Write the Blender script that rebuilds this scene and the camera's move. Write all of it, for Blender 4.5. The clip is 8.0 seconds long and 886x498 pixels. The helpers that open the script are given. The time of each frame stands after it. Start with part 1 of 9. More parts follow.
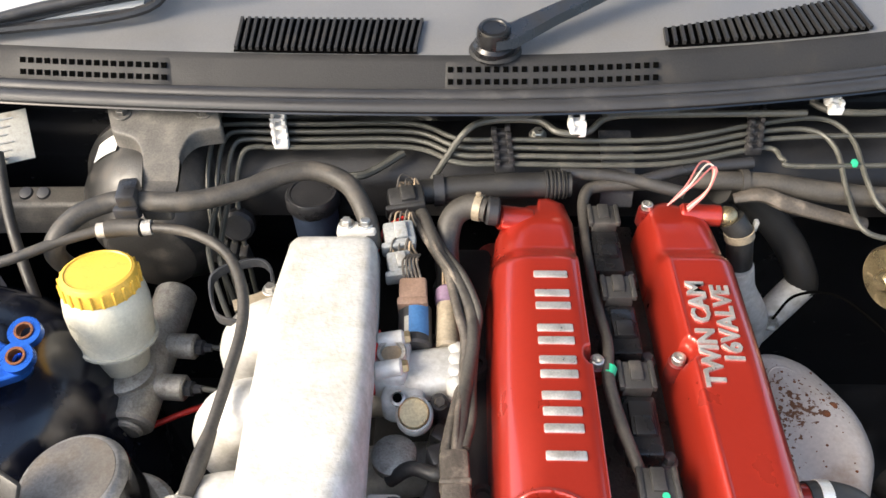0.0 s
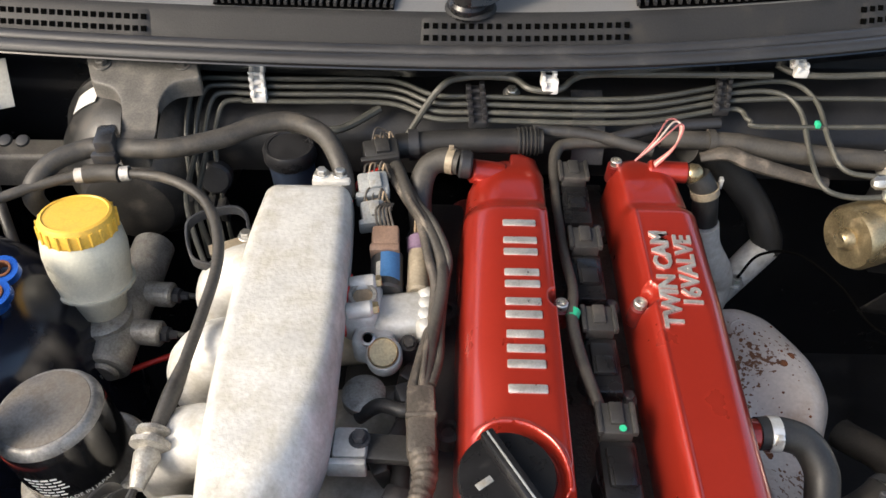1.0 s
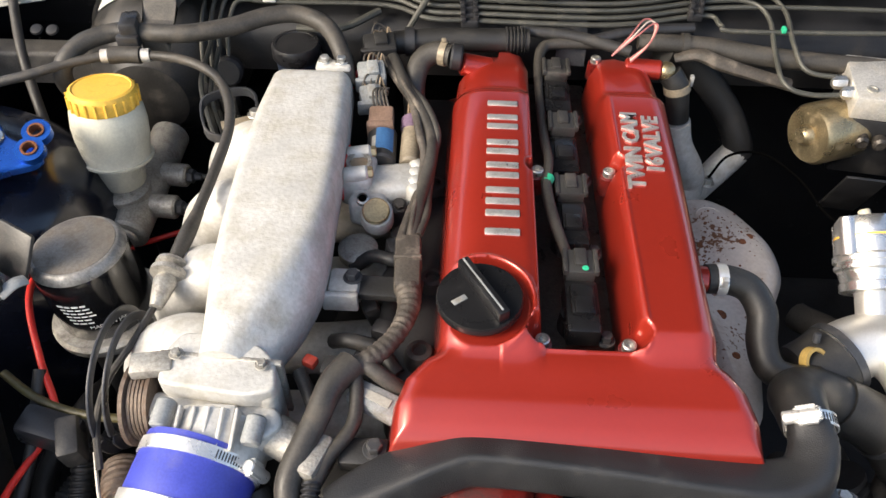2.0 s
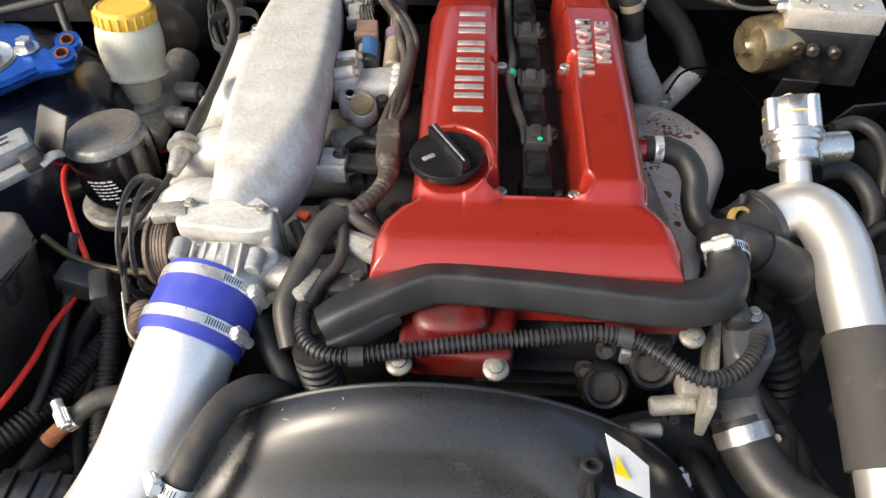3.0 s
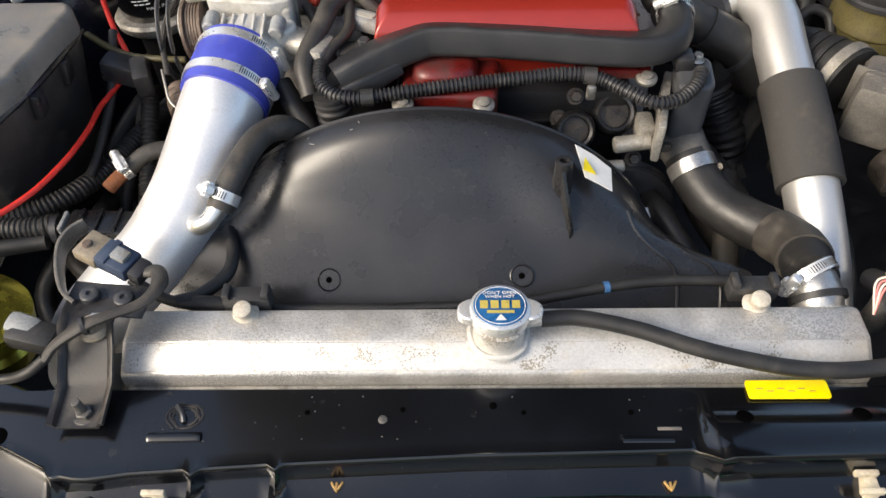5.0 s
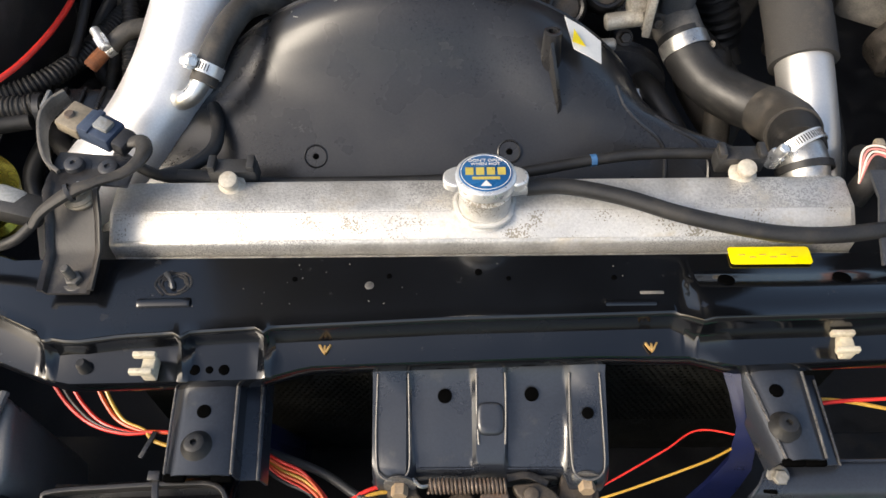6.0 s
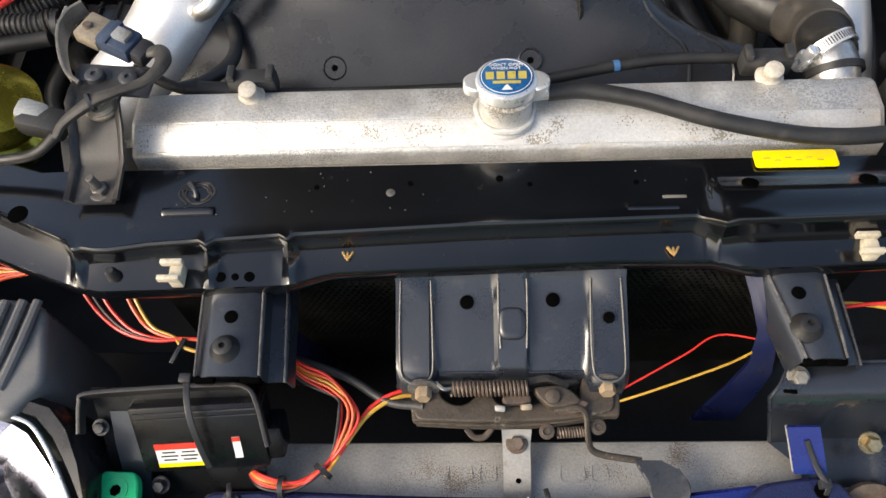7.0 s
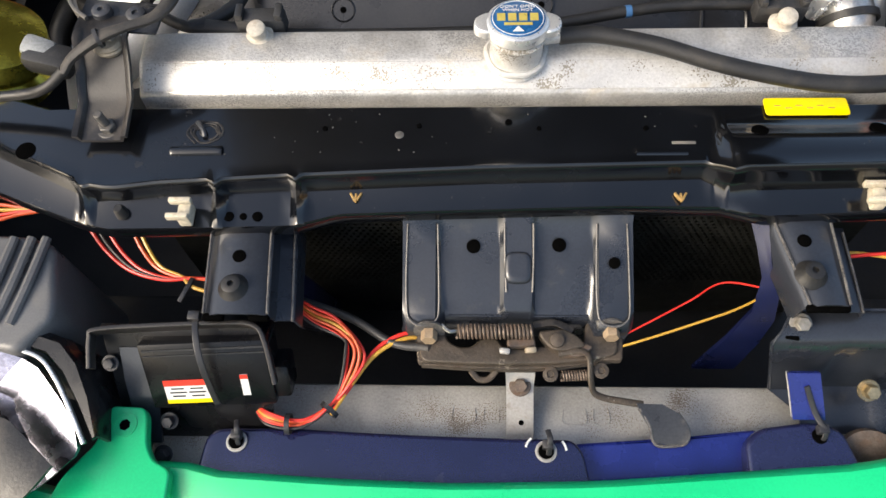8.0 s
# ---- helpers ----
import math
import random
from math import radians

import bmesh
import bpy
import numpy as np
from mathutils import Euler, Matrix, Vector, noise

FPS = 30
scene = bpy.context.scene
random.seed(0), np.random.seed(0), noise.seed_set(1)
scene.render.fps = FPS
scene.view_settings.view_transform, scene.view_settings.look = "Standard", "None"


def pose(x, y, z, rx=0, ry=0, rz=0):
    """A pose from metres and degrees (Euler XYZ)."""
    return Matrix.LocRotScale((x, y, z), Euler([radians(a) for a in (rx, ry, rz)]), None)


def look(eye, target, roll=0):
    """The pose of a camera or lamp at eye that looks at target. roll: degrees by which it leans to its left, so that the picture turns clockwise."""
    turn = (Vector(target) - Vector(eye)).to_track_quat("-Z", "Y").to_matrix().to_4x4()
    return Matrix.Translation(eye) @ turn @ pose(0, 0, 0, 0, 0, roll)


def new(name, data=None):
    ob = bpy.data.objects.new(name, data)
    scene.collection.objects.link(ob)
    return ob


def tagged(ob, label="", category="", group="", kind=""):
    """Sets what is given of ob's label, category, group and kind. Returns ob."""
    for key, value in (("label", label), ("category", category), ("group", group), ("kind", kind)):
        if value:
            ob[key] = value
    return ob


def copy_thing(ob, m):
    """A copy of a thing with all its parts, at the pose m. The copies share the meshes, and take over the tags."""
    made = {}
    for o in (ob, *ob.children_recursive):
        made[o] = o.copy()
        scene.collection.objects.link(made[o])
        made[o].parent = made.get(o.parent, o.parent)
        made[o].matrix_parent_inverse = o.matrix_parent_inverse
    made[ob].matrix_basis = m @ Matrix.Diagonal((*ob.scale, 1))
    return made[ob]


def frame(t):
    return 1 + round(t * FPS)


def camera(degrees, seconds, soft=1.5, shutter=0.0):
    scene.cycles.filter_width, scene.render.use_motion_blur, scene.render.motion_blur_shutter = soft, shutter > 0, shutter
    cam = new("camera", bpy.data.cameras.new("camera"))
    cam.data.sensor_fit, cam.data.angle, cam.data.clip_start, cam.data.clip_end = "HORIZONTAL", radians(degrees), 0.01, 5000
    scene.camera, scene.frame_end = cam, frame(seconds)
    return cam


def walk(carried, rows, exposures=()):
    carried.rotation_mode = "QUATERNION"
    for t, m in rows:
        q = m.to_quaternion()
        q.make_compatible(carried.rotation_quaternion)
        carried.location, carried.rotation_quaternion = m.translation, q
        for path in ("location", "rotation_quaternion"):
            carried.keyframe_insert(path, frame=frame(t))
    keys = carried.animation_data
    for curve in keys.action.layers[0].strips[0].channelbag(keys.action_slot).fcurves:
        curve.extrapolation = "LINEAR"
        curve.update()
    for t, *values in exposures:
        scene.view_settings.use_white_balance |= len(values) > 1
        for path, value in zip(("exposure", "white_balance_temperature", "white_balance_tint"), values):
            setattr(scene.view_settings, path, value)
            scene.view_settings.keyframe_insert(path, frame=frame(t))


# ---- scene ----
cam = camera(60.2, 8.0)
PATH = [
    (0, (-0.131, -0.261, 1.293), (-0.192, 1.145, -0.128), -1.5),
    (0.5, (-0.124, -0.27, 1.29), (-0.15, 1.128, -0.14), 0.3),
    (1, (-0.117, -0.298, 1.28), (-0.143, 1.089, -0.161), 0.3),
    (1.5, (-0.111, -0.346, 1.265), (-0.116, 1.018, -0.198), 1.1),
    (1.7, (-0.106, -0.374, 1.263), (-0.128, 0.981, -0.207), 1.3),
    (2.8, (-0.06, -0.54, 1.257), (-0.141, 0.807, -0.219), -0.3),
    (3, (-0.055, -0.573, 1.254), (-0.129, 0.786, -0.212), -0.7),
    (3.5, (-0.054, -0.652, 1.25), (-0.139, 0.722, -0.201), -1.9),
    (4, (-0.056, -0.711, 1.241), (-0.103, 0.651, -0.222), -1.7),
    (4.5, (-0.059, -0.761, 1.229), (-0.051, 0.557, -0.276), -0.4),
    (4.7, (-0.061, -0.779, 1.224), (-0.076, 0.531, -0.287), -1.1),
    (5.8, (-0.055, -0.827, 1.198), (-0.099, 0.314, -0.444), -2.1),
    (6, (-0.052, -0.834, 1.191), (-0.08, 0.287, -0.465), -1.7),
    (6.5, (-0.052, -0.847, 1.182), (-0.115, 0.196, -0.523), -4.2),
    (7, (-0.053, -0.857, 1.178), (-0.136, 0.133, -0.558), -5.1),
    (7.5, (-0.054, -0.862, 1.177), (-0.121, 0.095, -0.579), -3.5),
    (8, (-0.059, -0.871, 1.173), (-0.142, 0.032, -0.61), -4.6),
]
EXPOSURES = [(0, 1.72, 6800, 8), (0.5, 1.31, 6800, 8), (1, 1.24, 6800, 8), (1.5, 1.28, 6800, 8), (3, 1.24, 6800, 8), (3.5, 1.40, 6800, 8), (4, 1.53, 6800, 8), (4.5, 0.94, 6800, 8), (6, 0.93, 6800, 8), (7, 0.92, 6800, 8), (8, 1.04, 6800, 8)]
walk(cam, [(t, look(eye, target, roll)) for t, eye, target, roll in PATH], EXPOSURES)

# world, sun, exposure ---------------------------------------------------
sky_world = bpy.data.worlds.new("sky_world")
scene.world = sky_world
sky_world.use_nodes = True
wn = sky_world.node_tree
sky = wn.nodes.new("ShaderNodeTexSky")
sky.sky_type, sky.sun_disc = "NISHITA", False
sky.sun_elevation, sky.sun_rotation = radians(36), radians(242)
sky.air_density, sky.dust_density, sky.ozone_density = 1.0, 4.0, 1.2
wn.links.new(sky.outputs[0], wn.nodes["Background"].inputs[0])
wn.nodes["Background"].inputs[1].default_value = 0.15
sun = new("sun", bpy.data.lights.new("sun", "SUN"))
sun.data.energy, sun.data.angle, sun.data.color = 1.25, radians(24), (1.0, 0.93, 0.84)
sun.matrix_world = look((-4.3, -2.3, 4.25), (0, 0, 0.7))

# building helpers --------------------------------------------------------
V = Vector
BASES = {}


def B():
    return bmesh.new()


def finish(name, bm, material, origin, angle=38):
    bmesh.ops.translate(bm, verts=bm.verts, vec=-V(origin))
    bmesh.ops.recalc_face_normals(bm, faces=bm.faces)
    me = bpy.data.meshes.new(name)
    bm.to_mesh(me)
    bm.free()
    me.materials.append(material)
    me.shade_smooth()
    me.set_sharp_from_angle(angle=radians(angle))
    return new(name, me)


def thing(name, at, label, category, group="", kind=""):
    ob = new(name)
    ob.empty_display_size = 0.02
    ob.location = at
    BASES[ob] = V(at)
    return tagged(ob, label, category, group, kind)


def part(name, bm, material, parent, label="", angle=38):
    ob = finish(name, bm, material, BASES[parent], angle)
    ob.parent = parent
    BASES[ob] = BASES[parent]
    return tagged(ob, label)


def solo(name, bm, material, label, category, group="", kind="", angle=38):
    lo = [min(v.co[i] for v in bm.verts) for i in range(3)]
    hi = [max(v.co[i] for v in bm.verts) for i in range(3)]
    at = V(((lo[0] + hi[0]) / 2, (lo[1] + hi[1]) / 2, lo[2]))
    ob = finish(name, bm, material, at, angle)
    ob.location = at
    BASES[ob] = at
    return tagged(ob, label, category, group, kind)


def box(bm, c, s, bev=0.0, rot=(0, 0, 0), seg=2):
    """A box of size s about c, turned by rot degrees, with rounded edges."""
    m = Matrix.Translation(c) @ Euler([radians(a) for a in rot]).to_matrix().to_4x4() @ Matrix.Diagonal((*s, 1))
    made = bmesh.ops.create_cube(bm, size=1, matrix=m)["verts"]
    if bev:
        edges = list({e for v in made for e in v.link_edges})
        bmesh.ops.bevel(bm, geom=edges, offset=bev, segments=seg, affect="EDGES", profile=0.5)
    return bm


def basis(axis):
    a = V(axis).normalized()
    u = a.cross(V((0, 0, 1)) if abs(a.z) < 0.9 else V((0, 1, 0))).normalized()
    return u, a.cross(u).normalized(), a


def skin(bm, rings, cap0=True, cap1=True, closed=True):
    """Faces between rings of as many points each."""
    made = [[bm.verts.new(p) for p in ring] for ring in rings]
    n = len(made[0])
    for a, b in zip(made, made[1:]):
        for i in range(n if closed else n - 1):
            j = (i + 1) % n
            bm.faces.new((a[i], a[j], b[j], b[i]))
    if cap0:
        bm.faces.new(made[0][::-1])
    if cap1:
        bm.faces.new(made[-1])
    return bm


def lathe(bm, o, axis, profile, seg=24, sweep=(1.0, 1.0)):
    """Turns (radius, height) pairs about an axis from o."""
    u, v, a = basis(axis)
    rings = []
    for r, h in profile:
        r = max(r, 1e-5)
        rings.append([V(o) + a * h + u * (r * sweep[0] * math.cos(2 * math.pi * k / seg)) + v * (r * sweep[1] * math.sin(2 * math.pi * k / seg)) for k in range(seg)])
    return skin(bm, rings)


def cyl(bm, p, q, r, r2=None, seg=16, bev=0.0):
    p, q = V(p), V(q)
    h = (q - p).length
    r2 = r if r2 is None else r2
    if bev:
        prof = [(r - bev, 0), (r, bev), (r2, h - bev), (r2 - bev, h)]
    else:
        prof = [(r, 0), (r2, h)]
    return lathe(bm, p, q - p, prof, seg)


def ring(bm, o, axis, r, wide, thick, seg=28):
    """A band round an axis: inner radius r."""
    u, v, a = basis(axis)
    prof = [(r, -wide / 2), (r + thick, -wide / 2), (r + thick, wide / 2), (r, wide / 2)]
    rows = []
    for k in range(seg + 1):
        c, s = math.cos(2 * math.pi * k / seg), math.sin(2 * math.pi * k / seg)
        rows.append([V(o) + a * h + (u * c + v * s) * rr for rr, h in prof])
    return skin(bm, rows, False, False)


def spline(pts, n=8):
    """Points along a smooth curve through pts."""
    p = [V(q) for q in pts]
    if len(p) < 3:
        return [p[0].lerp(p[-1], i / n) for i in range(n + 1)]
    p = [2 * p[0] - p[1]] + p + [2 * p[-1] - p[-2]]
    out = []
    for i in range(1, len(p) - 2):
        a, b, c, d = p[i - 1:i + 3]
        for k in range(n):
            t = k / n
            out.append(0.5 * (2 * b + (c - a) * t + (2 * a - 5 * b + 4 * c - d) * t * t + (3 * b - a - 3 * c + d) * t ** 3))
    out.append(p[-2])
    return out


def tube(bm, pts, r, seg=12, n=8, rib=0.0, pitch=0.004, flat=1.0, caps=True):
    """A round hose or bar through pts; r may be a list, one for each point. rib: height of corrugation."""
    line = spline(pts, n)
    if isinstance(r, (list, tuple)):
        rr = [x.x for x in spline([(q, 0, 0) for q in r], n)]
    else:
        rr = [r] * len(line)
    if rib:
        fine, fr = [line[0]], [rr[0]]
        for a, b, ra, rb in zip(line, line[1:], rr, rr[1:]):
            k = max(1, round((b - a).length / (pitch / 4)))
            for i in range(1, k + 1):
                fine.append(a.lerp(b, i / k))
                fr.append(ra + (rb - ra) * i / k)
        line, rr, s, last = fine, fr, 0.0, fine[0]
        for i, q in enumerate(line):
            s += (q - last).length
            last = q
            rr[i] += rib * (0.5 if (s / pitch) % 1 < 0.5 else -0.5)
    u = None
    rows = []
    for i, q in enumerate(line):
        d = (line[min(i + 1, len(line) - 1)] - line[max(i - 1, 0)]).normalized()
        if u is None:
            u = basis(d)[0]
        u = (u - d * u.dot(d)).normalized()
        w = d.cross(u)
        rows.append([q + (u * math.cos(2 * math.pi * k / seg) + w * (flat * math.sin(2 * math.pi * k / seg))) * rr[i] for k in range(seg)])
    return skin(bm, rows, caps, caps)


def along(x, pairs):
    for (a, p), (b, q) in zip(pairs, pairs[1:]):
        if x <= b:
            return p + (q - p) * max(0.0, (x - a) / (b - a))
    return pairs[-1][1]


class Plan:
    """A plan outline with rounded corners, which can be drawn in by a distance."""

    def __init__(self, poly, r, n):
        self.poly, self.n = [V(p).to_2d() for p in poly], n
        self.r = list(r) if isinstance(r, (list, tuple)) else [r] * len(poly)
        if sum(p.cross(q) for p, q in zip(self.poly, self.poly[1:] + self.poly[:1])) < 0:
            self.poly.reverse()
            self.r.reverse()

    def drawn_in(self, d):
        m, base = len(self.poly), []
        for i in range(m):
            a, b, c = self.poly[i - 1], self.poly[i], self.poly[(i + 1) % m]
            e, f = (b - a).normalized(), (c - b).normalized()
            p, q = V((-e.y, e.x)), V((-f.y, f.x))
            h = (p + q).normalized()
            base.append(b + h * (d / max(0.35, h.dot(p))))
        out = []
        for i in range(m):
            a, b, c = base[i - 1], base[i], base[(i + 1) % m]
            k = min(max(self.r[i] - 0.6 * d, 0.0008), (a - b).length * 0.45, (c - b).length * 0.45)
            p, q = b + (a - b).normalized() * k, b + (c - b).normalized() * k
            for j in range(self.n + 1):
                t = j / self.n
                out.append((1 - t) ** 2 * p + 2 * t * (1 - t) * b + t * t * q)
        return out


def rounded(poly, r, n=5):
    return Plan(poly, r, n)


def slab(bm, plan, z0, z1, r, top=None, seg=5, draft=0.0, low=0.0, deep=1.25):
    """An upright body over a plan, with its upper edge rounded by r; top(x, y) adds to the height there."""
    rows = []
    levels = [(draft, z0)] if not low else [(draft + low, z0), (draft, z0 + low)]
    for k in range(seg + 1):
        t = k / seg * math.pi / 2
        levels.append((r * (1 - math.cos(t)), z1 - r + r * math.sin(t)))
    for d, z in levels:
        rows.append([V((p.x, p.y, z + (top(p.x, p.y) * (z - z0) / (z1 - z0) if top else 0))) for p in plan.drawn_in(d)])
    if not top:
        return skin(bm, rows)
    skin(bm, rows, True, False)
    edge = rows[-1]
    m = len(edge)
    s = min(range(m), key=lambda i: edge[i].y)
    strips = []
    for j in range(m // 2 + 1):
        p, q = edge[(s - j) % m], edge[(s + j) % m]
        strips.append([])
        for k in range(9):
            w = p.lerp(q, k / 8)
            strips[-1].append(bm.verts.new((w.x, w.y, z1 + top(w.x, w.y))))
    for g, h in zip(strips, strips[1:]):
        for k in range(8):
            bm.faces.new((g[k], g[k + 1], h[k + 1], h[k]))
    bmesh.ops.remove_doubles(bm, verts=bm.verts, dist=1e-5)
    return bm


def sheet(bm, rows, t):
    """A bent panel of thickness t through rows of points."""
    g = [[V(p) for p in row] for row in rows]
    h, w = len(g), len(g[0])
    under = []
    for i in range(h):
        line = []
        for j in range(w):
            a = g[min(i + 1, h - 1)][j] - g[max(i - 1, 0)][j]
            b = g[i][min(j + 1, w - 1)] - g[i][max(j - 1, 0)]
            nrm = a.cross(b)
            line.append(g[i][j] - (nrm.normalized() if nrm.length > 1e-12 else V((0, 0, 1))) * t)
        under.append(line)
    A = [[bm.verts.new(p) for p in row] for row in g]
    C = [[bm.verts.new(p) for p in row] for row in under]
    for i in range(h - 1):
        for j in range(w - 1):
            bm.faces.new((A[i][j], A[i][j + 1], A[i + 1][j + 1], A[i + 1][j]))
            bm.faces.new((C[i][j], C[i + 1][j], C[i + 1][j + 1], C[i][j + 1]))
    rim = [(0, j) for j in range(w)] + [(i, w - 1) for i in range(1, h)] + [(h - 1, j) for j in range(w - 2, -1, -1)] + [(i, 0) for i in range(h - 2, 0, -1)]
    for a, b in zip(rim, rim[1:] + rim[:1]):
        bm.faces.new((A[a[0]][a[1]], C[a[0]][a[1]], C[b[0]][b[1]], A[b[0]][b[1]]))
    return bm


def hexhead(bm, p, axis, r, h, washer=True):
    a = V(axis).normalized()
    p = V(p)
    if washer:
        lathe(bm, p, a, [(r * 1.45, 0), (r * 1.5, h * 0.12), (r * 1.4, h * 0.22)], 20)
        p = p + a * h * 0.2
    lathe(bm, p, a, [(r, 0), (r, h * 0.7), (r * 0.85, h * 0.82)], 6)
    return bm


def letters(bm, text, m, size, depth=0.0006, bold=0.0):
    """Raised letters in Blender's own font, centred on the pose m."""
    cu = bpy.data.curves.new("letters", "FONT")
    cu.offset = bold
    cu.body, cu.size, cu.extrude, cu.align_x, cu.align_y, cu.resolution_u = text, size, depth, "CENTER", "CENTER", 2
    ob = bpy.data.objects.new("letters", cu)
    me = bpy.data.meshes.new_from_object(ob)
    me.transform(m)
    bm.from_mesh(me)
    bpy.data.objects.remove(ob)
    bpy.data.curves.remove(cu)
    bpy.data.meshes.remove(me)
    return bm


def loft(bm, pts, wide, high, r, n=6, lean=0.0):
    """A duct of rounded rectangular section along pts; wide, high and r hold one value for each point."""
    line = spline(pts, n)
    ww, hh, rr = [[q.x for q in spline([(k, 0, 0) for k in row], n)] for row in (wide, high, r)]
    rows = []
    for i, q in enumerate(line):
        d = (line[min(i + 1, len(line) - 1)] - line[max(i - 1, 0)]).normalized()
        u = d.cross(V((0, 0, 1))).normalized()
        w = u.cross(d).normalized()
        u, w = u * math.cos(lean) + w * math.sin(lean), w * math.cos(lean) - u * math.sin(lean)
        a, b = ww[i] / 2, hh[i] / 2
        sec = Plan([(-a, -b), (a, -b), (a, b), (-a, b)], min(rr[i], a * 0.85, b * 0.85), 4).drawn_in(0)
        rows.append([q + u * p.x + w * p.y for p in sec])
    return skin(bm, rows)


def inside(px, py, poly):
    """Distance of grid points from the edge of a polygon, positive inside it."""
    best = np.full(px.shape, 9.0)
    odd = np.zeros(px.shape, bool)
    for (ax, ay), (bx, by) in zip(poly, poly[1:] + poly[:1]):
        ex, ey = bx - ax, by - ay
        t = np.clip(((px - ax) * ex + (py - ay) * ey) / (ex * ex + ey * ey), 0, 1)
        best = np.minimum(best, np.hypot(px - ax - t * ex, py - ay - t * ey))
        if ay != by:
            odd ^= ((ay > py) != (by > py)) & (px < (bx - ax) * (py - ay) / (by - ay) + ax)
    return np.where(odd, best, -best)


def step01(v, a, b):
    t = np.clip((v - a) / (b - a), 0, 1)
    return t * t * (3 - 2 * t)


def relief(px, py, height, floor):
    """A cast skin over a grid of points, left open where it reaches the floor."""
    bm = bmesh.new()
    h, w = px.shape
    made = [[None] * w for _ in range(h)]
    keep = height > floor + 1e-6
    for i in range(h - 1):
        for j in range(w - 1):
            if keep[i:i + 2, j:j + 2].any():
                quad = []
                for a, b in ((i, j), (i, j + 1), (i + 1, j + 1), (i + 1, j)):
                    if made[a][b] is None:
                        made[a][b] = bm.verts.new((px[a, b], py[a, b], max(floor, height[a, b])))
                    quad.append(made[a][b])
                bm.faces.new(quad)
    return bm


# materials ----------------------------------------------------------------
def mat(name, color, rough=0.5, metal=0.0, var=0.2, scale=40.0, bump=0.15, fine=400.0, dirt=None, coat=0.0, spread=0.12, spec=0.5, sheen=0.16, spots=None):
    """A worn surface: broad and fine variation, optional dirt of (colour, share, scale) and spots of (colour, size, share, patch), relief."""
    m = bpy.data.materials.new(name)
    m.use_nodes = True
    nt = m.node_tree
    bs = nt.nodes["Principled BSDF"]
    N, L = nt.nodes.new, nt.links.new
    geo = N("ShaderNodeNewGeometry")
    big, small = N("ShaderNodeTexNoise"), N("ShaderNodeTexNoise")
    big.inputs["Scale"].default_value, big.inputs["Detail"].default_value = scale, 6
    small.inputs["Scale"].default_value, small.inputs["Detail"].default_value = fine, 4
    for n in (big, small):
        L(geo.outputs["Position"], n.inputs["Vector"])
    add = N("ShaderNodeMath")
    add.operation = "ADD"
    L(big.outputs["Fac"], add.inputs[0])
    L(small.outputs["Fac"], add.inputs[1])
    ramp = N("ShaderNodeMapRange")
    ramp.inputs["From Min"].default_value, ramp.inputs["From Max"].default_value = 0.7, 1.3
    L(add.outputs[0], ramp.inputs["Value"])
    mix = N("ShaderNodeMix")
    mix.data_type = "RGBA"
    mix.inputs["A"].default_value = (*[c * (1 - var) for c in color], 1)
    mix.inputs["B"].default_value = (*[min(1, c * (1 + var)) for c in color], 1)
    L(ramp.outputs[0], mix.inputs["Factor"])
    out = mix.outputs["Result"]
    rr = N("ShaderNodeMapRange")
    rr.inputs["From Min"].default_value, rr.inputs["From Max"].default_value = 0.3, 0.7
    rr.inputs["To Min"].default_value, rr.inputs["To Max"].default_value = max(0.02, rough - spread), min(1, rough + spread)
    L(big.outputs["Fac"], rr.inputs["Value"])
    rough_out = rr.outputs[0]
    if dirt:
        dcol, share, dscale = dirt
        dn = N("ShaderNodeTexNoise")
        dn.inputs["Scale"].default_value, dn.inputs["Detail"].default_value, dn.inputs["Roughness"].default_value = dscale, 8, 0.65
        L(geo.outputs["Position"], dn.inputs["Vector"])
        dr = N("ShaderNodeMapRange")
        mid = 0.72 - 0.42 * share
        dr.inputs["From Min"].default_value, dr.inputs["From Max"].default_value = mid - 0.06, mid + 0.20
        L(dn.outputs["Fac"], dr.inputs["Value"])
        dm = N("ShaderNodeMix")
        dm.data_type = "RGBA"
        L(dr.outputs[0], dm.inputs["Factor"])
        L(out, dm.inputs["A"])
        dm.inputs["B"].default_value = (*dcol, 1)
        out = dm.outputs["Result"]
        rm = N("ShaderNodeMix")
        L(dr.outputs[0], rm.inputs["Factor"])
        L(rough_out, rm.inputs["A"])
        rm.inputs["B"].default_value = 0.85
        rough_out = rm.outputs["Result"]
        if metal:
            mm = N("ShaderNodeMapRange")
            mm.inputs["To Min"].default_value, mm.inputs["To Max"].default_value = metal, metal * 0.15
            L(dr.outputs[0], mm.inputs["Value"])
            L(mm.outputs[0], bs.inputs["Metallic"])
    if spots:
        scol, size, share, patch = spots
        pit, where, both = N("ShaderNodeTexNoise"), N("ShaderNodeTexNoise"), N("ShaderNodeMath")
        for n, k in ((pit, size), (where, patch)):
            n.inputs["Scale"].default_value, n.inputs["Detail"].default_value = k, 3
            L(geo.outputs["Position"], n.inputs["Vector"])
        both.operation = "ADD"
        L(pit.outputs["Fac"], both.inputs[0])
        L(where.outputs["Fac"], both.inputs[1])
        cutoff = N("ShaderNodeMapRange")
        edge = 1.34 - 0.5 * share
        cutoff.inputs["From Min"].default_value, cutoff.inputs["From Max"].default_value = edge, edge + 0.05
        L(both.outputs[0], cutoff.inputs["Value"])
        speck = N("ShaderNodeMix")
        speck.data_type = "RGBA"
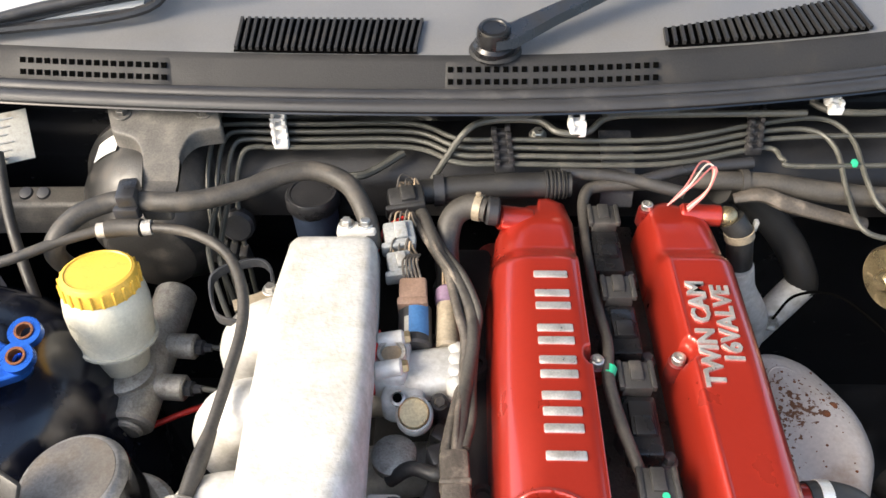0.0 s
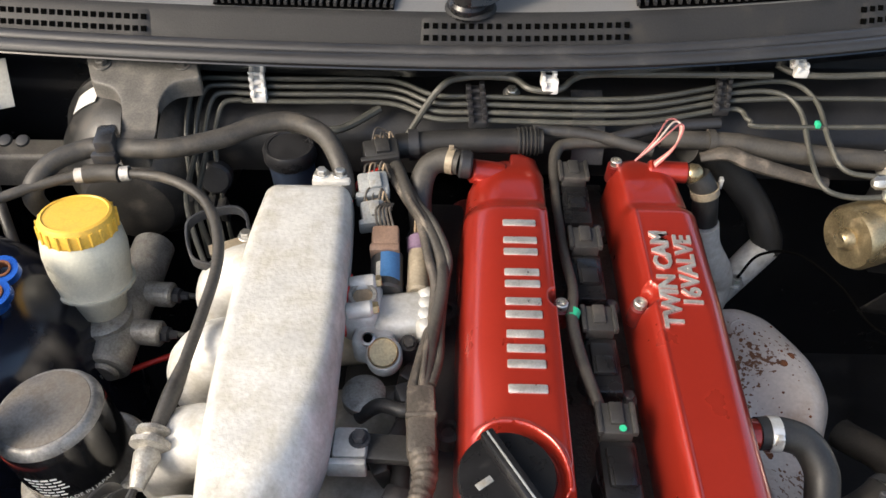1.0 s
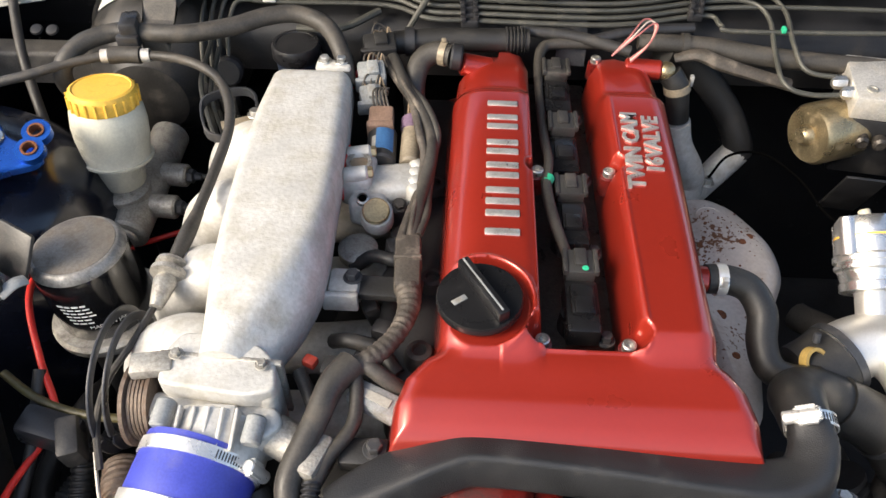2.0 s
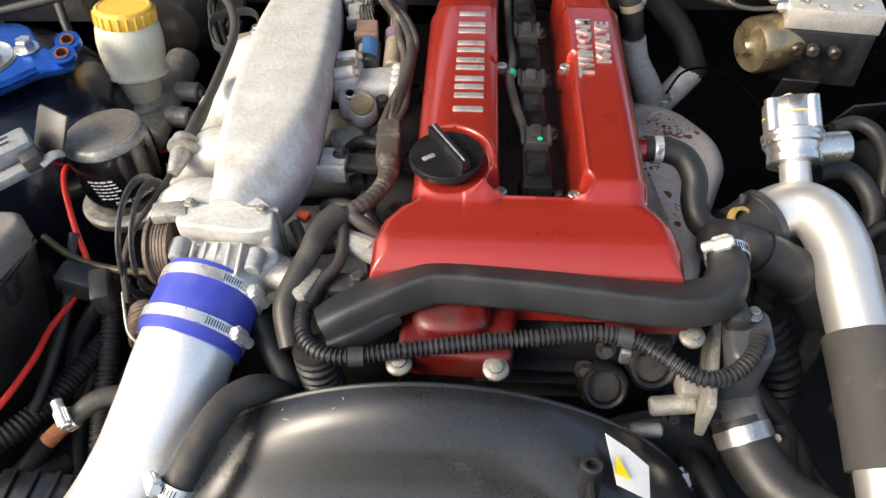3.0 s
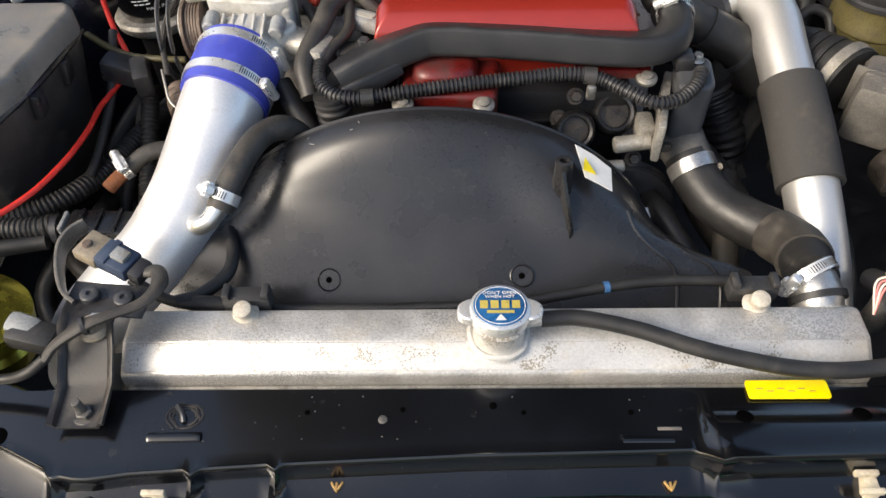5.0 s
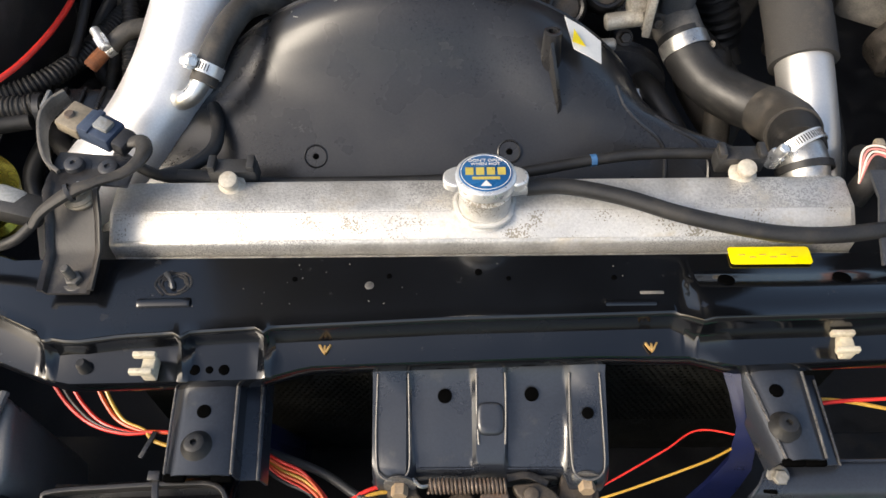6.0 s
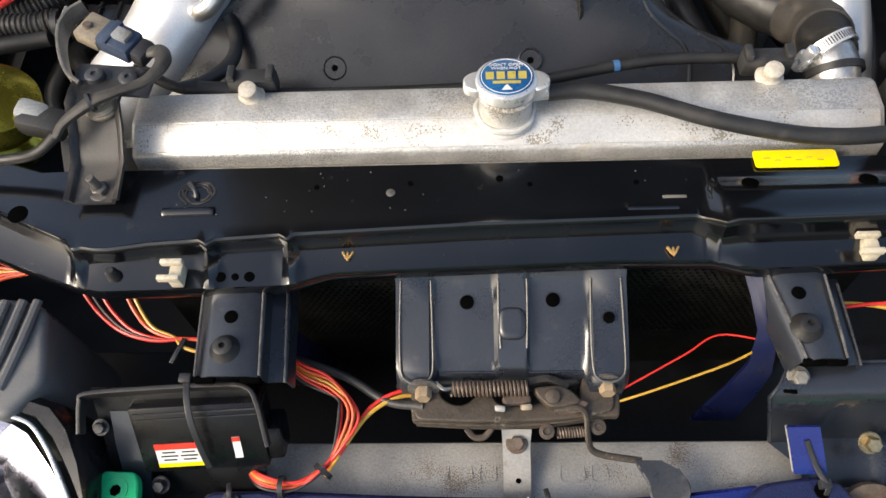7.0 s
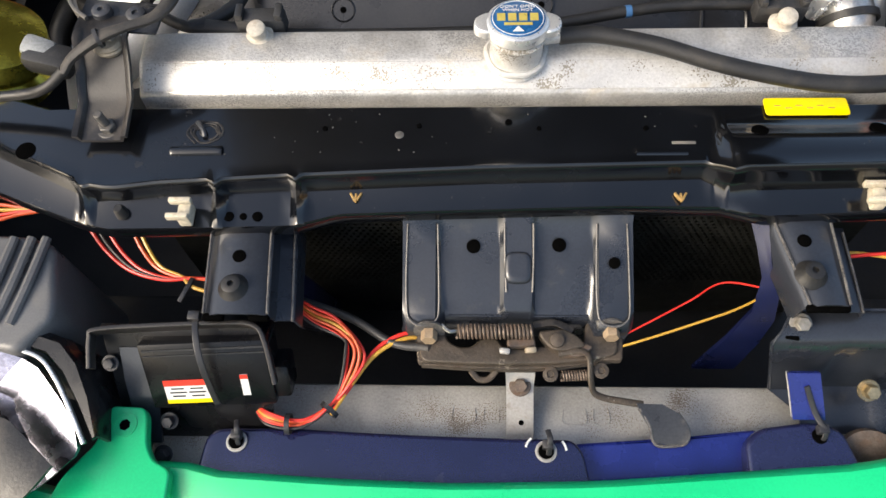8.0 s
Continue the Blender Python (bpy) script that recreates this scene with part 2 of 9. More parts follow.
        L(cutoff.outputs[0], speck.inputs["Factor"])
        L(out, speck.inputs["A"])
        speck.inputs["B"].default_value = (*scol, 1)
        out = speck.outputs["Result"]
    L(out, bs.inputs["Base Color"])
    L(rough_out, bs.inputs["Roughness"])
    if not (dirt and metal):
        bs.inputs["Metallic"].default_value = metal
    bs.inputs["Coat Weight"].default_value = coat
    bs.inputs["Coat Roughness"].default_value = sheen
    bs.inputs["Specular IOR Level"].default_value = spec
    if bump:
        bp = N("ShaderNodeBump")
        bp.inputs["Strength"].default_value, bp.inputs["Distance"].default_value = bump, 0.001
        L(small.outputs["Fac"], bp.inputs["Height"])
        L(bp.outputs[0], bs.inputs["Normal"])
    return m


RED = mat("red_metallic_paint", (0.37, 0.028, 0.016), 0.30, 0.45, 0.03, 25, 0, 300, coat=1.0, spread=0.03, sheen=0.12)
# Darker red with brown-black blotches, for lip, bosses and lower cover.
RED_DARK = mat("red_paint_dark", (0.13, 0.010, 0.008), 0.35, 0.2, 0.35, 40, 0.1, 500, ((0.03, 0.015, 0.012), 0.45, 40), coat=0.3)
LETTER = mat("cast_letter_metal", (0.62, 0.60, 0.57), 0.38, 0.75, 0.2, 120, 0.2, 700)
CAST = mat("cast_aluminium", (0.56, 0.55, 0.52), 0.46, 0.25, 0.14, 30, 0.5, 260, ((0.36, 0.335, 0.285), 0.48, 42))
CAST_DIRTY = mat("grimy_cast_aluminium", (0.40, 0.38, 0.34), 0.5, 0.6, 0.3, 60, 0.5, 500, ((0.10, 0.08, 0.06), 0.35, 70))
ALU = mat("bare_aluminium", (0.76, 0.75, 0.72), 0.27, 0.92, 0.1, 30, 0.15, 700, ((0.42, 0.38, 0.33), 0.16, 60))
ALU_TANK = mat("oxidised_aluminium", (0.54, 0.525, 0.495), 0.42, 0.5, 0.22, 45, 0.4, 420, ((0.38, 0.33, 0.26), 0.30, 40), spots=((0.37, 0.36, 0.34), 700, 0.46, 11))
POLISHED = mat("polished_pipe_aluminium", (0.86, 0.85, 0.83), 0.40, 0.6, 0.08, 25, 0.1, 500, ((0.50, 0.44, 0.36), 0.14, 70))
STEEL = mat("zinc_steel", (0.55, 0.54, 0.51), 0.35, 0.9, 0.2, 90, 0.2, 600, ((0.22, 0.16, 0.11), 0.22, 150))
CLAMP = mat("clamp_steel", (0.80, 0.79, 0.76), 0.32, 0.7, 0.1, 90, 0.1, 600)
RUSTY = mat("rusty_steel", (0.15, 0.115, 0.09), 0.55, 0.5, 0.3, 90, 0.4, 500, ((0.11, 0.055, 0.03), 0.38, 120))
RUST = mat("rust_spot", (0.16, 0.055, 0.02), 0.85, 0.0, 0.4, 150, 0.5, 600)
SHIELD = mat("heat_shield_steel", (0.54, 0.49, 0.45), 0.5, 0.15, 0.12, 18, 0.25, 300, ((0.33, 0.23, 0.16), 0.30, 22), spots=((0.15, 0.065, 0.03), 240, 0.36, 15))
GOLD = mat("yellow_zinc_plate", (0.40, 0.32, 0.19), 0.32, 0.85, 0.3, 30, 0.1, 500, ((0.20, 0.13, 0.08), 0.25, 60))
RUBBER = mat("black_rubber", (0.018, 0.0175, 0.017), 0.50, 0, 0.3, 40, 0.15, 500, ((0.050, 0.044, 0.038), 0.27, 55))
RUBBER_DUSTY = mat("dusty_rubber", (0.042, 0.038, 0.033), 0.52, 0, 0.35, 40, 0.2, 450, ((0.10, 0.085, 0.068), 0.34, 45))
PLASTIC = mat("black_plastic", (0.024, 0.024, 0.026), 0.36, 0, 0.3, 30, 0.1, 600, ((0.065, 0.060, 0.056), 0.25, 40))
PLASTIC_DUSTY = mat("dusty_black_plastic", (0.032, 0.031, 0.030), 0.45, 0, 0.3, 30, 0.2, 500, ((0.10, 0.088, 0.075), 0.32, 38))
SHROUD = mat("shroud_plastic", (0.020, 0.020, 0.0215), 0.28, 0, 0.3, 14, 0.02, 500, ((0.052, 0.050, 0.049), 0.15, 10), spec=0.55, spread=0.09)
GRAINED = mat("grained_plastic", (0.020, 0.020, 0.021), 0.40, 0, 0.25, 30, 0.4, 1100, ((0.05, 0.045, 0.04), 0.2, 30))
BLACK_PAINT = mat("black_body_paint", (0.0035, 0.004, 0.0052), 0.17, 0, 0.3, 12, 0.02, 700, ((0.034, 0.031, 0.028), 0.06, 60), coat=0.6, spec=0.45, sheen=0.10)
SATIN_STEEL = mat("dark_painted_steel", (0.040, 0.042, 0.047), 0.38, 0.1, 0.3, 40, 0.1, 500, ((0.13, 0.115, 0.10), 0.24, 50))
HOUSING = mat("grey_housing_plastic", (0.135, 0.134, 0.132), 0.36, 0, 0.15, 22, 0.1, 600, ((0.19, 0.18, 0.16), 0.3, 30))
# Lighter copy of the tank metal; on the front facet it carries sun glare.
ALU_BRIGHT = mat("bright_scuffed_aluminium", (0.60, 0.585, 0.555), 0.46, 0.4, 0.14, 30, 0.3, 500, ((0.42, 0.36, 0.28), 0.26, 60), spots=((0.30, 0.27, 0.22), 620, 0.36, 34))
DULL_BOLT = mat("dull_flange_bolt", (0.27, 0.255, 0.225), 0.42, 0.5, 0.25, 60, 0.2, 400, ((0.13, 0.105, 0.07), 0.35, 90))
LEG_BLUE = mat("dusty_blue_paint", (0.004, 0.007, 0.036), 0.34, 0, 0.35, 30, 0.05, 600, ((0.014, 0.014, 0.02), 0.22, 40))
PEG = mat("dirty_peg_plastic", (0.47, 0.43, 0.36), 0.55, 0, 0.2, 90, 0.2, 400, ((0.28, 0.21, 0.14), 0.34, 120))
# Grey that paints the sky's reflection onto the filter's glossy black shoulder.
FILTER_RIM = mat("filter_rim_sheen", (0.27, 0.26, 0.245), 0.36, 0.4, 0.3, 50, 0.1, 500, ((0.05, 0.048, 0.045), 0.42, 45))
SENSOR_GREY = mat("grey_sensor_plastic", (0.060, 0.063, 0.068), 0.42, 0, 0.2, 40, 0.15, 600, ((0.10, 0.095, 0.085), 0.22, 40))
# Pale worn tone; along rolled edges it also stands in for their highlight.
WORN = mat("worn_bright_edge", (0.11, 0.105, 0.10), 0.38, 0.3, 0.5, 90, 0.1, 600, ((0.23, 0.20, 0.16), 0.30, 140))
PRESSED = mat("slate_painted_steel", (0.020, 0.023, 0.030), 0.32, 0.0, 0.25, 16, 0.05, 500, ((0.085, 0.076, 0.064), 0.14, 40), spec=0.5, coat=0.5)
LATCH = mat("worn_latch_steel", (0.082, 0.066, 0.050), 0.48, 0.4, 0.35, 60, 0.35, 500, ((0.040, 0.023, 0.014), 0.40, 60), spots=((0.19, 0.165, 0.13), 300, 0.22, 40))
DUSTY_STEEL = mat("dust_coated_steel", (0.105, 0.098, 0.088), 0.55, 0.1, 0.3, 40, 0.15, 500, ((0.19, 0.17, 0.145), 0.36, 40))
GRIMY = mat("oily_cast_metal", (0.055, 0.049, 0.043), 0.36, 0.6, 0.4, 60, 0.5, 500, ((0.03, 0.023, 0.018), 0.45, 60))
NAVY = mat("navy_body_paint", (0.014, 0.017, 0.062), 0.2, 0.2, 0.2, 20, 0.03, 900, ((0.05, 0.05, 0.07), 0.06, 50), coat=0.8)
NAVY_DEEP = mat("deep_navy_paint", (0.006, 0.008, 0.017), 0.22, 0.1, 0.3, 20, 0.05, 700, coat=0.4)
BLUE_ANOD = mat("blue_anodised", (0.015, 0.10, 0.42), 0.28, 0.75, 0.2, 40, 0.05, 600)
SILICONE = mat("blue_silicone", (0.055, 0.070, 0.42), 0.42, 0, 0.15, 60, 0.08, 600, ((0.12, 0.12, 0.30), 0.2, 50))
GREEN = mat("green_bumper_paint", (0.0, 0.52, 0.19), 0.35, 0, 0.08, 12, 0.03, 500, coat=0.3)
COWL = mat("grey_cowl_plastic", (0.145, 0.145, 0.146), 0.48, 0, 0.12, 20, 0.2, 700, ((0.18, 0.172, 0.163), 0.3, 14))
COWL_DARK = mat("dark_cowl_plastic", (0.022, 0.022, 0.023), 0.62, 0, 0.2, 25, 0.2, 600, ((0.045, 0.041, 0.037), 0.22, 25), spec=0.28)
SEAL = mat("hood_seal_rubber", (0.028, 0.028, 0.030), 0.5, 0, 0.15, 20, 0.1, 600, ((0.085, 0.082, 0.08), 0.22, 20))
# Near-black for dark parts; on floor and block it paints the bay's shade.
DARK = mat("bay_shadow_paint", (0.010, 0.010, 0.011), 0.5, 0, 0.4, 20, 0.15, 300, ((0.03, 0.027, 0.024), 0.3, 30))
# Flat black without sheen: paints the shade inside holes; also on the thin cable.
FLAT_BLACK = mat("flat_black", (0.002, 0.002, 0.002), 0.9, 0, 0.2, 30, 0, spec=0.0)
GLOSS_BLACK = mat("gloss_black_plastic", (0.010, 0.010, 0.011), 0.30, 0, 0.2, 40, 0.05, 500, ((0.04, 0.037, 0.034), 0.18, 40))
YELLOW = mat("yellow_cap_plastic", (0.80, 0.48, 0.07), 0.42, 0, 0.12, 60, 0.15, 500, ((0.45, 0.27, 0.06), 0.25, 60))
YELLOW_STICK = mat("yellow_sticker", (0.88, 0.68, 0.0), 0.4, 0, 0.05, 60, 0)
MILKY = mat("milky_reservoir", (0.58, 0.56, 0.46), 0.33, 0, 0.12, 20, 0.04, 400, ((0.36, 0.32, 0.23), 0.2, 22))
AMBER = mat("aged_reservoir", (0.095, 0.080, 0.032), 0.35, 0, 0.3, 25, 0.05, 400, ((0.05, 0.04, 0.025), 0.35, 40))
WHITE = mat("white_plastic", (0.80, 0.79, 0.76), 0.4, 0, 0.06, 60, 0.05)
CREAM = mat("cream_clip", (0.55, 0.49, 0.37), 0.55, 0, 0.18, 80, 0.2, 400, ((0.30, 0.22, 0.13), 0.28, 120))
ORANGE_CLIP = mat("brass_clip", (0.45, 0.28, 0.10), 0.45, 0.4, 0.25, 80, 0.1)
PAPER = mat("label_paper", (0.75, 0.74, 0.70), 0.5, 0, 0.05, 60, 0)
GREY_LABEL = mat("dusty_label", (0.38, 0.37, 0.33), 0.5, 0, 0.15, 60, 0.05, 500, ((0.22, 0.2, 0.16), 0.4, 60))
INK = mat("dark_ink", (0.03, 0.03, 0.03), 0.5, 0, 0.1, 60, 0)
RED_INK = mat("red_ink", (0.72, 0.04, 0.02), 0.45, 0, 0.08, 60, 0)
CAP_BLUE = mat("cap_blue", (0.016, 0.115, 0.30), 0.3, 0.2, 0.08, 60, 0, coat=0.3)
CAP_GOLD = mat("cap_gold", (0.62, 0.50, 0.12), 0.35, 0.3, 0.1, 60, 0)
RED_WIRE = mat("red_wire", (0.68, 0.035, 0.025), 0.4, 0, 0.15, 60, 0.05)
ORANGE_WIRE = mat("orange_wire", (0.60, 0.085, 0.025), 0.4, 0, 0.15, 60, 0.05)
YELLOW_WIRE = mat("yellow_wire", (0.58, 0.33, 0.05), 0.4, 0, 0.15, 60, 0.05)
PINK_WIRE = mat("pink_wire", (0.45, 0.15, 0.14), 0.45, 0, 0.15, 60, 0.05)
WHITE_WIRE = mat("white_wire", (0.62, 0.52, 0.45), 0.45, 0, 0.15, 60, 0.05)
TAPE = mat("loom_tape", (0.065, 0.055, 0.045), 0.6, 0, 0.35, 60, 0.5, 350, ((0.24, 0.20, 0.16), 0.3, 60))
TAN = mat("tan_plastic", (0.30, 0.22, 0.14), 0.55, 0, 0.25, 60, 0.2, 500, ((0.16, 0.12, 0.08), 0.3, 60))
GREY_PLUG = mat("grey_connector", (0.26, 0.27, 0.27), 0.5, 0, 0.25, 60, 0.2, 500, ((0.18, 0.15, 0.11), 0.35, 70))
BROWN_PLUG = mat("brown_connector", (0.22, 0.14, 0.10), 0.5, 0, 0.25, 60, 0.2, 500)
PURPLE = mat("purple_connector", (0.14, 0.09, 0.14), 0.5, 0, 0.25, 60, 0.2, 500)
BLUE_LABEL = mat("blue_label", (0.05, 0.14, 0.30), 0.4, 0, 0.15, 60, 0.1)
BLUE_PLUG = mat("slate_blue_connector", (0.045, 0.062, 0.10), 0.42, 0, 0.2, 60, 0.1)
RED_PLUG = mat("red_connector", (0.50, 0.06, 0.035), 0.5, 0, 0.2, 60, 0.1)
LINE = mat("olive_brake_line", (0.060, 0.060, 0.052), 0.5, 0.15, 0.2, 40, 0.08, 500, ((0.12, 0.11, 0.09), 0.26, 60))
BRUSHED = mat("brushed_pipe", (0.74, 0.72, 0.68), 0.40, 0.8, 0.06, 14, 0.05, 500, ((0.46, 0.40, 0.32), 0.14, 22), spread=0.05)
# Lid grey is lifted by dust and by a sky reflection coloured in.
LID = mat("pale_lid_plastic", (0.15, 0.142, 0.13), 0.30, 0, 0.2, 20, 0.1, 500, ((0.26, 0.235, 0.20), 0.42, 25))
FOAM = mat("foam_sleeve", (0.040, 0.038, 0.036), 0.8, 0, 0.2, 40, 0.4, 700, ((0.085, 0.072, 0.06), 0.26, 40))
GALV = mat("galvanised_beam", (0.40, 0.39, 0.365), 0.5, 0.3, 0.22, 30, 0.25, 500, ((0.24, 0.21, 0.17), 0.22, 50), spots=((0.19, 0.15, 0.11), 900, 0.34, 22))
CHROME = mat("headlight_chrome", (0.30, 0.30, 0.37), 0.26, 1.0, 0.30, 60, 0, 300)
ASPHALT = mat("asphalt", (0.055, 0.054, 0.052), 0.85, 0, 0.35, 3, 0.8, 150)
FILTER = mat("filter_black_paint", (0.008, 0.008, 0.009), 0.14, 0, 0.2, 40, 0.02, 500, coat=0.6)
FILTER_TOP = mat("filter_worn_top", (0.17, 0.15, 0.125), 0.40, 0.2, 0.3, 60, 0.1, 500, ((0.09, 0.07, 0.05), 0.45, 60))
# Opaque pale grey: the glass's bright sky reflection put into its base colour.
SCREEN = mat("windscreen_sky_grey", (0.42, 0.43, 0.43), 0.06, 0, 0.04, 10, 0)
MESH = mat("core_fins", (0.012, 0.012, 0.010), 0.5, 0.3, 0.4, 60, 0.2, 300)
CLIP_TAN = mat("aged_clip", (0.30, 0.25, 0.18), 0.5, 0.2, 0.25, 80, 0.1)
TAB_BLUE = mat("bright_blue_paint", (0.012, 0.022, 0.17), 0.25, 0.2, 0.2, 40, 0.03, 700, coat=0.5)
STRIP = mat("dull_zinc_strip", (0.34, 0.33, 0.31), 0.5, 0.3, 0.15, 50, 0.2, 500, ((0.2, 0.17, 0.13), 0.25, 120))
HORN_GOLD = mat("yellow_passivate", (0.42, 0.36, 0.05), 0.22, 0.85, 0.3, 25, 0.05, 400, ((0.10, 0.11, 0.02), 0.35, 14))
BALLAST = mat("black_case_plastic", (0.006, 0.006, 0.007), 0.30, 0, 0.2, 40, 0.03, 500, spec=0.3)
DUSTY_BLACK = mat("dusty_black_paint", (0.024, 0.022, 0.021), 0.40, 0.05, 0.3, 40, 0.1, 500, ((0.085, 0.072, 0.060), 0.30, 35))
DULL_YELLOW = mat("aged_yellow_plastic", (0.38, 0.26, 0.08), 0.5, 0, 0.2, 60, 0.1)
GREEN_DOT = mat("green_mark", (0.02, 0.42, 0.22), 0.5, 0, 0.1, 60, 0)

# the bay: ground, floor, walls, cowl ---------------------------------------
def shell(name, c, s, m, label, category="car body", bev=0.01, rot=(0, 0, 0)):
    return solo(name, box(B(), c, s, bev, rot), m, label, category, kind="structure")


gr = B()
bmesh.ops.create_grid(gr, x_segments=8, y_segments=8, size=400)
solo("ground", gr, ASPHALT, "flat dark asphalt under the parked car", "ground", kind="structure")
# Added floor, unseen as a part; its near-black keeps the bay's depth dark.
shell("bay_floor", (-0.03, -0.05, 0.28), (1.5, 1.3, 0.02), DARK, "added near-black floor filling the engine bay below")
shell("firewall", (-0.03, 0.465, 0.58), (1.5, 0.05, 0.60), BLACK_PAINT, "black painted steel firewall behind the engine")
shell("inner_fender_left", (-0.80, -0.1, 0.58), (0.03, 1.1, 0.62), BLACK_PAINT, "black inner wing panel of the engine bay")
shell("inner_fender_right", (0.74, -0.1, 0.58), (0.03, 1.1, 0.62), BLACK_PAINT, "black inner wing panel of the engine bay")
shell("fender_left", (-0.84, -0.1, 0.62), (0.05, 1.3, 0.56), NAVY, "navy blue painted front wing of the car", bev=0.02)
shell("fender_right", (0.78, -0.1, 0.62), (0.05, 1.3, 0.56), NAVY, "navy blue painted front wing of the car", bev=0.02)
shell("hood", (-0.03, 0.25, 1.56), (1.24, 1.15, 0.03), DARK, "raised navy hood propped open over the bay", rot=(-66, 0, 0), bev=0.012)


def cowl_y(x):
    return 0.325 + (0.10 if x < -0.12 else 0.26) * (x + 0.12) ** 2


CX = [-0.80 + 0.05 * i for i in range(32)]


def cowl_strip(prof):
    return [[V((x, cowl_y(x) + a, z)) for a, z in prof] for x in CX]


cowl = thing("cowl_panel", (0, 0.40, 0.86), "grey plastic cowl under the windscreen with slotted vents", "cowl", kind="structure")
part("seal_base", sheet(B(), cowl_strip([(0.034, 0.846), (0.021, 0.860), (0.005, 0.8725), (0.007, 0.8752), (0.040, 0.875), (0.044, 0.874)]), 0.003), BLACK_PAINT, cowl)
seal = B()
for a, z, r, f in ((0.011, 0.8785, 0.0082, 0.75), (0.0265, 0.880, 0.0075, 0.8)):
    tube(seal, [(x, cowl_y(x) + a, z) for x in CX[::2]], r, 12, 4, flat=f)
part("rubber_seal", seal, SEAL, cowl, "soft black rubber hood seal")
part("grille_face", sheet(B(), cowl_strip([(0.034, 0.876), (0.038, 0.879), (0.055, 0.8985), (0.058, 0.901), (0.063, 0.902)]), 0.003), COWL_DARK, cowl)
part("cowl_top", sheet(B(), cowl_strip([(0.063, 0.9022), (0.072, 0.9032), (0.11, 0.9045), (0.15, 0.908), (0.20, 0.914), (0.26, 0.926), (0.29, 0.940)]), 0.003), COWL, cowl)
holes = B()
for x0, x1 in ((-0.640, -0.412), (-0.160, 0.060), (0.285, 0.46)):
    xs_ = [x0 + (x1 - x0) * k / 16 for k in range(17)]
    part("hole_panel", sheet(B(), [[V((x, cowl_y(x) + a + 0.004 * (k in (0, 16)), z - 0.003 * (k in (0, 16)))) for a, z in ((0.0355, 0.8785), (0.0372, 0.8815), (0.0525, 0.8985), (0.0545, 0.9000))] for k, x in enumerate(xs_)], 0.002), COWL_DARK, cowl)
for x0, n, pitch in ((-0.633, 4, 0.0085), (-0.571, 18, 0.0085), (-0.147, 9, 0.0088), (-0.0655, 14, 0.0088), (0.292, 14, 0.0088)):
    for i in range(n):
        for row in range(2):
            x = x0 + i * pitch
            a, z = (0.0412, 0.8861) if row == 0 else (0.0490, 0.8947)
            box(holes, (x, cowl_y(x) + a, z), (0.0050, 0.0052, 0.0022), 0, (48, 0, 0))
part("grille_holes", holes, FLAT_BLACK, cowl, "flat black squares for the shade in the drain holes")
# A black sheet below the slats stands for the inlet's inner shade.
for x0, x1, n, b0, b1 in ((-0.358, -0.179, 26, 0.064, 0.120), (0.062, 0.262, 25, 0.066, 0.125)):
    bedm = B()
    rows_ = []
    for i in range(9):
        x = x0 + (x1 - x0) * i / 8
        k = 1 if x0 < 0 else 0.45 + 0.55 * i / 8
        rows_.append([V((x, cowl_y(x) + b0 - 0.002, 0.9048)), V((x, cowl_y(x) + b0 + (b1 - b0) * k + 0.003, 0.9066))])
    vent = part("vent", sheet(bedm, rows_, 0.001), FLAT_BLACK, cowl, "slotted air inlet over a flat black sheet")
    sl = box(B(), (0, 0, 0), (0.0030, 1, 0.0045), 0)
    first = finish("slat", sl, COWL_DARK, (0, 0, 0))
    slat_me = first.data
    bpy.data.objects.remove(first)
    for i in range(n):
        x = x0 + (x1 - x0) * i / (n - 1)
        k = 1 if x0 < 0 else 0.45 + 0.55 * i / (n - 1)
        ob = new("slat", slat_me)
        ob.parent = vent
        y0, y1 = cowl_y(x) + b0, cowl_y(x) + b0 + (b1 - b0) * k
        ob.location = V((x, (y0 + y1) / 2, 0.9072)) - BASES[vent]
        ob.scale = (1, y1 - y0, 1)
        ob.rotation_euler = (0.03, 0, radians(8 if x0 < 0 else -8) * (1 - 2 * i / (n - 1)) * 0.6)

part("windscreen_edge", sheet(B(), cowl_strip([(0.282, 0.943), (0.40, 1.02), (0.72, 1.26)]), 0.005), SCREEN, cowl, "lower edge of the windscreen, sky reflection in its grey")

part("glass_corner", sheet(B(), [[V((-0.80, 0.38, 0.925)), V((-0.80, 0.55, 1.0))], [V((-0.60, 0.418, 0.917)), V((-0.60, 0.56, 1.0))], [V((-0.46, 0.452, 0.921)), V((-0.44, 0.56, 1.0))]], 0.004), SCREEN, cowl, "corner of the windscreen glass")
part("glass_trim", tube(B(), [(-0.80, 0.376, 0.924), (-0.60, 0.414, 0.916), (-0.455, 0.450, 0.920), (-0.44, 0.50, 0.95)], 0.005, 8), PLASTIC, cowl)
wiper = thing("windscreen_wiper", (-0.105, 0.392, 0.90), "black windscreen wiper arm with a capped pivot", "wiper")
part("recess", lathe(B(), (-0.104, 0.397, 0.9025), (0, 0, 1), [(0.026, 0), (0.024, 0.003), (0.020, 0.0035)], 32), COWL_DARK, wiper)
part("pivot_cap", lathe(B(), (-0.106, 0.393, 0.902), (0, -0.12, 1), [(0.0205, 0), (0.0195, 0.010), (0.0165, 0.013), (0.0160, 0.026), (0.0145, 0.029), (0.0115, 0.0295), (0.0105, 0.0280), (0.001, 0.0278)], 32), GLOSS_BLACK, wiper)
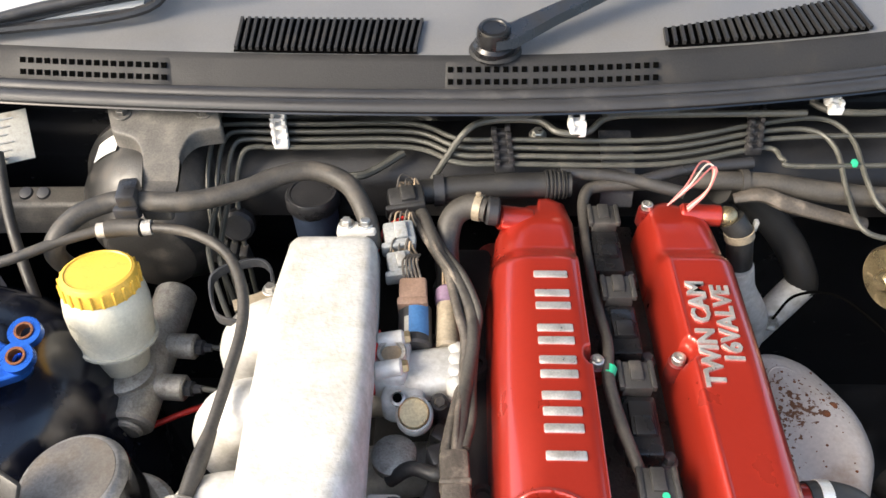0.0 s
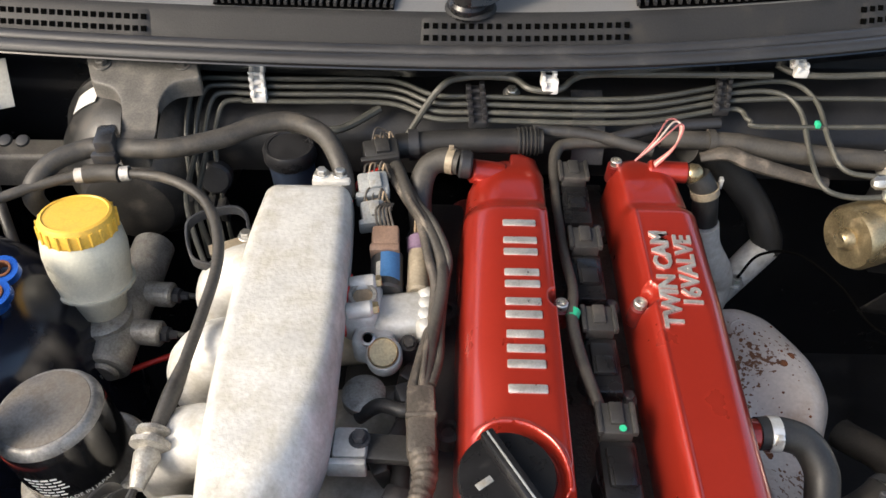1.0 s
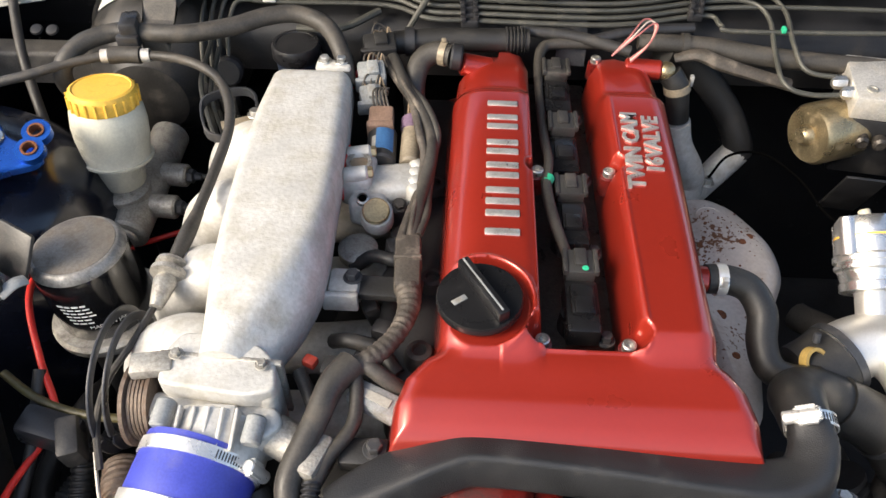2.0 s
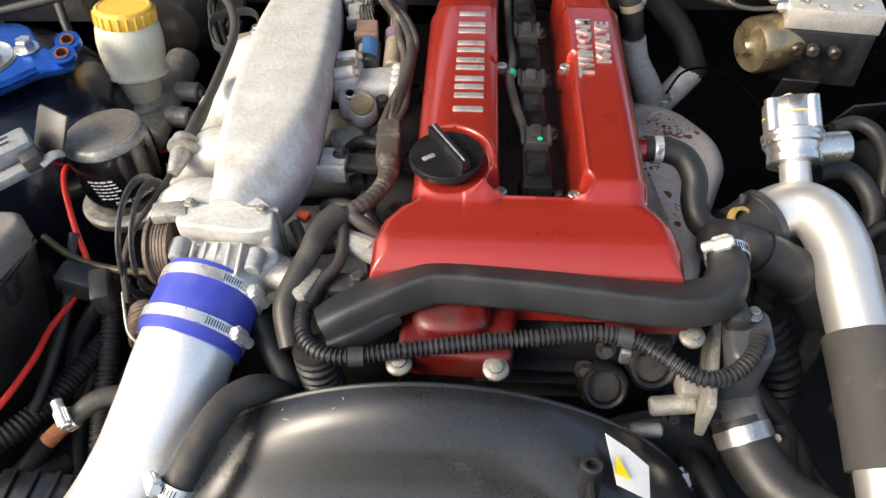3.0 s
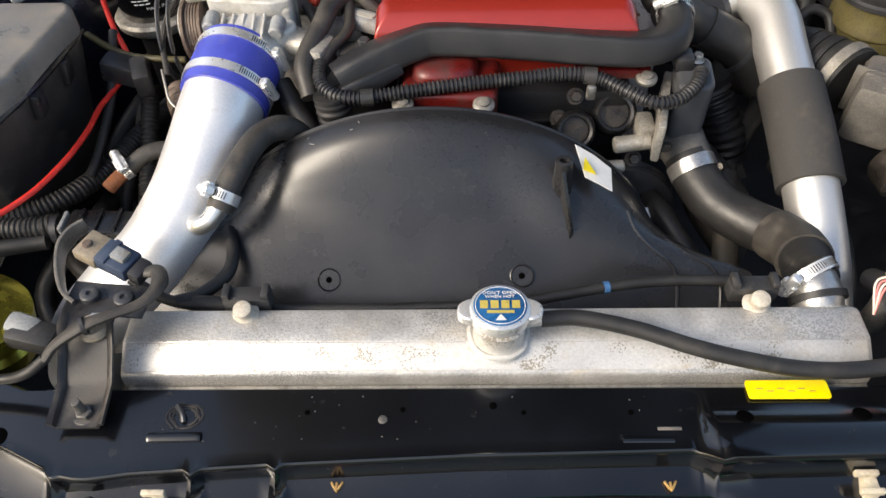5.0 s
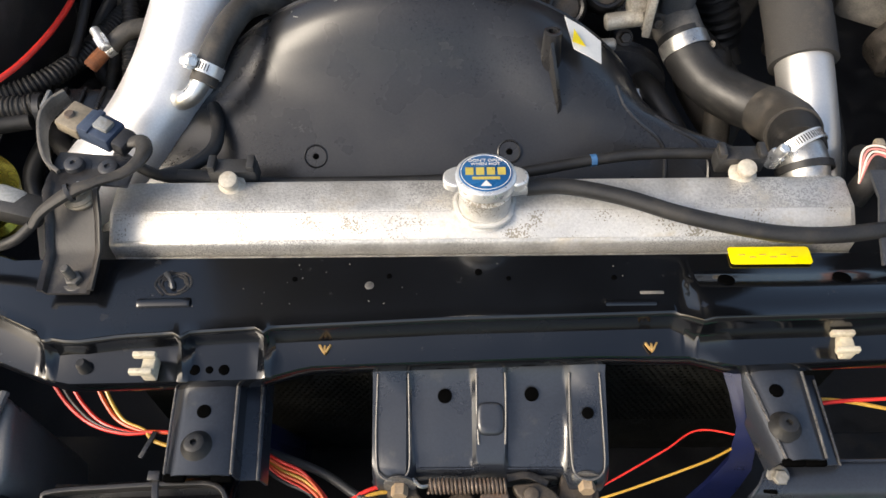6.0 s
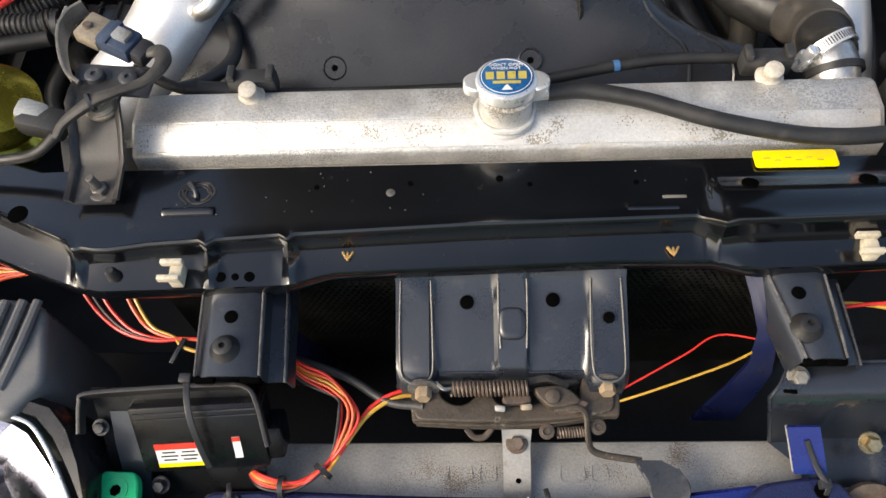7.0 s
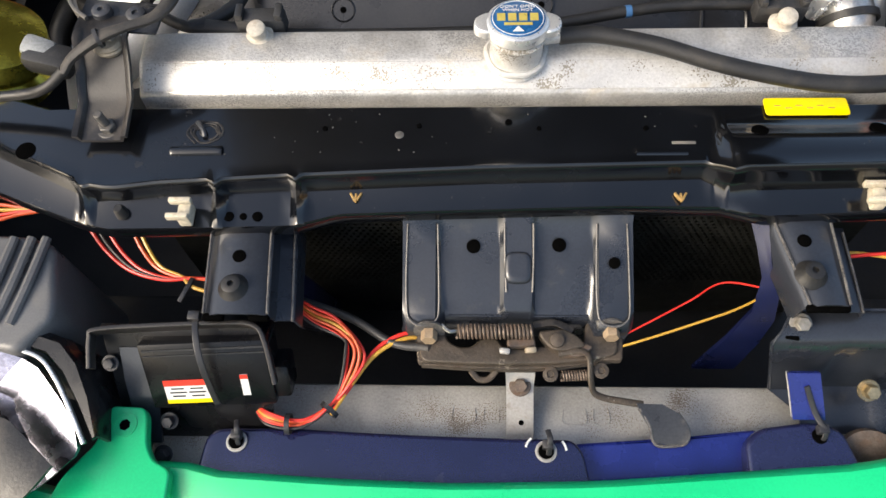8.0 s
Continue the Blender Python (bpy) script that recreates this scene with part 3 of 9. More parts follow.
part("arm", sheet(B(), [[V((-0.104, 0.370, 0.917)), V((-0.104, 0.373, 0.924)), V((-0.102, 0.404, 0.926)), V((-0.102, 0.408, 0.920))], [V((-0.086, 0.373, 0.918)), V((-0.086, 0.377, 0.926)), V((-0.089, 0.404, 0.928)), V((-0.090, 0.408, 0.921))], [V((-0.045, 0.405, 0.924)), V((-0.046, 0.409, 0.932)), V((-0.052, 0.428, 0.932)), V((-0.054, 0.431, 0.925))], [V((0.020, 0.448, 0.934)), V((0.019, 0.451, 0.941)), V((0.013, 0.465, 0.941)), V((0.011, 0.468, 0.935))], [V((0.10, 0.49, 0.946)), V((0.099, 0.493, 0.952)), V((0.095, 0.504, 0.952)), V((0.094, 0.507, 0.946))]], 0.003), GLOSS_BLACK, wiper, "pressed steel arm in worn black paint")
part("arm_spring", tube(B(), [(-0.02, 0.430, 0.930), (0.03, 0.462, 0.938), (0.08, 0.490, 0.946)], 0.004, 10, rib=0.0012, pitch=0.004), RUBBER, wiper)
blade = thing("windscreen_wiper", (-0.5, 0.45, 0.92), "long black wiper blade resting on the windscreen", "wiper")
part("spine", tube(B(), [(-0.60, 0.412, 0.927), (-0.55, 0.431, 0.931), (-0.48, 0.449, 0.936), (-0.36, 0.474, 0.945)], [0.005, 0.006, 0.006, 0.004], 10), PLASTIC, blade)
part("wiper_rubber", tube(B(), [(-0.60, 0.417, 0.918), (-0.48, 0.455, 0.925), (-0.36, 0.480, 0.935)], 0.0025, 8), RUBBER, blade)
part("pivot", box(B(), (-0.495, 0.446, 0.938), (0.022, 0.012, 0.012), 0.003, (0, 0, 15)), PLASTIC, blade)

# firewall pipes and brackets -------------------------------------------------
FW = [(-0.331, 0.376), (-0.285, 0.376), (-0.186, 0.376), (-0.140, 0.352), (-0.090, 0.350), (0.060, 0.350), (0.162, 0.376)]
lines = thing("brake_lines", (-0.1, 0.36, 0.80), "four olive steel brake pipes clipped along the firewall", "pipe")
for k in range(4):
    d = 0.0085 * k
    pts = [(-0.388 + 1.2 * d, 0.280, 0.66), (-0.390 + 1.2 * d, 0.292, 0.74), (-0.392 + 1.2 * d, 0.318 - 0.2 * d, 0.79), (-0.391 + 1.2 * d, 0.352 - d * 0.6, 0.818 - d * 0.4), (-0.384 + 1.2 * d, 0.372 - d, 0.829 - d * 0.35), (-0.368 + 1.2 * d, 0.376 - d, 0.830 - d * 0.35)]
    pts += [(x, y - d, 0.830 - d * 0.4) for x, y in FW]
    if k == 0:
        pts += [(0.225, 0.382, 0.832), (0.250, 0.358, 0.825), (0.252, 0.31, 0.812), (0.262, 0.28, 0.800), (0.300, 0.272, 0.798)]
    elif k == 1:
        pts += [(0.212, 0.368, 0.828), (0.231, 0.345, 0.822), (0.232, 0.30, 0.806), (0.236, 0.262, 0.795), (0.262, 0.252, 0.790), (0.305, 0.252, 0.792)]
    elif k == 2:
        pts += [(0.26, 0.362, 0.826), (0.40, 0.362, 0.826)]
    else:
        pts += [(0.178, 0.334, 0.818), (0.20, 0.326, 0.816), (0.40, 0.330, 0.818)]
    part("pipe", tube(B(), pts, 0.0027, 8, 6), LINE, lines)
up = thing("fuel_pipe", (0, 0.35, 0.84), "olive steel pipe looping along the firewall top", "pipe")
part("pipe", tube(B(), [(-0.165, 0.325, 0.80), (-0.134, 0.338, 0.846), (-0.110, 0.353, 0.850), (-0.063, 0.354, 0.850), (-0.043, 0.338, 0.848), (-0.016, 0.338, 0.848), (0.010, 0.360, 0.850), (0.075, 0.364, 0.850), (0.20, 0.366, 0.850)], 0.0034, 8), LINE, up)
part("pipe", tube(B(), [(0.205, 0.40, 0.848), (0.225, 0.378, 0.846), (0.26, 0.372, 0.846), (0.32, 0.376, 0.846), (0.42, 0.376, 0.846)], 0.0034, 8), LINE, up)
solo("return_pipe", tube(B(), [(-0.285, 0.33, 0.80), (-0.243, 0.322, 0.806), (-0.225, 0.330, 0.806), (-0.195, 0.352, 0.812)], 0.0042, 8), LINE, "short olive steel pipe bending down behind the engine", "pipe")


def line_clip(at, m, label, wide, teeth, lean):
    c = thing("line_clip", at, label, "clip", "clips on the brake lines")
    for i in range(teeth):
        x = at[0] + lean * i
        bm = box(B(), (x, at[1] - i * 0.0088, at[2] - i * 0.0034), (wide, 0.0086, 0.009), 0.0015)
        box(bm, (x - wide * 0.36, at[1] - i * 0.0088 - 0.003, at[2] - i * 0.0034 + 0.006), (wide * 0.28, 0.007, 0.006), 0.001)
        box(bm, (x + wide * 0.36, at[1] - i * 0.0088 + 0.002, at[2] - i * 0.0034 + 0.006), (wide * 0.28, 0.007, 0.006), 0.001)
        part("jaw", bm, m, c)
    return c


line_clip((-0.326, 0.386, 0.838), WHITE, "white plastic clip gripping four brake pipes", 0.015, 5, 0.0022)
line_clip((-0.0975, 0.357, 0.832), PLASTIC, "black plastic clip gripping four brake pipes", 0.019, 5, 0.0008)
line_clip((0.162, 0.390, 0.838), PLASTIC, "black plastic clip gripping four brake pipes", 0.016, 6, -0.0022)
line_clip((-0.026, 0.346, 0.853), WHITE, "white plastic clip on the firewall pipe", 0.016, 2, 0.001)
line_clip((0.230, 0.383, 0.852), WHITE, "white plastic clip on the firewall pipe", 0.014, 2, 0.001)
mb = thing("pipe_bracket", (0.02, 0.35, 0.80), "dark steel bracket holding the pipes to the firewall", "bracket")
part("strap", sheet(B(), [[V((0.002, 0.372, 0.825)), V((0.034, 0.372, 0.825))], [V((0.002, 0.340, 0.818)), V((0.034, 0.340, 0.818))], [V((0.002, 0.318, 0.806)), V((0.034, 0.318, 0.806))], [V((0.002, 0.312, 0.775)), V((0.034, 0.312, 0.775))]], 0.002), SATIN_STEEL, mb)
part("bolt", hexhead(B(), (-0.06, 0.362, 0.826), (0, -0.3, 1), 0.006, 0.008), STEEL, mb)
flange = thing("firewall_rail", (-0.1, 0.36, 0.80), "dusty folded steel rail along the firewall", "rail", kind="structure")
part("rail", sheet(B(), [[V((x, 0.44, 0.812)), V((x, 0.372, 0.806)), V((x, 0.345, 0.794)), V((x, 0.336, 0.780)), V((x, 0.336, 0.74))] for x in (-0.42, -0.2, 0, 0.2, 0.45)], -0.003), DARK, flange)
loomR = thing("firewall_loom", (0.2, 0.33, 0.79), "taped black wiring loom along the firewall", "cable")
part("loom", tube(B(), [(0.09, 0.322, 0.802), (0.16, 0.318, 0.802), (0.22, 0.308, 0.798), (0.29, 0.302, 0.796), (0.42, 0.30, 0.79)], [0.009, 0.010, 0.011, 0.010, 0.010], 12), RUBBER_DUSTY, loomR)
part("tape_band", ring(B(), (0.140, 0.320, 0.802), (1, 0, 0), 0.010, 0.007, 0.002), RUBBER_DUSTY, loomR)
part("loom", tube(B(), [(0.04, 0.316, 0.806), (0.09, 0.328, 0.812), (0.15, 0.336, 0.812)], 0.006, 10), PLASTIC, loomR)
solo("green_tag", box(B(), (0.243, 0.326, 0.820), (0.0045, 0.007, 0.006), 0.001), GREEN_DOT, "small green tape tag on the pipes", "tag")

tb = thing("booster_bracket", (-0.42, 0.32, 0.80), "dusty grey steel T-shaped bracket with two bolts on the firewall", "bracket")
bl = rounded([(-0.492, 0.374), (-0.382, 0.378), (-0.368, 0.338), (-0.396, 0.332), (-0.404, 0.312), (-0.396, 0.24), (-0.424, 0.24), (-0.441, 0.312), (-0.452, 0.326), (-0.475, 0.332)], [0.004, 0.004, 0.004, 0.012, 0.012, 0.004, 0.004, 0.012, 0.012, 0.004])
part("plate", slab(B(), bl, 0.835, 0.842, 0.0015, top=lambda x, y: (y - 0.30) * 0.35), DUSTY_STEEL, tb, "dusty folded steel plate")
for p in ((-0.468, 0.352, 0.860), (-0.388, 0.354, 0.860)):
    part("bolt", hexhead(B(), p, (0, -0.2, 1), 0.006, 0.007), DUSTY_STEEL, tb)

plate = thing("service_plate", (-0.57, 0.33, 0.84), "pale dusty information label riveted on the firewall", "label")
part("sheet", box(B(), (-0.596, 0.334, 0.841), (0.066, 0.056, 0.0015), 0.0005, (28, 0, 22)), GREY_LABEL, plate)
for i in range(6):
    part("text_bar", box(B(), (-0.598 + i * 0.002, 0.352 - i * 0.0075, 0.8515 - i * 0.004), (0.030 - (i % 3) * 0.006, 0.0014, 0.001), 0, (28, 0, 22)), GREY_PLUG, plate)
for x in (-0.538, -0.555):
    solo("rivet", lathe(B(), (x, 0.285, 0.815), (0, -0.4, 1), [(0.007, 0), (0.006, 0.002), (0.003, 0.0025)], 16), DARK, "round black plug in the firewall", "plug", "firewall plugs")

# brake booster, master cylinder, reservoir ------------------------------------
bo = thing("brake_booster", (-0.445, 0.30, 0.62), "large black brake booster drum on the firewall", "brake booster")
part("drum", lathe(B(), (-0.455, 0.45, 0.738), (0, -1, -0.03), [(0.082, 0), (0.092, 0.012), (0.092, 0.05), (0.097, 0.055), (0.097, 0.066), (0.092, 0.072), (0.087, 0.11), (0.074, 0.135), (0.06, 0.145), (0.045, 0.17), (0.03, 0.175)], 48), PLASTIC_DUSTY, bo)
part("label", sheet(B(), [[V((-0.455 + (0.0928 - d * 0.13) * math.sin(a), 0.372 - d, 0.7355 + (0.0928 - d * 0.13) * math.cos(a))) for d in (0, 0.026)] for a in (-0.72, -0.63, -0.54, -0.45, -0.36)], 0.0008), PAPER, bo, "white paper label")
part("end_plug", cyl(B(), (-0.363, 0.305, 0.760), (-0.362, 0.29, 0.765), 0.017, bev=0.003), PLASTIC, bo)

mc = thing("master_cylinder", (-0.44, 0.13, 0.66), "grimy cast aluminium brake master cylinder", "master cylinder")
mb_ = B()
cyl(mb_, (-0.432, 0.26, 0.700), (-0.436, 0.105, 0.692), 0.021, bev=0.003, seg=24)
cyl(mb_, (-0.462, 0.12, 0.690), (-0.454, 0.092, 0.686), 0.017, bev=0.002, seg=24)
lathe(mb_, (-0.447, 0.150, 0.690), (0.02, 0, 1), [(0.027, 0), (0.027, 0.028), (0.023, 0.03)], 24)
part("body", mb_, CAST_DIRTY, mc)
part("end_cap", cyl(B(), (-0.436, 0.106, 0.692), (-0.437, 0.100, 0.6915), 0.0135, bev=0.002, seg=24), CAST_DIRTY, mc)
for y, z in ((0.190, 0.702), (0.145, 0.698)):
    pb = cyl(B(), (-0.42, y, z), (-0.392, y - 0.002, z), 0.0125, bev=0.002)
    part("outlet_port", pb, CAST_DIRTY, mc)
    part("fitting", lathe(B(), (-0.393, y - 0.002, z), (1, -0.06, 0), [(0.008, 0), (0.008, 0.007), (0.005, 0.009), (0.004, 0.016)], 6), SATIN_STEEL, mc)
part("pipe", tube(B(), [(-0.378, 0.188, 0.702), (-0.36, 0.187, 0.702), (-0.349, 0.196, 0.71), (-0.352, 0.212, 0.74), (-0.360, 0.225, 0.775), (-0.366, 0.25, 0.78), (-0.368, 0.30, 0.79)], 0.0028, 8), LINE, mc)
part("pipe", tube(B(), [(-0.378, 0.143, 0.698), (-0.357, 0.141, 0.698), (-0.343, 0.150, 0.704), (-0.345, 0.175, 0.74), (-0.358, 0.20, 0.77), (-0.372, 0.235, 0.785), (-0.376, 0.27, 0.79), (-0.376, 0.33, 0.80)], 0.0028, 8), LINE, mc)

rs = thing("brake_fluid_reservoir", (-0.447, 0.135, 0.72), "milky plastic brake fluid reservoir with a ribbed yellow cap", "reservoir")
AX = V((0.04, 0.16, 1)).normalized()
part("tank", lathe(B(), (-0.448, 0.157, 0.716), AX, [(0.019, 0), (0.0225, 0.004), (0.0255, 0.028), (0.033, 0.033), (0.0335, 0.037), (0.0325, 0.039), (0.0355, 0.058), (0.0362, 0.074), (0.0345, 0.088), (0.029, 0.096)], 36), MILKY, rs)
part("seam", ring(B(), V((-0.448, 0.157, 0.716)) + AX * 0.036, AX, 0.0325, 0.0025, 0.0035), MILKY, rs)
capm = B()
lathe(capm, V((-0.448, 0.157, 0.716)) + AX * 0.092, AX, [(0.0305, 0), (0.032, 0.002), (0.0318, 0.015), (0.030, 0.0185), (0.0275, 0.0195), (0.0265, 0.0185), (0.001, 0.0185)], 44)
cap_ob = part("cap", capm, YELLOW, rs, "ribbed yellow screw cap")
rb = B()
u_, v_, a_ = basis(AX)
for k in range(22):
    t = 2 * math.pi * k / 22
    o = V((-0.448, 0.157, 0.716)) + AX * 0.100 + (u_ * math.cos(t) + v_ * math.sin(t)) * 0.0322
    cyl(rb, o - AX * 0.006, o + AX * 0.007, 0.0016, seg=6)
part("cap_ribs", rb, YELLOW, cap_ob)

cr = thing("clutch_fluid_reservoir", (-0.285, 0.315, 0.72), "slate plastic reservoir with a round black screw cap", "reservoir")
part("tank", lathe(B(), (-0.287, 0.318, 0.70), (0, 0, 1), [(0.02, 0), (0.022, 0.01), (0.0235, 0.06), (0.025, 0.075)], 28), BLUE_PLUG, cr)
part("cap", lathe(B(), (-0.287, 0.318, 0.772), (0, 0, 1), [(0.026, 0), (0.0275, 0.003), (0.0275, 0.014), (0.025, 0.018), (0.022, 0.0175), (0.0215, 0.0165), (0.001, 0.0165)], 32), PLASTIC, cr, "black screw cap")

solo("body_rail", slab(B(), rounded([(-0.74, 0.345), (-0.66, 0.348), (-0.56, 0.350), (-0.50, 0.352), (-0.50, 0.385), (-0.74, 0.380)], 0.006), 0.70, 0.742, 0.006), DUSTY_STEEL, "dusty grey body rail along the firewall corner", "car body", kind="structure")
vh = thing("vacuum_hose", (-0.35, 0.26, 0.80), "dusty black rubber vacuum hose to the brake booster", "hose")
part("hose", tube(B(), [(-0.495, 0.245, 0.74), (-0.500, 0.215, 0.79), (-0.494, 0.207, 0.823), (-0.478, 0.226, 0.838), (-0.452, 0.241, 0.842), (-0.430, 0.243, 0.843), (-0.379, 0.241, 0.844), (-0.332, 0.256, 0.845), (-0.303, 0.274, 0.846), (-0.272, 0.283, 0.845), (-0.240, 0.272, 0.838), (-0.222, 0.247, 0.82), (-0.216, 0.225, 0.80)], 0.0092, 16), RUBBER_DUSTY, vh)
hc = box(B(), (-0.430, 0.2425, 0.846), (0.018, 0.028, 0.028), 0.004, (0, 0, 8))
box(hc, (-0.430, 0.2285, 0.842), (0.022, 0.008, 0.012), 0.002)
part("holder", hc, PLASTIC, vh, "black plastic hose holder")
tc = thing("throttle_cable", (-0.35, 0.2, 0.80), "black sheathed throttle cable curving over the manifold", "cable")
part("sheath", tube(B(), [(-0.60, 0.168, 0.815), (-0.527, 0.186, 0.825), (-0.487, 0.205, 0.829), (-0.448, 0.219, 0.831), (-0.418, 0.221, 0.831), (-0.376, 0.216, 0.831), (-0.338, 0.193, 0.830), (-0.317, 0.158, 0.827), (-0.309, 0.12, 0.822), (-0.313, 0.075, 0.812), (-0.319, 0.028, 0.803)], 0.0048, 12), RUBBER_DUSTY, tc)
part("boot", tube(B(), [(-0.318, 0.035, 0.804), (-0.322, 0.01, 0.800), (-0.326, -0.018, 0.797)], [0.005, 0.0068, 0.0055], 14), RUBBER_DUSTY, tc)
part("sleeve", tube(B(), [(-0.449, 0.2185, 0.831), (-0.434, 0.221, 0.831), (-0.418, 0.221, 0.831)], 0.0085, 12), RUBBER_DUSTY, tc)
for x, y in ((-0.452, 0.2175), (-0.413, 0.221)):
    part("crimp", ring(B(), (x, y, 0.831), (1, 0.15, 0), 0.005, 0.008, 0.0018), ALU_TANK, tc, "dull metal crimp band")
gm = lathe(B(), (-0.327, -0.014, 0.796), (-0.06, -1, -0.12), [(0.006, 0), (0.0125, 0.003), (0.013, 0.006), (0.0085, 0.008), (0.008, 0.010), (0.0145, 0.012), (0.0145, 0.016), (0.0075, 0.018), (0.0095, 0.022), (0.0075, 0.034), (0.005, 0.046)], 24)
part("adjuster", gm, CAST_DIRTY, tc, "ribbed metal cable adjuster")
part("inner_cable", tube(B(), [(-0.330, -0.05, 0.790), (-0.340, -0.09, 0.785), (-0.352, -0.118, 0.776), (-0.356, -0.145, 0.76), (-0.350, -0.172, 0.742)], 0.0028, 8), RUBBER_DUSTY, tc)
part("bracket_arm", tube(B(), [(-0.325, -0.012, 0.79), (-0.31, -0.010, 0.792), (-0.292, 0.0, 0.788)], [0.011, 0.008, 0.007], 10, flat=0.7), CAST_DIRTY, tc)
vc_ = thing("pipe_cluster_clip", (-0.36, 0.26, 0.79), "black plastic clip joining vertical brake pipes", "clip")
bm_ = B()
for i in range(4):
    box(bm_, (-0.390 + i * 0.0102, 0.288, 0.735 - i * 0.003), (0.009, 0.016, 0.026), 0.002, (12, 0, 0))
part("clip_body", bm_, PLASTIC_DUSTY, vc_)
solo("prop_rod", tube(B(), [(-0.585, 0.315, 0.84), (-0.56, 0.25, 0.80), (-0.515, 0.17, 0.745), (-0.49, 0.13, 0.71)], 0.0052, 10), RUBBER_DUSTY, "thin black drain hose hanging beside the booster", "hose")

# engine ---------------------------------------------------------------------
# Plain boxes whose near-black colour holds the shade under the covers.
blk = thing("engine_block", (0, 0, 0.45), "plain engine block, the bay's shade in its near-black colour", "engine")
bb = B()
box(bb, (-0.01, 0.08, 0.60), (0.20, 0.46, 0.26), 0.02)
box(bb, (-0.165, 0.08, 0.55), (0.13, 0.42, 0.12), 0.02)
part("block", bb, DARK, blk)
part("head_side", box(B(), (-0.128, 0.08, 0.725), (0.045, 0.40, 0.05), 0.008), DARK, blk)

vcov = thing("valve_cover", (0, 0.08, 0.73), "glossy red twin cam valve cover with raised silver lettering", "engine cover")
GX, GY = np.meshgrid(np.arange(-0.158, 0.1455, 0.0013), np.arange(-0.182, 0.3185, 0.0013))
L_OUT = [(-0.108, -0.12), (-0.108, 0.20), (-0.104, 0.25), (-0.094, 0.284), (-0.074, 0.299), (-0.050, 0.301), (-0.036, 0.292), (-0.031, 0.26), (-0.031, -0.12)]
R_OUT = [(0.031, -0.12), (0.031, 0.27), (0.040, 0.294), (0.062, 0.299), (0.084, 0.288), (0.096, 0.262), (0.100, 0.21), (0.099, 0.10), (0.094, -0.12)]
F_OUT = [(-0.139, -0.166), (-0.138, -0.137), (-0.131, -0.116), (-0.118, -0.100), (-0.104, -0.090), (-0.080, -0.080), (0.080, -0.080), (0.094, -0.092), (0.104, -0.102), (0.114, -0.118), (0.119, -0.140), (0.120, -0.166)]
VALLEY = [(-0.027, -0.088), (-0.027, 0.33), (0.031, 0.33), (0.033, -0.088)]


def shoulder(d, wide, deep):
    """Drop below the crown at a distance d from the outline: a rounded edge, then a steep side."""
    t = np.clip(d / wide, 0, 1)
    return np.where(d < 0, deep - d * 8.0, deep * (1 - np.sqrt(np.maximum(0, 1 - (1 - t) ** 2))))


dL, dR, dF, dV = [inside(GX, GY, poly) for poly in (L_OUT, R_OUT, F_OUT, VALLEY)]
tail = 0.011 * step01(GY, 0.196, 0.222) + 0.006 * step01(GY, 0.25, 0.30)
nose = 0.030 * step01(-GY, 0.080, 0.122)
left_side = np.where(GX < -0.062, 1.0, 0.35)
hL = 0.820 - tail - nose - shoulder(dL, 0.030 * left_side + 0.004, 0.020 * left_side + 0.003) - 0.0018 * ((GX + 0.066) / 0.038) ** 2
hR = 0.8185 - tail - nose - shoulder(dR, 0.018, 0.014) - 0.010 * (1 - step01(GX, 0.034, 0.043)) * step01(GY, -0.088, -0.07)
hF = 0.8055 - 0.004 * step01(-GY, 0.10, 0.14) - 0.012 * step01(-GY, 0.132, 0.172) - shoulder(dF, 0.016, 0.017)
K = 0.0045
cover_z = K * np.log(np.exp((hL - 0.8) / K) + np.exp((hR - 0.8) / K) + np.exp((hF - 0.8) / K)) + 0.8
# the dish round the filler cap, the bead beside it and the pockets of the bolts
rc_ = np.hypot(GX + 0.079, GY + 0.060)
cover_z = np.minimum(cover_z, 0.810 + np.maximum(0, rc_ - 0.0375) * 2.5)
cover_z += 0.0020 * np.exp(-((rc_ - 0.0425) / 0.0016) ** 2) * step01(GX + GY * 0.6, -0.125, -0.10)
for bx, by, bz in ((-0.029, 0.098, 0.802), (0.036, 0.104, 0.798), (-0.031, -0.080, 0.792), (0.033, -0.082, 0.792)):
    cover_z = np.minimum(cover_z, bz + np.maximum(0, np.hypot(GX - bx, GY - by) - 0.0072) * 3.5)
# a raised bead follows the valley, which is cut through behind the front
cover_z += 0.0016 * np.exp(-((-dV - 0.0075) / 0.0014) ** 2) * (GX < 0) * step01(GY, -0.10, -0.09) * (1 - step01(GY, 0.22, 0.24))
cover_z += 0.0016 * np.exp(-((-dV - 0.0115) / 0.0014) ** 2) * (GX > 0) * step01(GY, -0.10, -0.09) * (1 - step01(GY, 0.20, 0.21))
cover_z += 0.0014 * np.exp(-((GY + 0.0945) / 0.0014) ** 2) * step01(GX, -0.036, -0.033) * (1 - step01(GX, 0.040, 0.043))
cover_z = np.minimum(cover_z, 0.756 + np.maximum(0, -dV) * 9.0)
cover_z = np.where(dV > -0.0002, np.minimum(cover_z, 0.744), cover_z)
part("cast_cover", relief(GX, GY, cover_z, 0.735), RED, vcov, "one red casting over both camshafts", angle=80)
part("valley_floor", box(B(), (0.002, 0.10, 0.745), (0.066, 0.41, 0.02), 0.002), GRIMY, vcov, "dark metal valley floor between the cam covers")
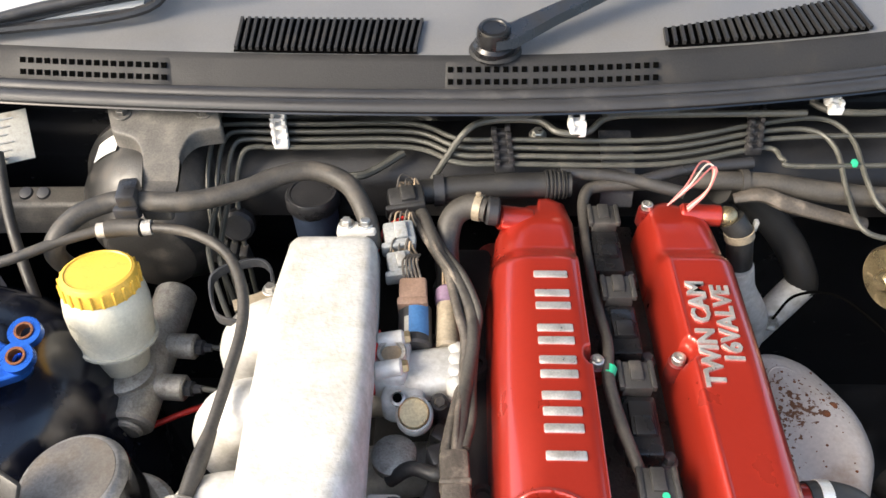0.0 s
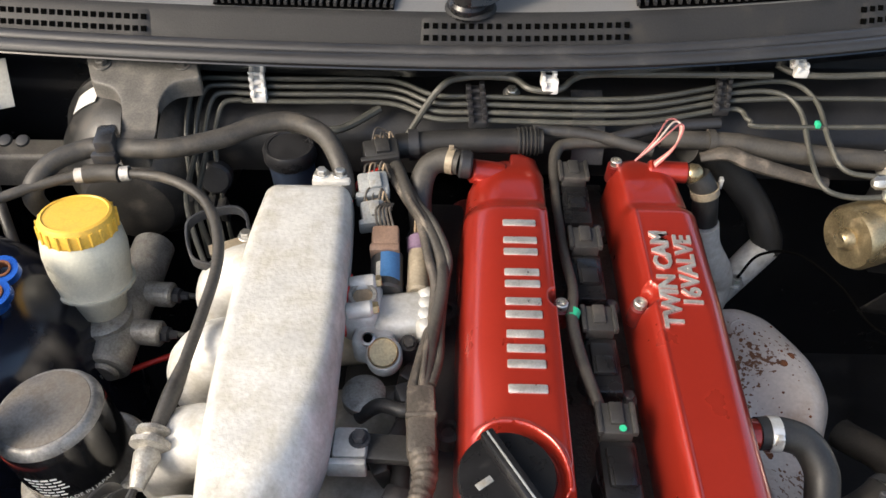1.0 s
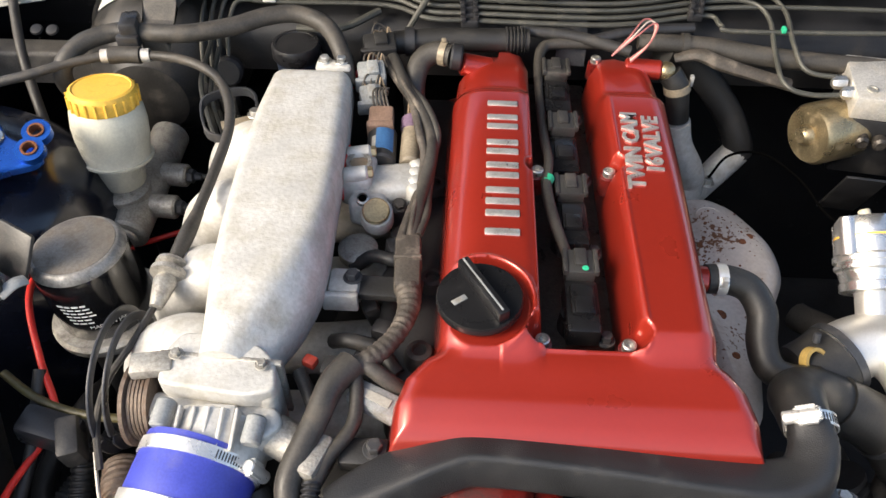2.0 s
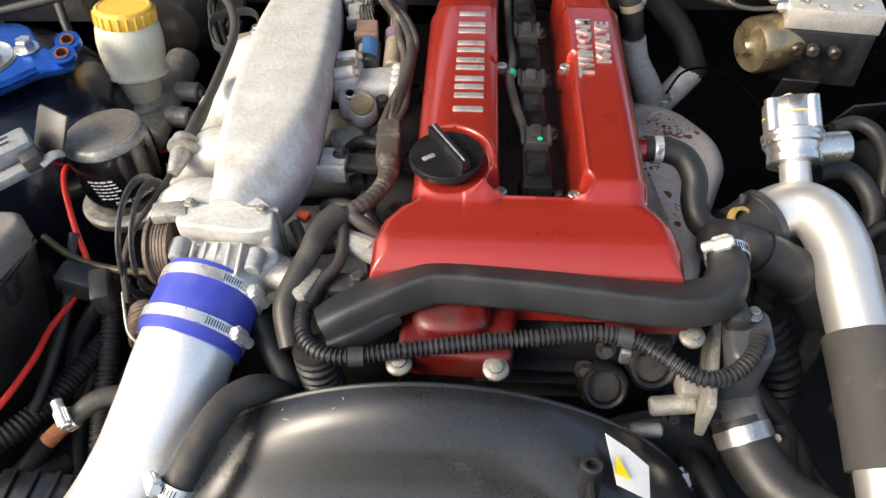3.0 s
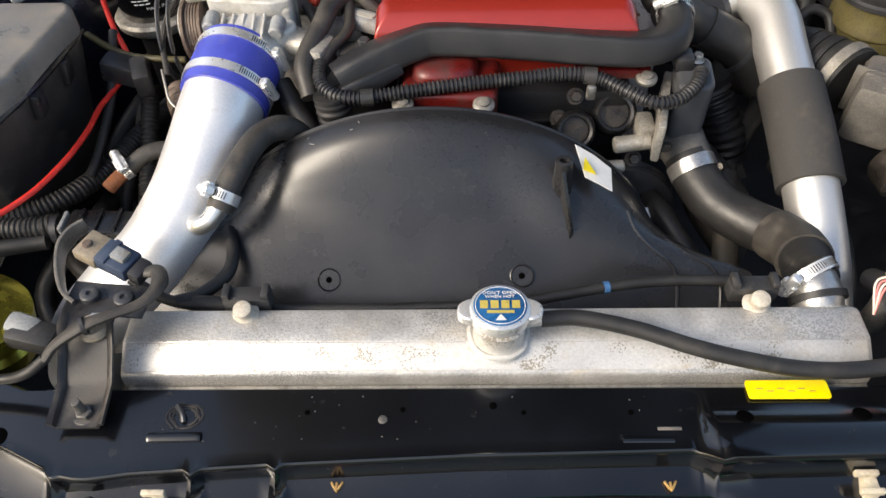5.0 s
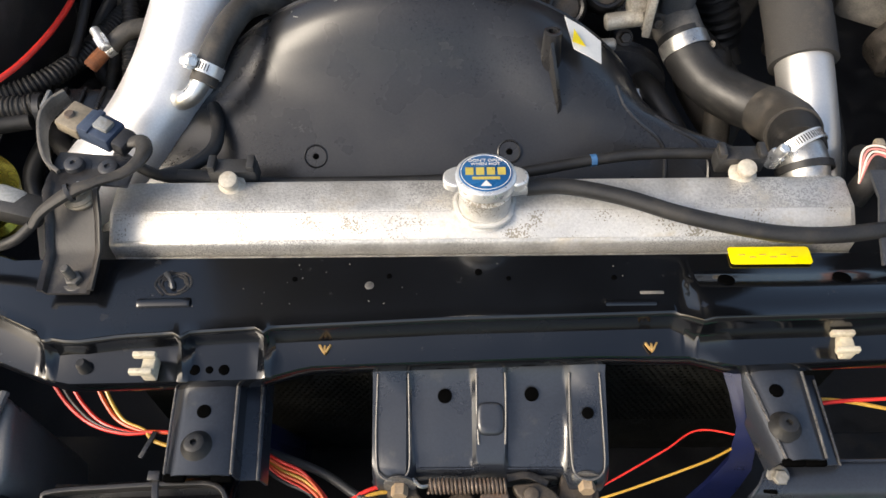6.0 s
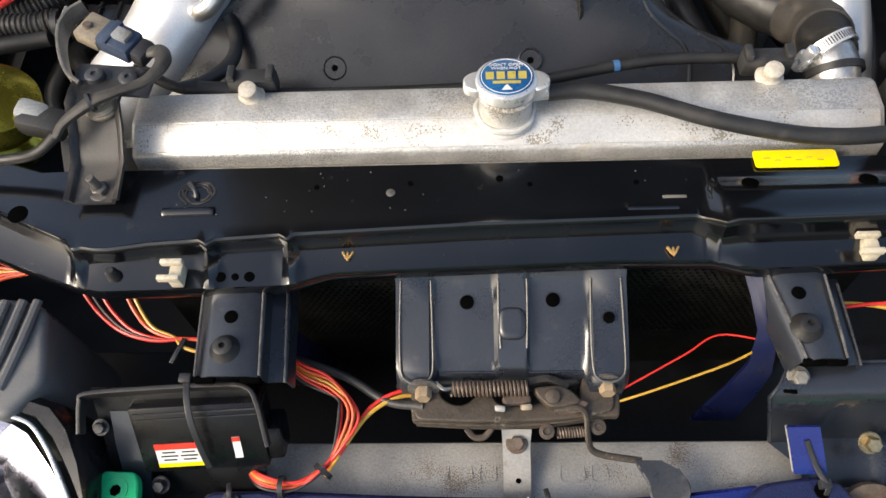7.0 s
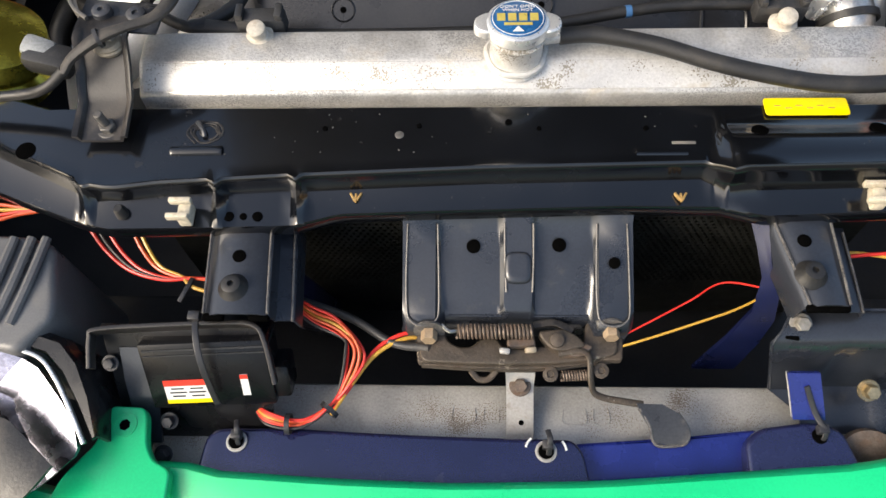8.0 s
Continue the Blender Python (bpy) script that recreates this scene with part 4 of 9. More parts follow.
part("gasket_lip", slab(B(), rounded([(-0.12, -0.10), (-0.12, 0.30), (0.108, 0.30), (0.108, -0.10)], 0.02), 0.722, 0.737, 0.003), RED_DARK, vcov)
part("breather_outlet", cyl(B(), (-0.070, 0.268, 0.797), (-0.102, 0.263, 0.806), 0.0118, bev=0.002, seg=20), RED, vcov)
part("breather_outlet", cyl(B(), (0.07, 0.275, 0.80), (0.108, 0.272, 0.800), 0.0105, bev=0.002, seg=20), RED, vcov)
part("vent_stub", cyl(B(), (0.085, -0.004, 0.787), (0.108, -0.005, 0.787), 0.0115, bev=0.002, seg=20), RED, vcov)
for x, y, z in ((-0.029, 0.098, 0.803), (0.036, 0.104, 0.799), (-0.031, -0.080, 0.793), (0.033, -0.082, 0.793), (0.040, 0.282, 0.800)):
    bs_ = lathe(B(), (x, y, z - 0.018), (0, 0, 1), [(0.0085, 0), (0.0075, 0.018), (0.006, 0.019)], 18)
    part("bolt_boss", bs_, RED_DARK, vcov)
    hb = lathe(B(), (x, y, z), (0, 0, 1), [(0.0055, 0), (0.0055, 0.006), (0.0045, 0.0068), (0.0028, 0.0068), (0.0026, 0.003), (0.0001, 0.003)], 14)
    part("bolt", hb, STEEL, vcov, "socket head steel bolt")

# maker's word on the cover, as plain raised bars
for y0, y1, bars in ((0.0045, 0.0335, 2), (0.0400, 0.0475, 1), (0.0535, 0.0800, 2), (0.0855, 0.1115, 2), (0.1165, 0.1470, 2), (0.1530, 0.1815, 2)):
    bm = B()
    for k in range(bars):
        y = y0 + 0.00375 if k == 0 else y1 - 0.00375
        box(bm, (-0.0610 + 0.008 * (y - 0.09), y, 0.8195), (0.0285, 0.0075, 0.0036), 0.0012)
    part("raised_bar", bm, LETTER, vcov, "raised silver bar")
part("raised_word", letters(B(), "TWIN CAM", pose(0.0565, 0.119, 0.8192, 0, 0, 88), 0.0205, 0.0012, 0.0006), LETTER, vcov, "raised silver words TWIN CAM")
part("raised_word", letters(B(), "16VALVE", pose(0.0755, 0.127, 0.8190, 0, 0, 87), 0.0205, 0.0012, 0.0006), LETTER, vcov, "raised silver words 16VALVE")

oc = thing("oil_filler_cap", (-0.079, -0.062, 0.815), "round black plastic oil filler cap with a grip bar", "oil cap")
part("disc", lathe(B(), (-0.079, -0.060, 0.812), (0, 0, 1), [(0.028, 0), (0.030, 0.002), (0.0325, 0.004), (0.0325, 0.0085), (0.0315, 0.0105), (0.024, 0.0112), (0.001, 0.0115)], 44), GLOSS_BLACK, oc)
gb = box(B(), (-0.077, -0.0585, 0.828), (0.0095, 0.060, 0.012), 0.0018, (0, 0, 32))
part("grip_bar", gb, GLOSS_BLACK, oc)
part("grip_edge", box(B(), (-0.0775, -0.0582, 0.8342), (0.0015, 0.056, 0.0006), 0.0002, (0, 0, 32)), GREY_PLUG, oc, "thin pale strip along the grip bar")
part("symbol", box(B(), (-0.094, -0.066, 0.8236), (0.012, 0.005, 0.001), 0.0004, (0, 0, 36)), GREY_PLUG, oc, "small raised oil can symbol")

coil = thing("ignition_coil", (0.003, 0.0, 0.76), "black plastic ignition coil with a grey plug between the cam covers", "ignition coil", "ignition coils in the valley")
cb = box(B(), (0.003, -0.040, 0.781), (0.027, 0.052, 0.020), 0.003)
box(cb, (0.003, -0.036, 0.792), (0.019, 0.030, 0.006), 0.002)
part("coil_body", cb, GLOSS_BLACK, coil)
part("rib", box(B(), (0.003, -0.044, 0.7955), (0.014, 0.016, 0.004), 0.001), GLOSS_BLACK, coil)
pc = box(B(), (0.003, -0.001, 0.790), (0.024, 0.026, 0.020), 0.0025)
box(pc, (-0.0095, -0.001, 0.7985), (0.004, 0.026, 0.006), 0.001)
box(pc, (0.0155, -0.001, 0.7985), (0.004, 0.026, 0.006), 0.001)
part("plug", pc, PLASTIC_DUSTY, coil, "dusty grey wiring plug")
part("latch", box(B(), (0.003, 0.002, 0.8005), (0.010, 0.018, 0.004), 0.001), PLASTIC_DUSTY, coil)
part("base", lathe(B(), (0.003, -0.035, 0.755), (0, 0, 1), [(0.016, 0), (0.015, 0.02)], 20), PLASTIC, coil)
part("bolt", hexhead(B(), (0.022, -0.060, 0.772), (0, 0, 1), 0.005, 0.008), SATIN_STEEL, coil)
for i in range(1, 4):
    copy_thing(coil, pose(0.003 - 0.0015 * i, 0.0918 * i, 0.76))
solo("green_paint_mark", lathe(B(), (0.006, -0.011, 0.8022), (0, 0, 1), [(0.0028, 0), (0.0026, 0.0005)], 12), GREEN_DOT, "dab of green inspection paint on a coil plug", "paint mark")
cl = thing("coil_loom", (-0.02, 0.1, 0.78), "dusty black coil wiring loom beside the cam cover", "cable")
part("loom", tube(B(), [(0.05, 0.318, 0.80), (0.0, 0.312, 0.802), (-0.016, 0.302, 0.800), (-0.020, 0.27, 0.792), (-0.020, 0.22, 0.790), (-0.019, 0.16, 0.795), (-0.017, 0.12, 0.800), (-0.021, 0.085, 0.802), (-0.016, 0.05, 0.797), (-0.008, 0.015, 0.795), (-0.003, -0.002, 0.793)], [0.006, 0.006, 0.006, 0.005, 0.0045, 0.0045, 0.0045, 0.005, 0.005, 0.0045, 0.004], 10), RUBBER_DUSTY, cl)
part("green_tape", ring(B(), (-0.0195, 0.092, 0.8018), (0.4, 1, 0), 0.0049, 0.008, 0.0004, 12), GREEN_DOT, cl)
part("rear_conduit", tube(B(), [(-0.04, 0.322, 0.812), (0.02, 0.318, 0.808), (0.08, 0.305, 0.800)], 0.0065, 10), PLASTIC_DUSTY, cl)

# intake plenum, runners, throttle -----------------------------------------------
pl = thing("intake_plenum", (-0.25, 0.06, 0.72), "rough cast aluminium intake plenum, chalky grey", "intake manifold")
PLEN = [(0.226, -0.286, -0.212, -0.209, -0.006), (0.16, -0.2895, -0.2085, -0.2045, -0.002), (0.09, -0.290, -0.2055, -0.2025, 0), (0.035, -0.288, -0.206, -0.2015, 0), (0.0, -0.2865, -0.2115, -0.200, 0), (-0.036, -0.284, -0.2235, -0.2015, -0.001), (-0.065, -0.281, -0.2375, -0.2095, -0.004), (-0.095, -0.278, -0.2525, -0.224, -0.010), (-0.112, -0.278, -0.258, -0.232, -0.016)]
ring_of = []
for k in range(35):
    y = 0.226 - 0.338 * k / 34
    ys_ = [(-p[0], p) for p in PLEN]
    xl, xr, xf, dz = [along(-y, [(a, p[i]) for a, p in ys_]) for i in (1, 2, 3, 4)]
    d = 0.016 if k == 0 else 0.0
    sec = Plan([(xl - 0.008, 0.745), (xl - 0.007, 0.795 + dz), (xl, 0.8275 + dz), (xr, 0.8275 + dz), (xf + 0.0005, 0.800 + dz), (xf - 0.004, 0.765), (xf - 0.016, 0.745)], [0.01, 0.02, 0.010, 0.012, 0.02, 0.02, 0.01], 5)
    if k == 0:
        ring_of += [[V((p.x, 0.2275, p.y)) for p in sec.drawn_in(0.014)], [V((p.x, 0.2255, p.y)) for p in sec.drawn_in(0.006)], [V((p.x, 0.2225, p.y)) for p in sec.drawn_in(0.002)]]
    elif y < 0.217:
        ring_of.append([V((p.x, y, p.y)) for p in sec.drawn_in(0)])
part("chamber", skin(B(), ring_of), CAST, pl, angle=60)
part("end_lug", box(B(), (-0.230, 0.236, 0.808), (0.036, 0.016, 0.024), 0.004), CAST, pl)
for x in (-0.239, -0.222):
    part("bolt", hexhead(B(), (x, 0.238, 0.820), (0, 0, 1), 0.0048, 0.006), STEEL, pl)
for y, dx in ((0.155, 0.006), (0.07, 0.003), (-0.012, 0), (-0.085, 0.0)):
    part("runner", tube(B(), [(-0.26, y, 0.765), (-0.300 + dx, y, 0.775), (-0.325 + dx, y - 0.002, 0.758), (-0.330 + dx, y - 0.003, 0.725), (-0.305, y, 0.690), (-0.24, y, 0.675), (-0.15, y, 0.69)], [0.026, 0.027, 0.027, 0.026, 0.025, 0.024, 0.023], 18), CAST, pl)
lug = box(B(), (-0.190, -0.012, 0.772), (0.026, 0.026, 0.012), 0.004)
box(lug, (-0.192, -0.028, 0.768), (0.030, 0.006, 0.020), 0.002)
part("side_lug", lug, CAST, pl)
part("bolt", hexhead(B(), (-0.183, -0.010, 0.777), (0, 0, 1), 0.0055, 0.008), SATIN_STEEL, pl)
part("stay", box(B(), (-0.155, -0.013, 0.768), (0.06, 0.022, 0.008), 0.002, (0, 0, -3)), PLASTIC_DUSTY, pl)

ia = thing("idle_air_valve", (-0.17, 0.095, 0.75), "cast aluminium idle air control valve with plugs on the plenum", "idle valve")
ib = box(B(), (-0.192, 0.112, 0.778), (0.030, 0.044, 0.036), 0.006, (0, 0, -4))
box(ib, (-0.160, 0.108, 0.772), (0.050, 0.040, 0.030), 0.008, (0, 0, 9))
box(ib, (-0.181, 0.087, 0.766), (0.034, 0.030, 0.034), 0.008, (0, 0, -12))
lathe(ib, (-0.172, 0.075, 0.760), (0.05, -0.45, 1), [(0.015, 0), (0.015, 0.018), (0.0135, 0.020)], 28)
for k in range(4):
    cyl(ib, (-0.140, 0.091 + k * 0.0115, 0.764), (-0.1385, 0.0915 + k * 0.0115, 0.789), 0.0072, bev=0.003, seg=16)
part("body", ib, CAST, ia, angle=50)
part("bore", lathe(B(), (-0.191, 0.112, 0.792), (0, -0.12, 1), [(0.0125, 0), (0.0125, 0.006), (0.0115, 0.008), (0.0088, 0.008), (0.0083, 0.004), (0.0001, 0.004)], 28), CAST_DIRTY, ia, "open round port")
part("bore_shadow", lathe(B(), (-0.191, 0.1115, 0.7963), (0, -0.12, 1), [(0.0082, 0), (0.008, 0.0004)], 22), TAN, ia)
part("core_plug", lathe(B(), (-0.1715, 0.0665, 0.779), (0.05, -0.45, 1), [(0.0125, 0), (0.0125, 0.003), (0.0115, 0.004), (0.0108, 0.0034), (0.001, 0.0032)], 28), GOLD, ia, "brassy core plug")
part("stud_hole", lathe(B(), (-0.1845, 0.077, 0.783), (0.05, -0.35, 1), [(0.0062, 0), (0.0062, 0.004), (0.0045, 0.005), (0.004, 0.002), (0.0001, 0.002)], 20), STEEL, ia)
part("stud_hole", lathe(B(), (-0.1845, 0.0765, 0.7855), (0.05, -0.35, 1), [(0.0038, 0), (0.0036, 0.0006)], 14), FLAT_BLACK, ia)
for y in (0.1265, 0.0975):
    part("lug", cyl(B(), (-0.204, y - 0.003, 0.796), (-0.181, y, 0.798), 0.0070, bev=0.002, seg=20), CAST, ia)
    part("bolt", cyl(B(), (-0.182, y, 0.798), (-0.1765, y + 0.001, 0.798), 0.0054, bev=0.001, seg=6), GOLD, ia)
part("gasket", box(B(), (-0.2035, 0.111, 0.785), (0.0016, 0.044, 0.030), 0.0004, (0, 0, -4)), RED_WIRE, ia, "thin red gasket edge")
part("side_screw", hexhead(B(), (-0.152, 0.080, 0.775), (0.2, -0.5, 1), 0.0048, 0.006), GRIMY, ia)
sol = thing("idle_solenoid", (-0.174, 0.15, 0.77), "dark solenoid with a blue label and brown plug", "solenoid")
part("barrel", cyl(B(), (-0.173, 0.126, 0.783), (-0.175, 0.166, 0.788), 0.0142, bev=0.002, seg=28), PLASTIC_DUSTY, sol)
part("blue_label", sheet(B(), [[V((-0.1732 + 0.0146 * math.sin(a) - d * 0.05, 0.133 + d, 0.784 + 0.0146 * math.cos(a) + d * 0.13)) for d in (0, 0.028)] for a in (-0.35, -0.1, 0.15, 0.4, 0.65, 0.9)], 0.0006), BLUE_LABEL, sol, "blue printed label")
part("label_edge", sheet(B(), [[V((-0.1732 + 0.0146 * math.sin(a) - d * 0.05, 0.133 + d, 0.784 + 0.0146 * math.cos(a) + d * 0.13)) for d in (0, 0.016)] for a in (-0.65, -0.5, -0.36)], 0.0006), GREY_LABEL, sol)
bp_ = box(B(), (-0.1765, 0.1745, 0.796), (0.024, 0.026, 0.019), 0.003, (10, 0, 3))
box(bp_, (-0.1765, 0.1640, 0.794), (0.026, 0.008, 0.021), 0.002, (10, 0, 3))
part("plug", bp_, BROWN_PLUG, sol, "brown wiring plug")
for i in range(5):
    part("wire", tube(B(), [(-0.184 + i * 0.0036, 0.184, 0.803), (-0.186 + i * 0.0030, 0.197, 0.815), (-0.180 + i * 0.002, 0.210, 0.810)], 0.0011, 6, 5), TAPE, sol)
so2 = thing("regulator_solenoid", (-0.146, 0.15, 0.77), "brassy round valve with a purple plug", "solenoid")
part("barrel", cyl(B(), (-0.146, 0.128, 0.782), (-0.1465, 0.172, 0.788), 0.0102, bev=0.002, seg=20), CLIP_TAN, so2, "dull tan plastic barrel")
part("plug", cyl(B(), (-0.1465, 0.169, 0.788), (-0.147, 0.186, 0.793), 0.0112, bev=0.003, seg=20), PURPLE, so2, "purple wiring plug")
for i in range(3):
    part("wire", tube(B(), [(-0.151 + i * 0.003, 0.184, 0.795), (-0.151 + i * 0.002, 0.198, 0.803), (-0.147 + i * 0.002, 0.212, 0.806)], 0.001, 6, 4), TAN, so2)
random.seed(5)
for x, y, z, m, s, lab in ((-0.192, 0.236, 0.806, GREY_PLUG, (0.028, 0.024, 0.020), "dusty grey connector with bare pins and wires"), (-0.190, 0.206, 0.799, GREY_PLUG, (0.022, 0.022, 0.020), "dusty grey round connector with exposed wires"), (-0.188, 0.278, 0.813, PLASTIC_DUSTY, (0.034, 0.022, 0.020), "dusty black two-way connector behind the plenum")):
    cp = thing("wiring_connector", (x, y, z - 0.01), lab, "connector", "connectors behind the plenum")
    bm = box(B(), (x, y, z), s, 0.003, (15, 0, 12))
    box(bm, (x, y - s[1] * 0.5, z - 0.002), (s[0] * 1.1, 0.006, s[2] * 0.9), 0.002, (15, 0, 12))
    part("shell", bm, m, cp)
    part("lock_tab", box(B(), (x + 0.002, y - 0.002, z + s[2] * 0.55), (s[0] * 0.4, s[1] * 0.7, 0.005), 0.0012, (15, 0, 12)), m, cp)
    for i in range(5):
        a = random.uniform(-0.003, 0.003)
        part("wire", tube(B(), [(x - 0.009 + i * 0.0042, y + 0.006, z + 0.008), (x - 0.008 + i * 0.004 + a, y + 0.016 + a, z + 0.013 + a), (x + 0.004 + i * 0.002, y + 0.020 - i * 0.002 + a, z + 0.007 + a), (x + 0.016, y + 0.010 + a, z)], 0.0010, 6, 5), (TAPE, TAN, RUBBER_DUSTY)[i % 3], cp)
solo("red_lead", tube(B(), [(-0.214, 0.232, 0.79), (-0.206, 0.246, 0.806), (-0.190, 0.262, 0.806)], 0.002, 8), RED_WIRE, "short bright red wire by the connectors", "wire")

hn = thing("engine_loom", (-0.14, 0.05, 0.76), "dusty taped engine wiring loom beside the valve cover", "cable")
TRUNK = [(-0.182, 0.280, 0.806), (-0.172, 0.262, 0.808), (-0.155, 0.218, 0.806), (-0.141, 0.190, 0.805), (-0.128, 0.153, 0.801), (-0.1255, 0.128, 0.795), (-0.130, 0.095, 0.788), (-0.134, 0.06, 0.785), (-0.137, 0.03, 0.783)]
for k, (dx, dz, r) in enumerate(((0.0, 0.0, 0.0062), (-0.0065, 0.002, 0.0042), (0.0055, 0.003, 0.0034), (-0.002, 0.0055, 0.0026))):
    part("strand", tube(B(), [(x + dx * (1 + 0.5 * math.sin(q * 1.7 + k)), y + 0.003 * math.sin(q * 2.1 + 2 * k), z + dz * math.cos(q * 1.3 + k)) for q, (x, y, z) in enumerate(TRUNK)], r, 10), (RUBBER_DUSTY, TAPE)[k % 2], hn)
part("splice_block", box(B(), (-0.138, 0.002, 0.782), (0.022, 0.058, 0.018), 0.004, (0, 0, 3)), TAPE, hn, "brown taped splice block")
part("splice_band", box(B(), (-0.138, 0.004, 0.783), (0.0235, 0.005, 0.0195), 0.002, (0, 0, 3)), TAPE, hn)
part("taped_end", tube(B(), [(-0.136, -0.024, 0.782), (-0.134, -0.045, 0.783), (-0.142, -0.073, 0.785), (-0.158, -0.094, 0.785), (-0.172, -0.103, 0.782)], [0.011, 0.009, 0.0075, 0.008, 0.009], 12, rib=0.0006, pitch=0.006), TAPE, hn)
part("branch", tube(B(), [(-0.172, -0.100, 0.785), (-0.184, -0.118, 0.785), (-0.193, -0.145, 0.778), (-0.204, -0.172, 0.768), (-0.207, -0.190, 0.760), (-0.200, -0.215, 0.745)], [0.012, 0.0105, 0.0095, 0.0095, 0.0095, 0.009], 12), RUBBER_DUSTY, hn)
part("branch", tube(B(), [(-0.170, -0.100, 0.784), (-0.166, -0.125, 0.775), (-0.168, -0.145, 0.770), (-0.183, -0.168, 0.766), (-0.191, -0.19, 0.762)], 0.0055, 12), RUBBER_DUSTY, hn)
part("branch", tube(B(), [(-0.165, -0.098, 0.786), (-0.15, -0.106, 0.78), (-0.13, -0.112, 0.765)], 0.0065, 10), RUBBER_DUSTY, hn)
fl = thing("flex_conduit", (0, -0.21, 0.75), "ribbed black split conduit across the engine front", "cable")
part("conduit", tube(B(), [(-0.191, -0.185, 0.763), (-0.189, -0.208, 0.760), (-0.176, -0.226, 0.758), (-0.150, -0.231, 0.757), (-0.110, -0.224, 0.758), (-0.05, -0.215, 0.760), (0.0, -0.209, 0.761), (0.045, -0.204, 0.762), (0.075, -0.207, 0.760), (0.10, -0.222, 0.756), (0.125, -0.237, 0.753), (0.148, -0.233, 0.753), (0.168, -0.216, 0.756), (0.177, -0.196, 0.760)], 0.0062, 12, 6, rib=0.0018, pitch=0.0042), PLASTIC, fl)
for p, a in (((-0.143, -0.2305, 0.757), (1, 0.1, 0)), ((0.069, -0.2055, 0.7605), (1, -0.15, 0))):
    part("clip", ring(B(), p, a, 0.0068, 0.012, 0.0016, 16), PLASTIC_DUSTY, fl)
part("clip_tab", box(B(), (0.070, -0.215, 0.748), (0.009, 0.006, 0.016), 0.002), STEEL, fl)

th = thing("throttle_body", (-0.26, -0.13, 0.73), "cast aluminium throttle body with bolts and a cable drum", "throttle body")
tb1 = slab(B(), rounded([(-0.306, -0.108), (-0.222, -0.113), (-0.220, -0.140), (-0.304, -0.134)], 0.008), 0.735, 0.796, 0.006, low=0.004)
cyl(tb1, (-0.264, -0.14, 0.756), (-0.268, -0.178, 0.753), 0.038, bev=0.003, seg=28)
part("housing", tb1, CAST, th)
part("cover_plate", slab(B(), rounded([(-0.306, -0.106), (-0.297, -0.090), (-0.262, -0.088), (-0.236, -0.100), (-0.224, -0.112), (-0.219, -0.136), (-0.240, -0.142), (-0.304, -0.134)], 0.006), 0.788, 0.803, 0.003), CAST, th)
part("lower_ledge", slab(B(), rounded([(-0.312, -0.128), (-0.220, -0.138), (-0.214, -0.152), (-0.226, -0.164), (-0.300, -0.158), (-0.314, -0.146)], 0.007), 0.750, 0.784, 0.004), CAST, th)
for i in range(5):
    part("web", box(B(), (-0.285 + i * 0.010, -0.160, 0.785), (0.0025, 0.03, 0.016), 0.0008, (12, 0, 0)), CAST, th)
for x, y in ((-0.295, -0.112), (-0.232, -0.118)):
    part("screw", hexhead(B(), (x, y, 0.806), (0, 0, 1), 0.0035, 0.004), CAST_DIRTY, th)
part("flange_seam", slab(B(), rounded([(-0.309, -0.106), (-0.219, -0.111), (-0.219, -0.116), (-0.309, -0.111)], 0.001), 0.74, 0.8035, 0.002), CAST_DIRTY, th)
for x, y in ((-0.297, -0.146), (-0.231, -0.156)):
    part("bolt", cyl(B(), (x, y + 0.006, 0.790), (x - 0.002, y - 0.014, 0.786), 0.0072, bev=0.0015, seg=16), GREY_PLUG, th)
part("name_tag", box(B(), (-0.262, -0.148, 0.7875), (0.028, 0.012, 0.006), 0.0008, (10, 0, 0)), CAST, th)
ts = cyl(B(), (-0.226, -0.148, 0.766), (-0.196, -0.162, 0.760), 0.015, bev=0.003, seg=20)
box(ts, (-0.194, -0.166, 0.757), (0.022, 0.034, 0.034), 0.004, (0, 0, -20))
part("position_sensor", ts, CAST_DIRTY, th, "grimy throttle position sensor")
part("drum", lathe(B(), (-0.309, -0.128, 0.765), (-1, -0.05, -0.05), [(0.014, 0), (0.030, 0.002), (0.030, 0.004), (0.026, 0.005), (0.026, 0.018), (0.031, 0.019), (0.031, 0.022), (0.010, 0.024)], 32), RUSTY, th, "rusty throttle cable drum")
sp = B()
for i in range(5):
    ring(sp, (-0.314 - i * 0.0028, -0.128, 0.765), (1, 0.05, 0.05), 0.0255, 0.002, 0.0022, 24)
part("return_spring", sp, RUSTY, th)
part("lever_arm", box(B(), (-0.312, -0.118, 0.800), (0.030, 0.018, 0.010), 0.002, (0, 0, 10)), CAST_DIRTY, th)
for x, r in ((-0.3560, 0.054), (-0.3465, 0.050)):
    part("quadrant", loft(B(), [(x, -0.098 + r * math.cos(radians(a)), 0.748 + r * math.sin(radians(a))) for a in range(-30, 231, 20)], [0.0022] * 14, [0.0075] * 14, [0.0008] * 14, 4), SATIN_STEEL, th, "thin worn cable quadrant")
part("linkage_spring", tube(B(), [(-0.352, -0.150, 0.700), (-0.346, -0.168, 0.705), (-0.338, -0.186, 0.706)], 0.015, 18, 6, rib=0.0016, pitch=0.005), RUSTY, th, "rusty linkage spring")
part("linkage_wire", tube(B(), [(-0.362, -0.155, 0.735), (-0.356, -0.172, 0.730), (-0.350, -0.188, 0.722), (-0.340, -0.196, 0.715)], 0.0014, 8), CAST_DIRTY, th)
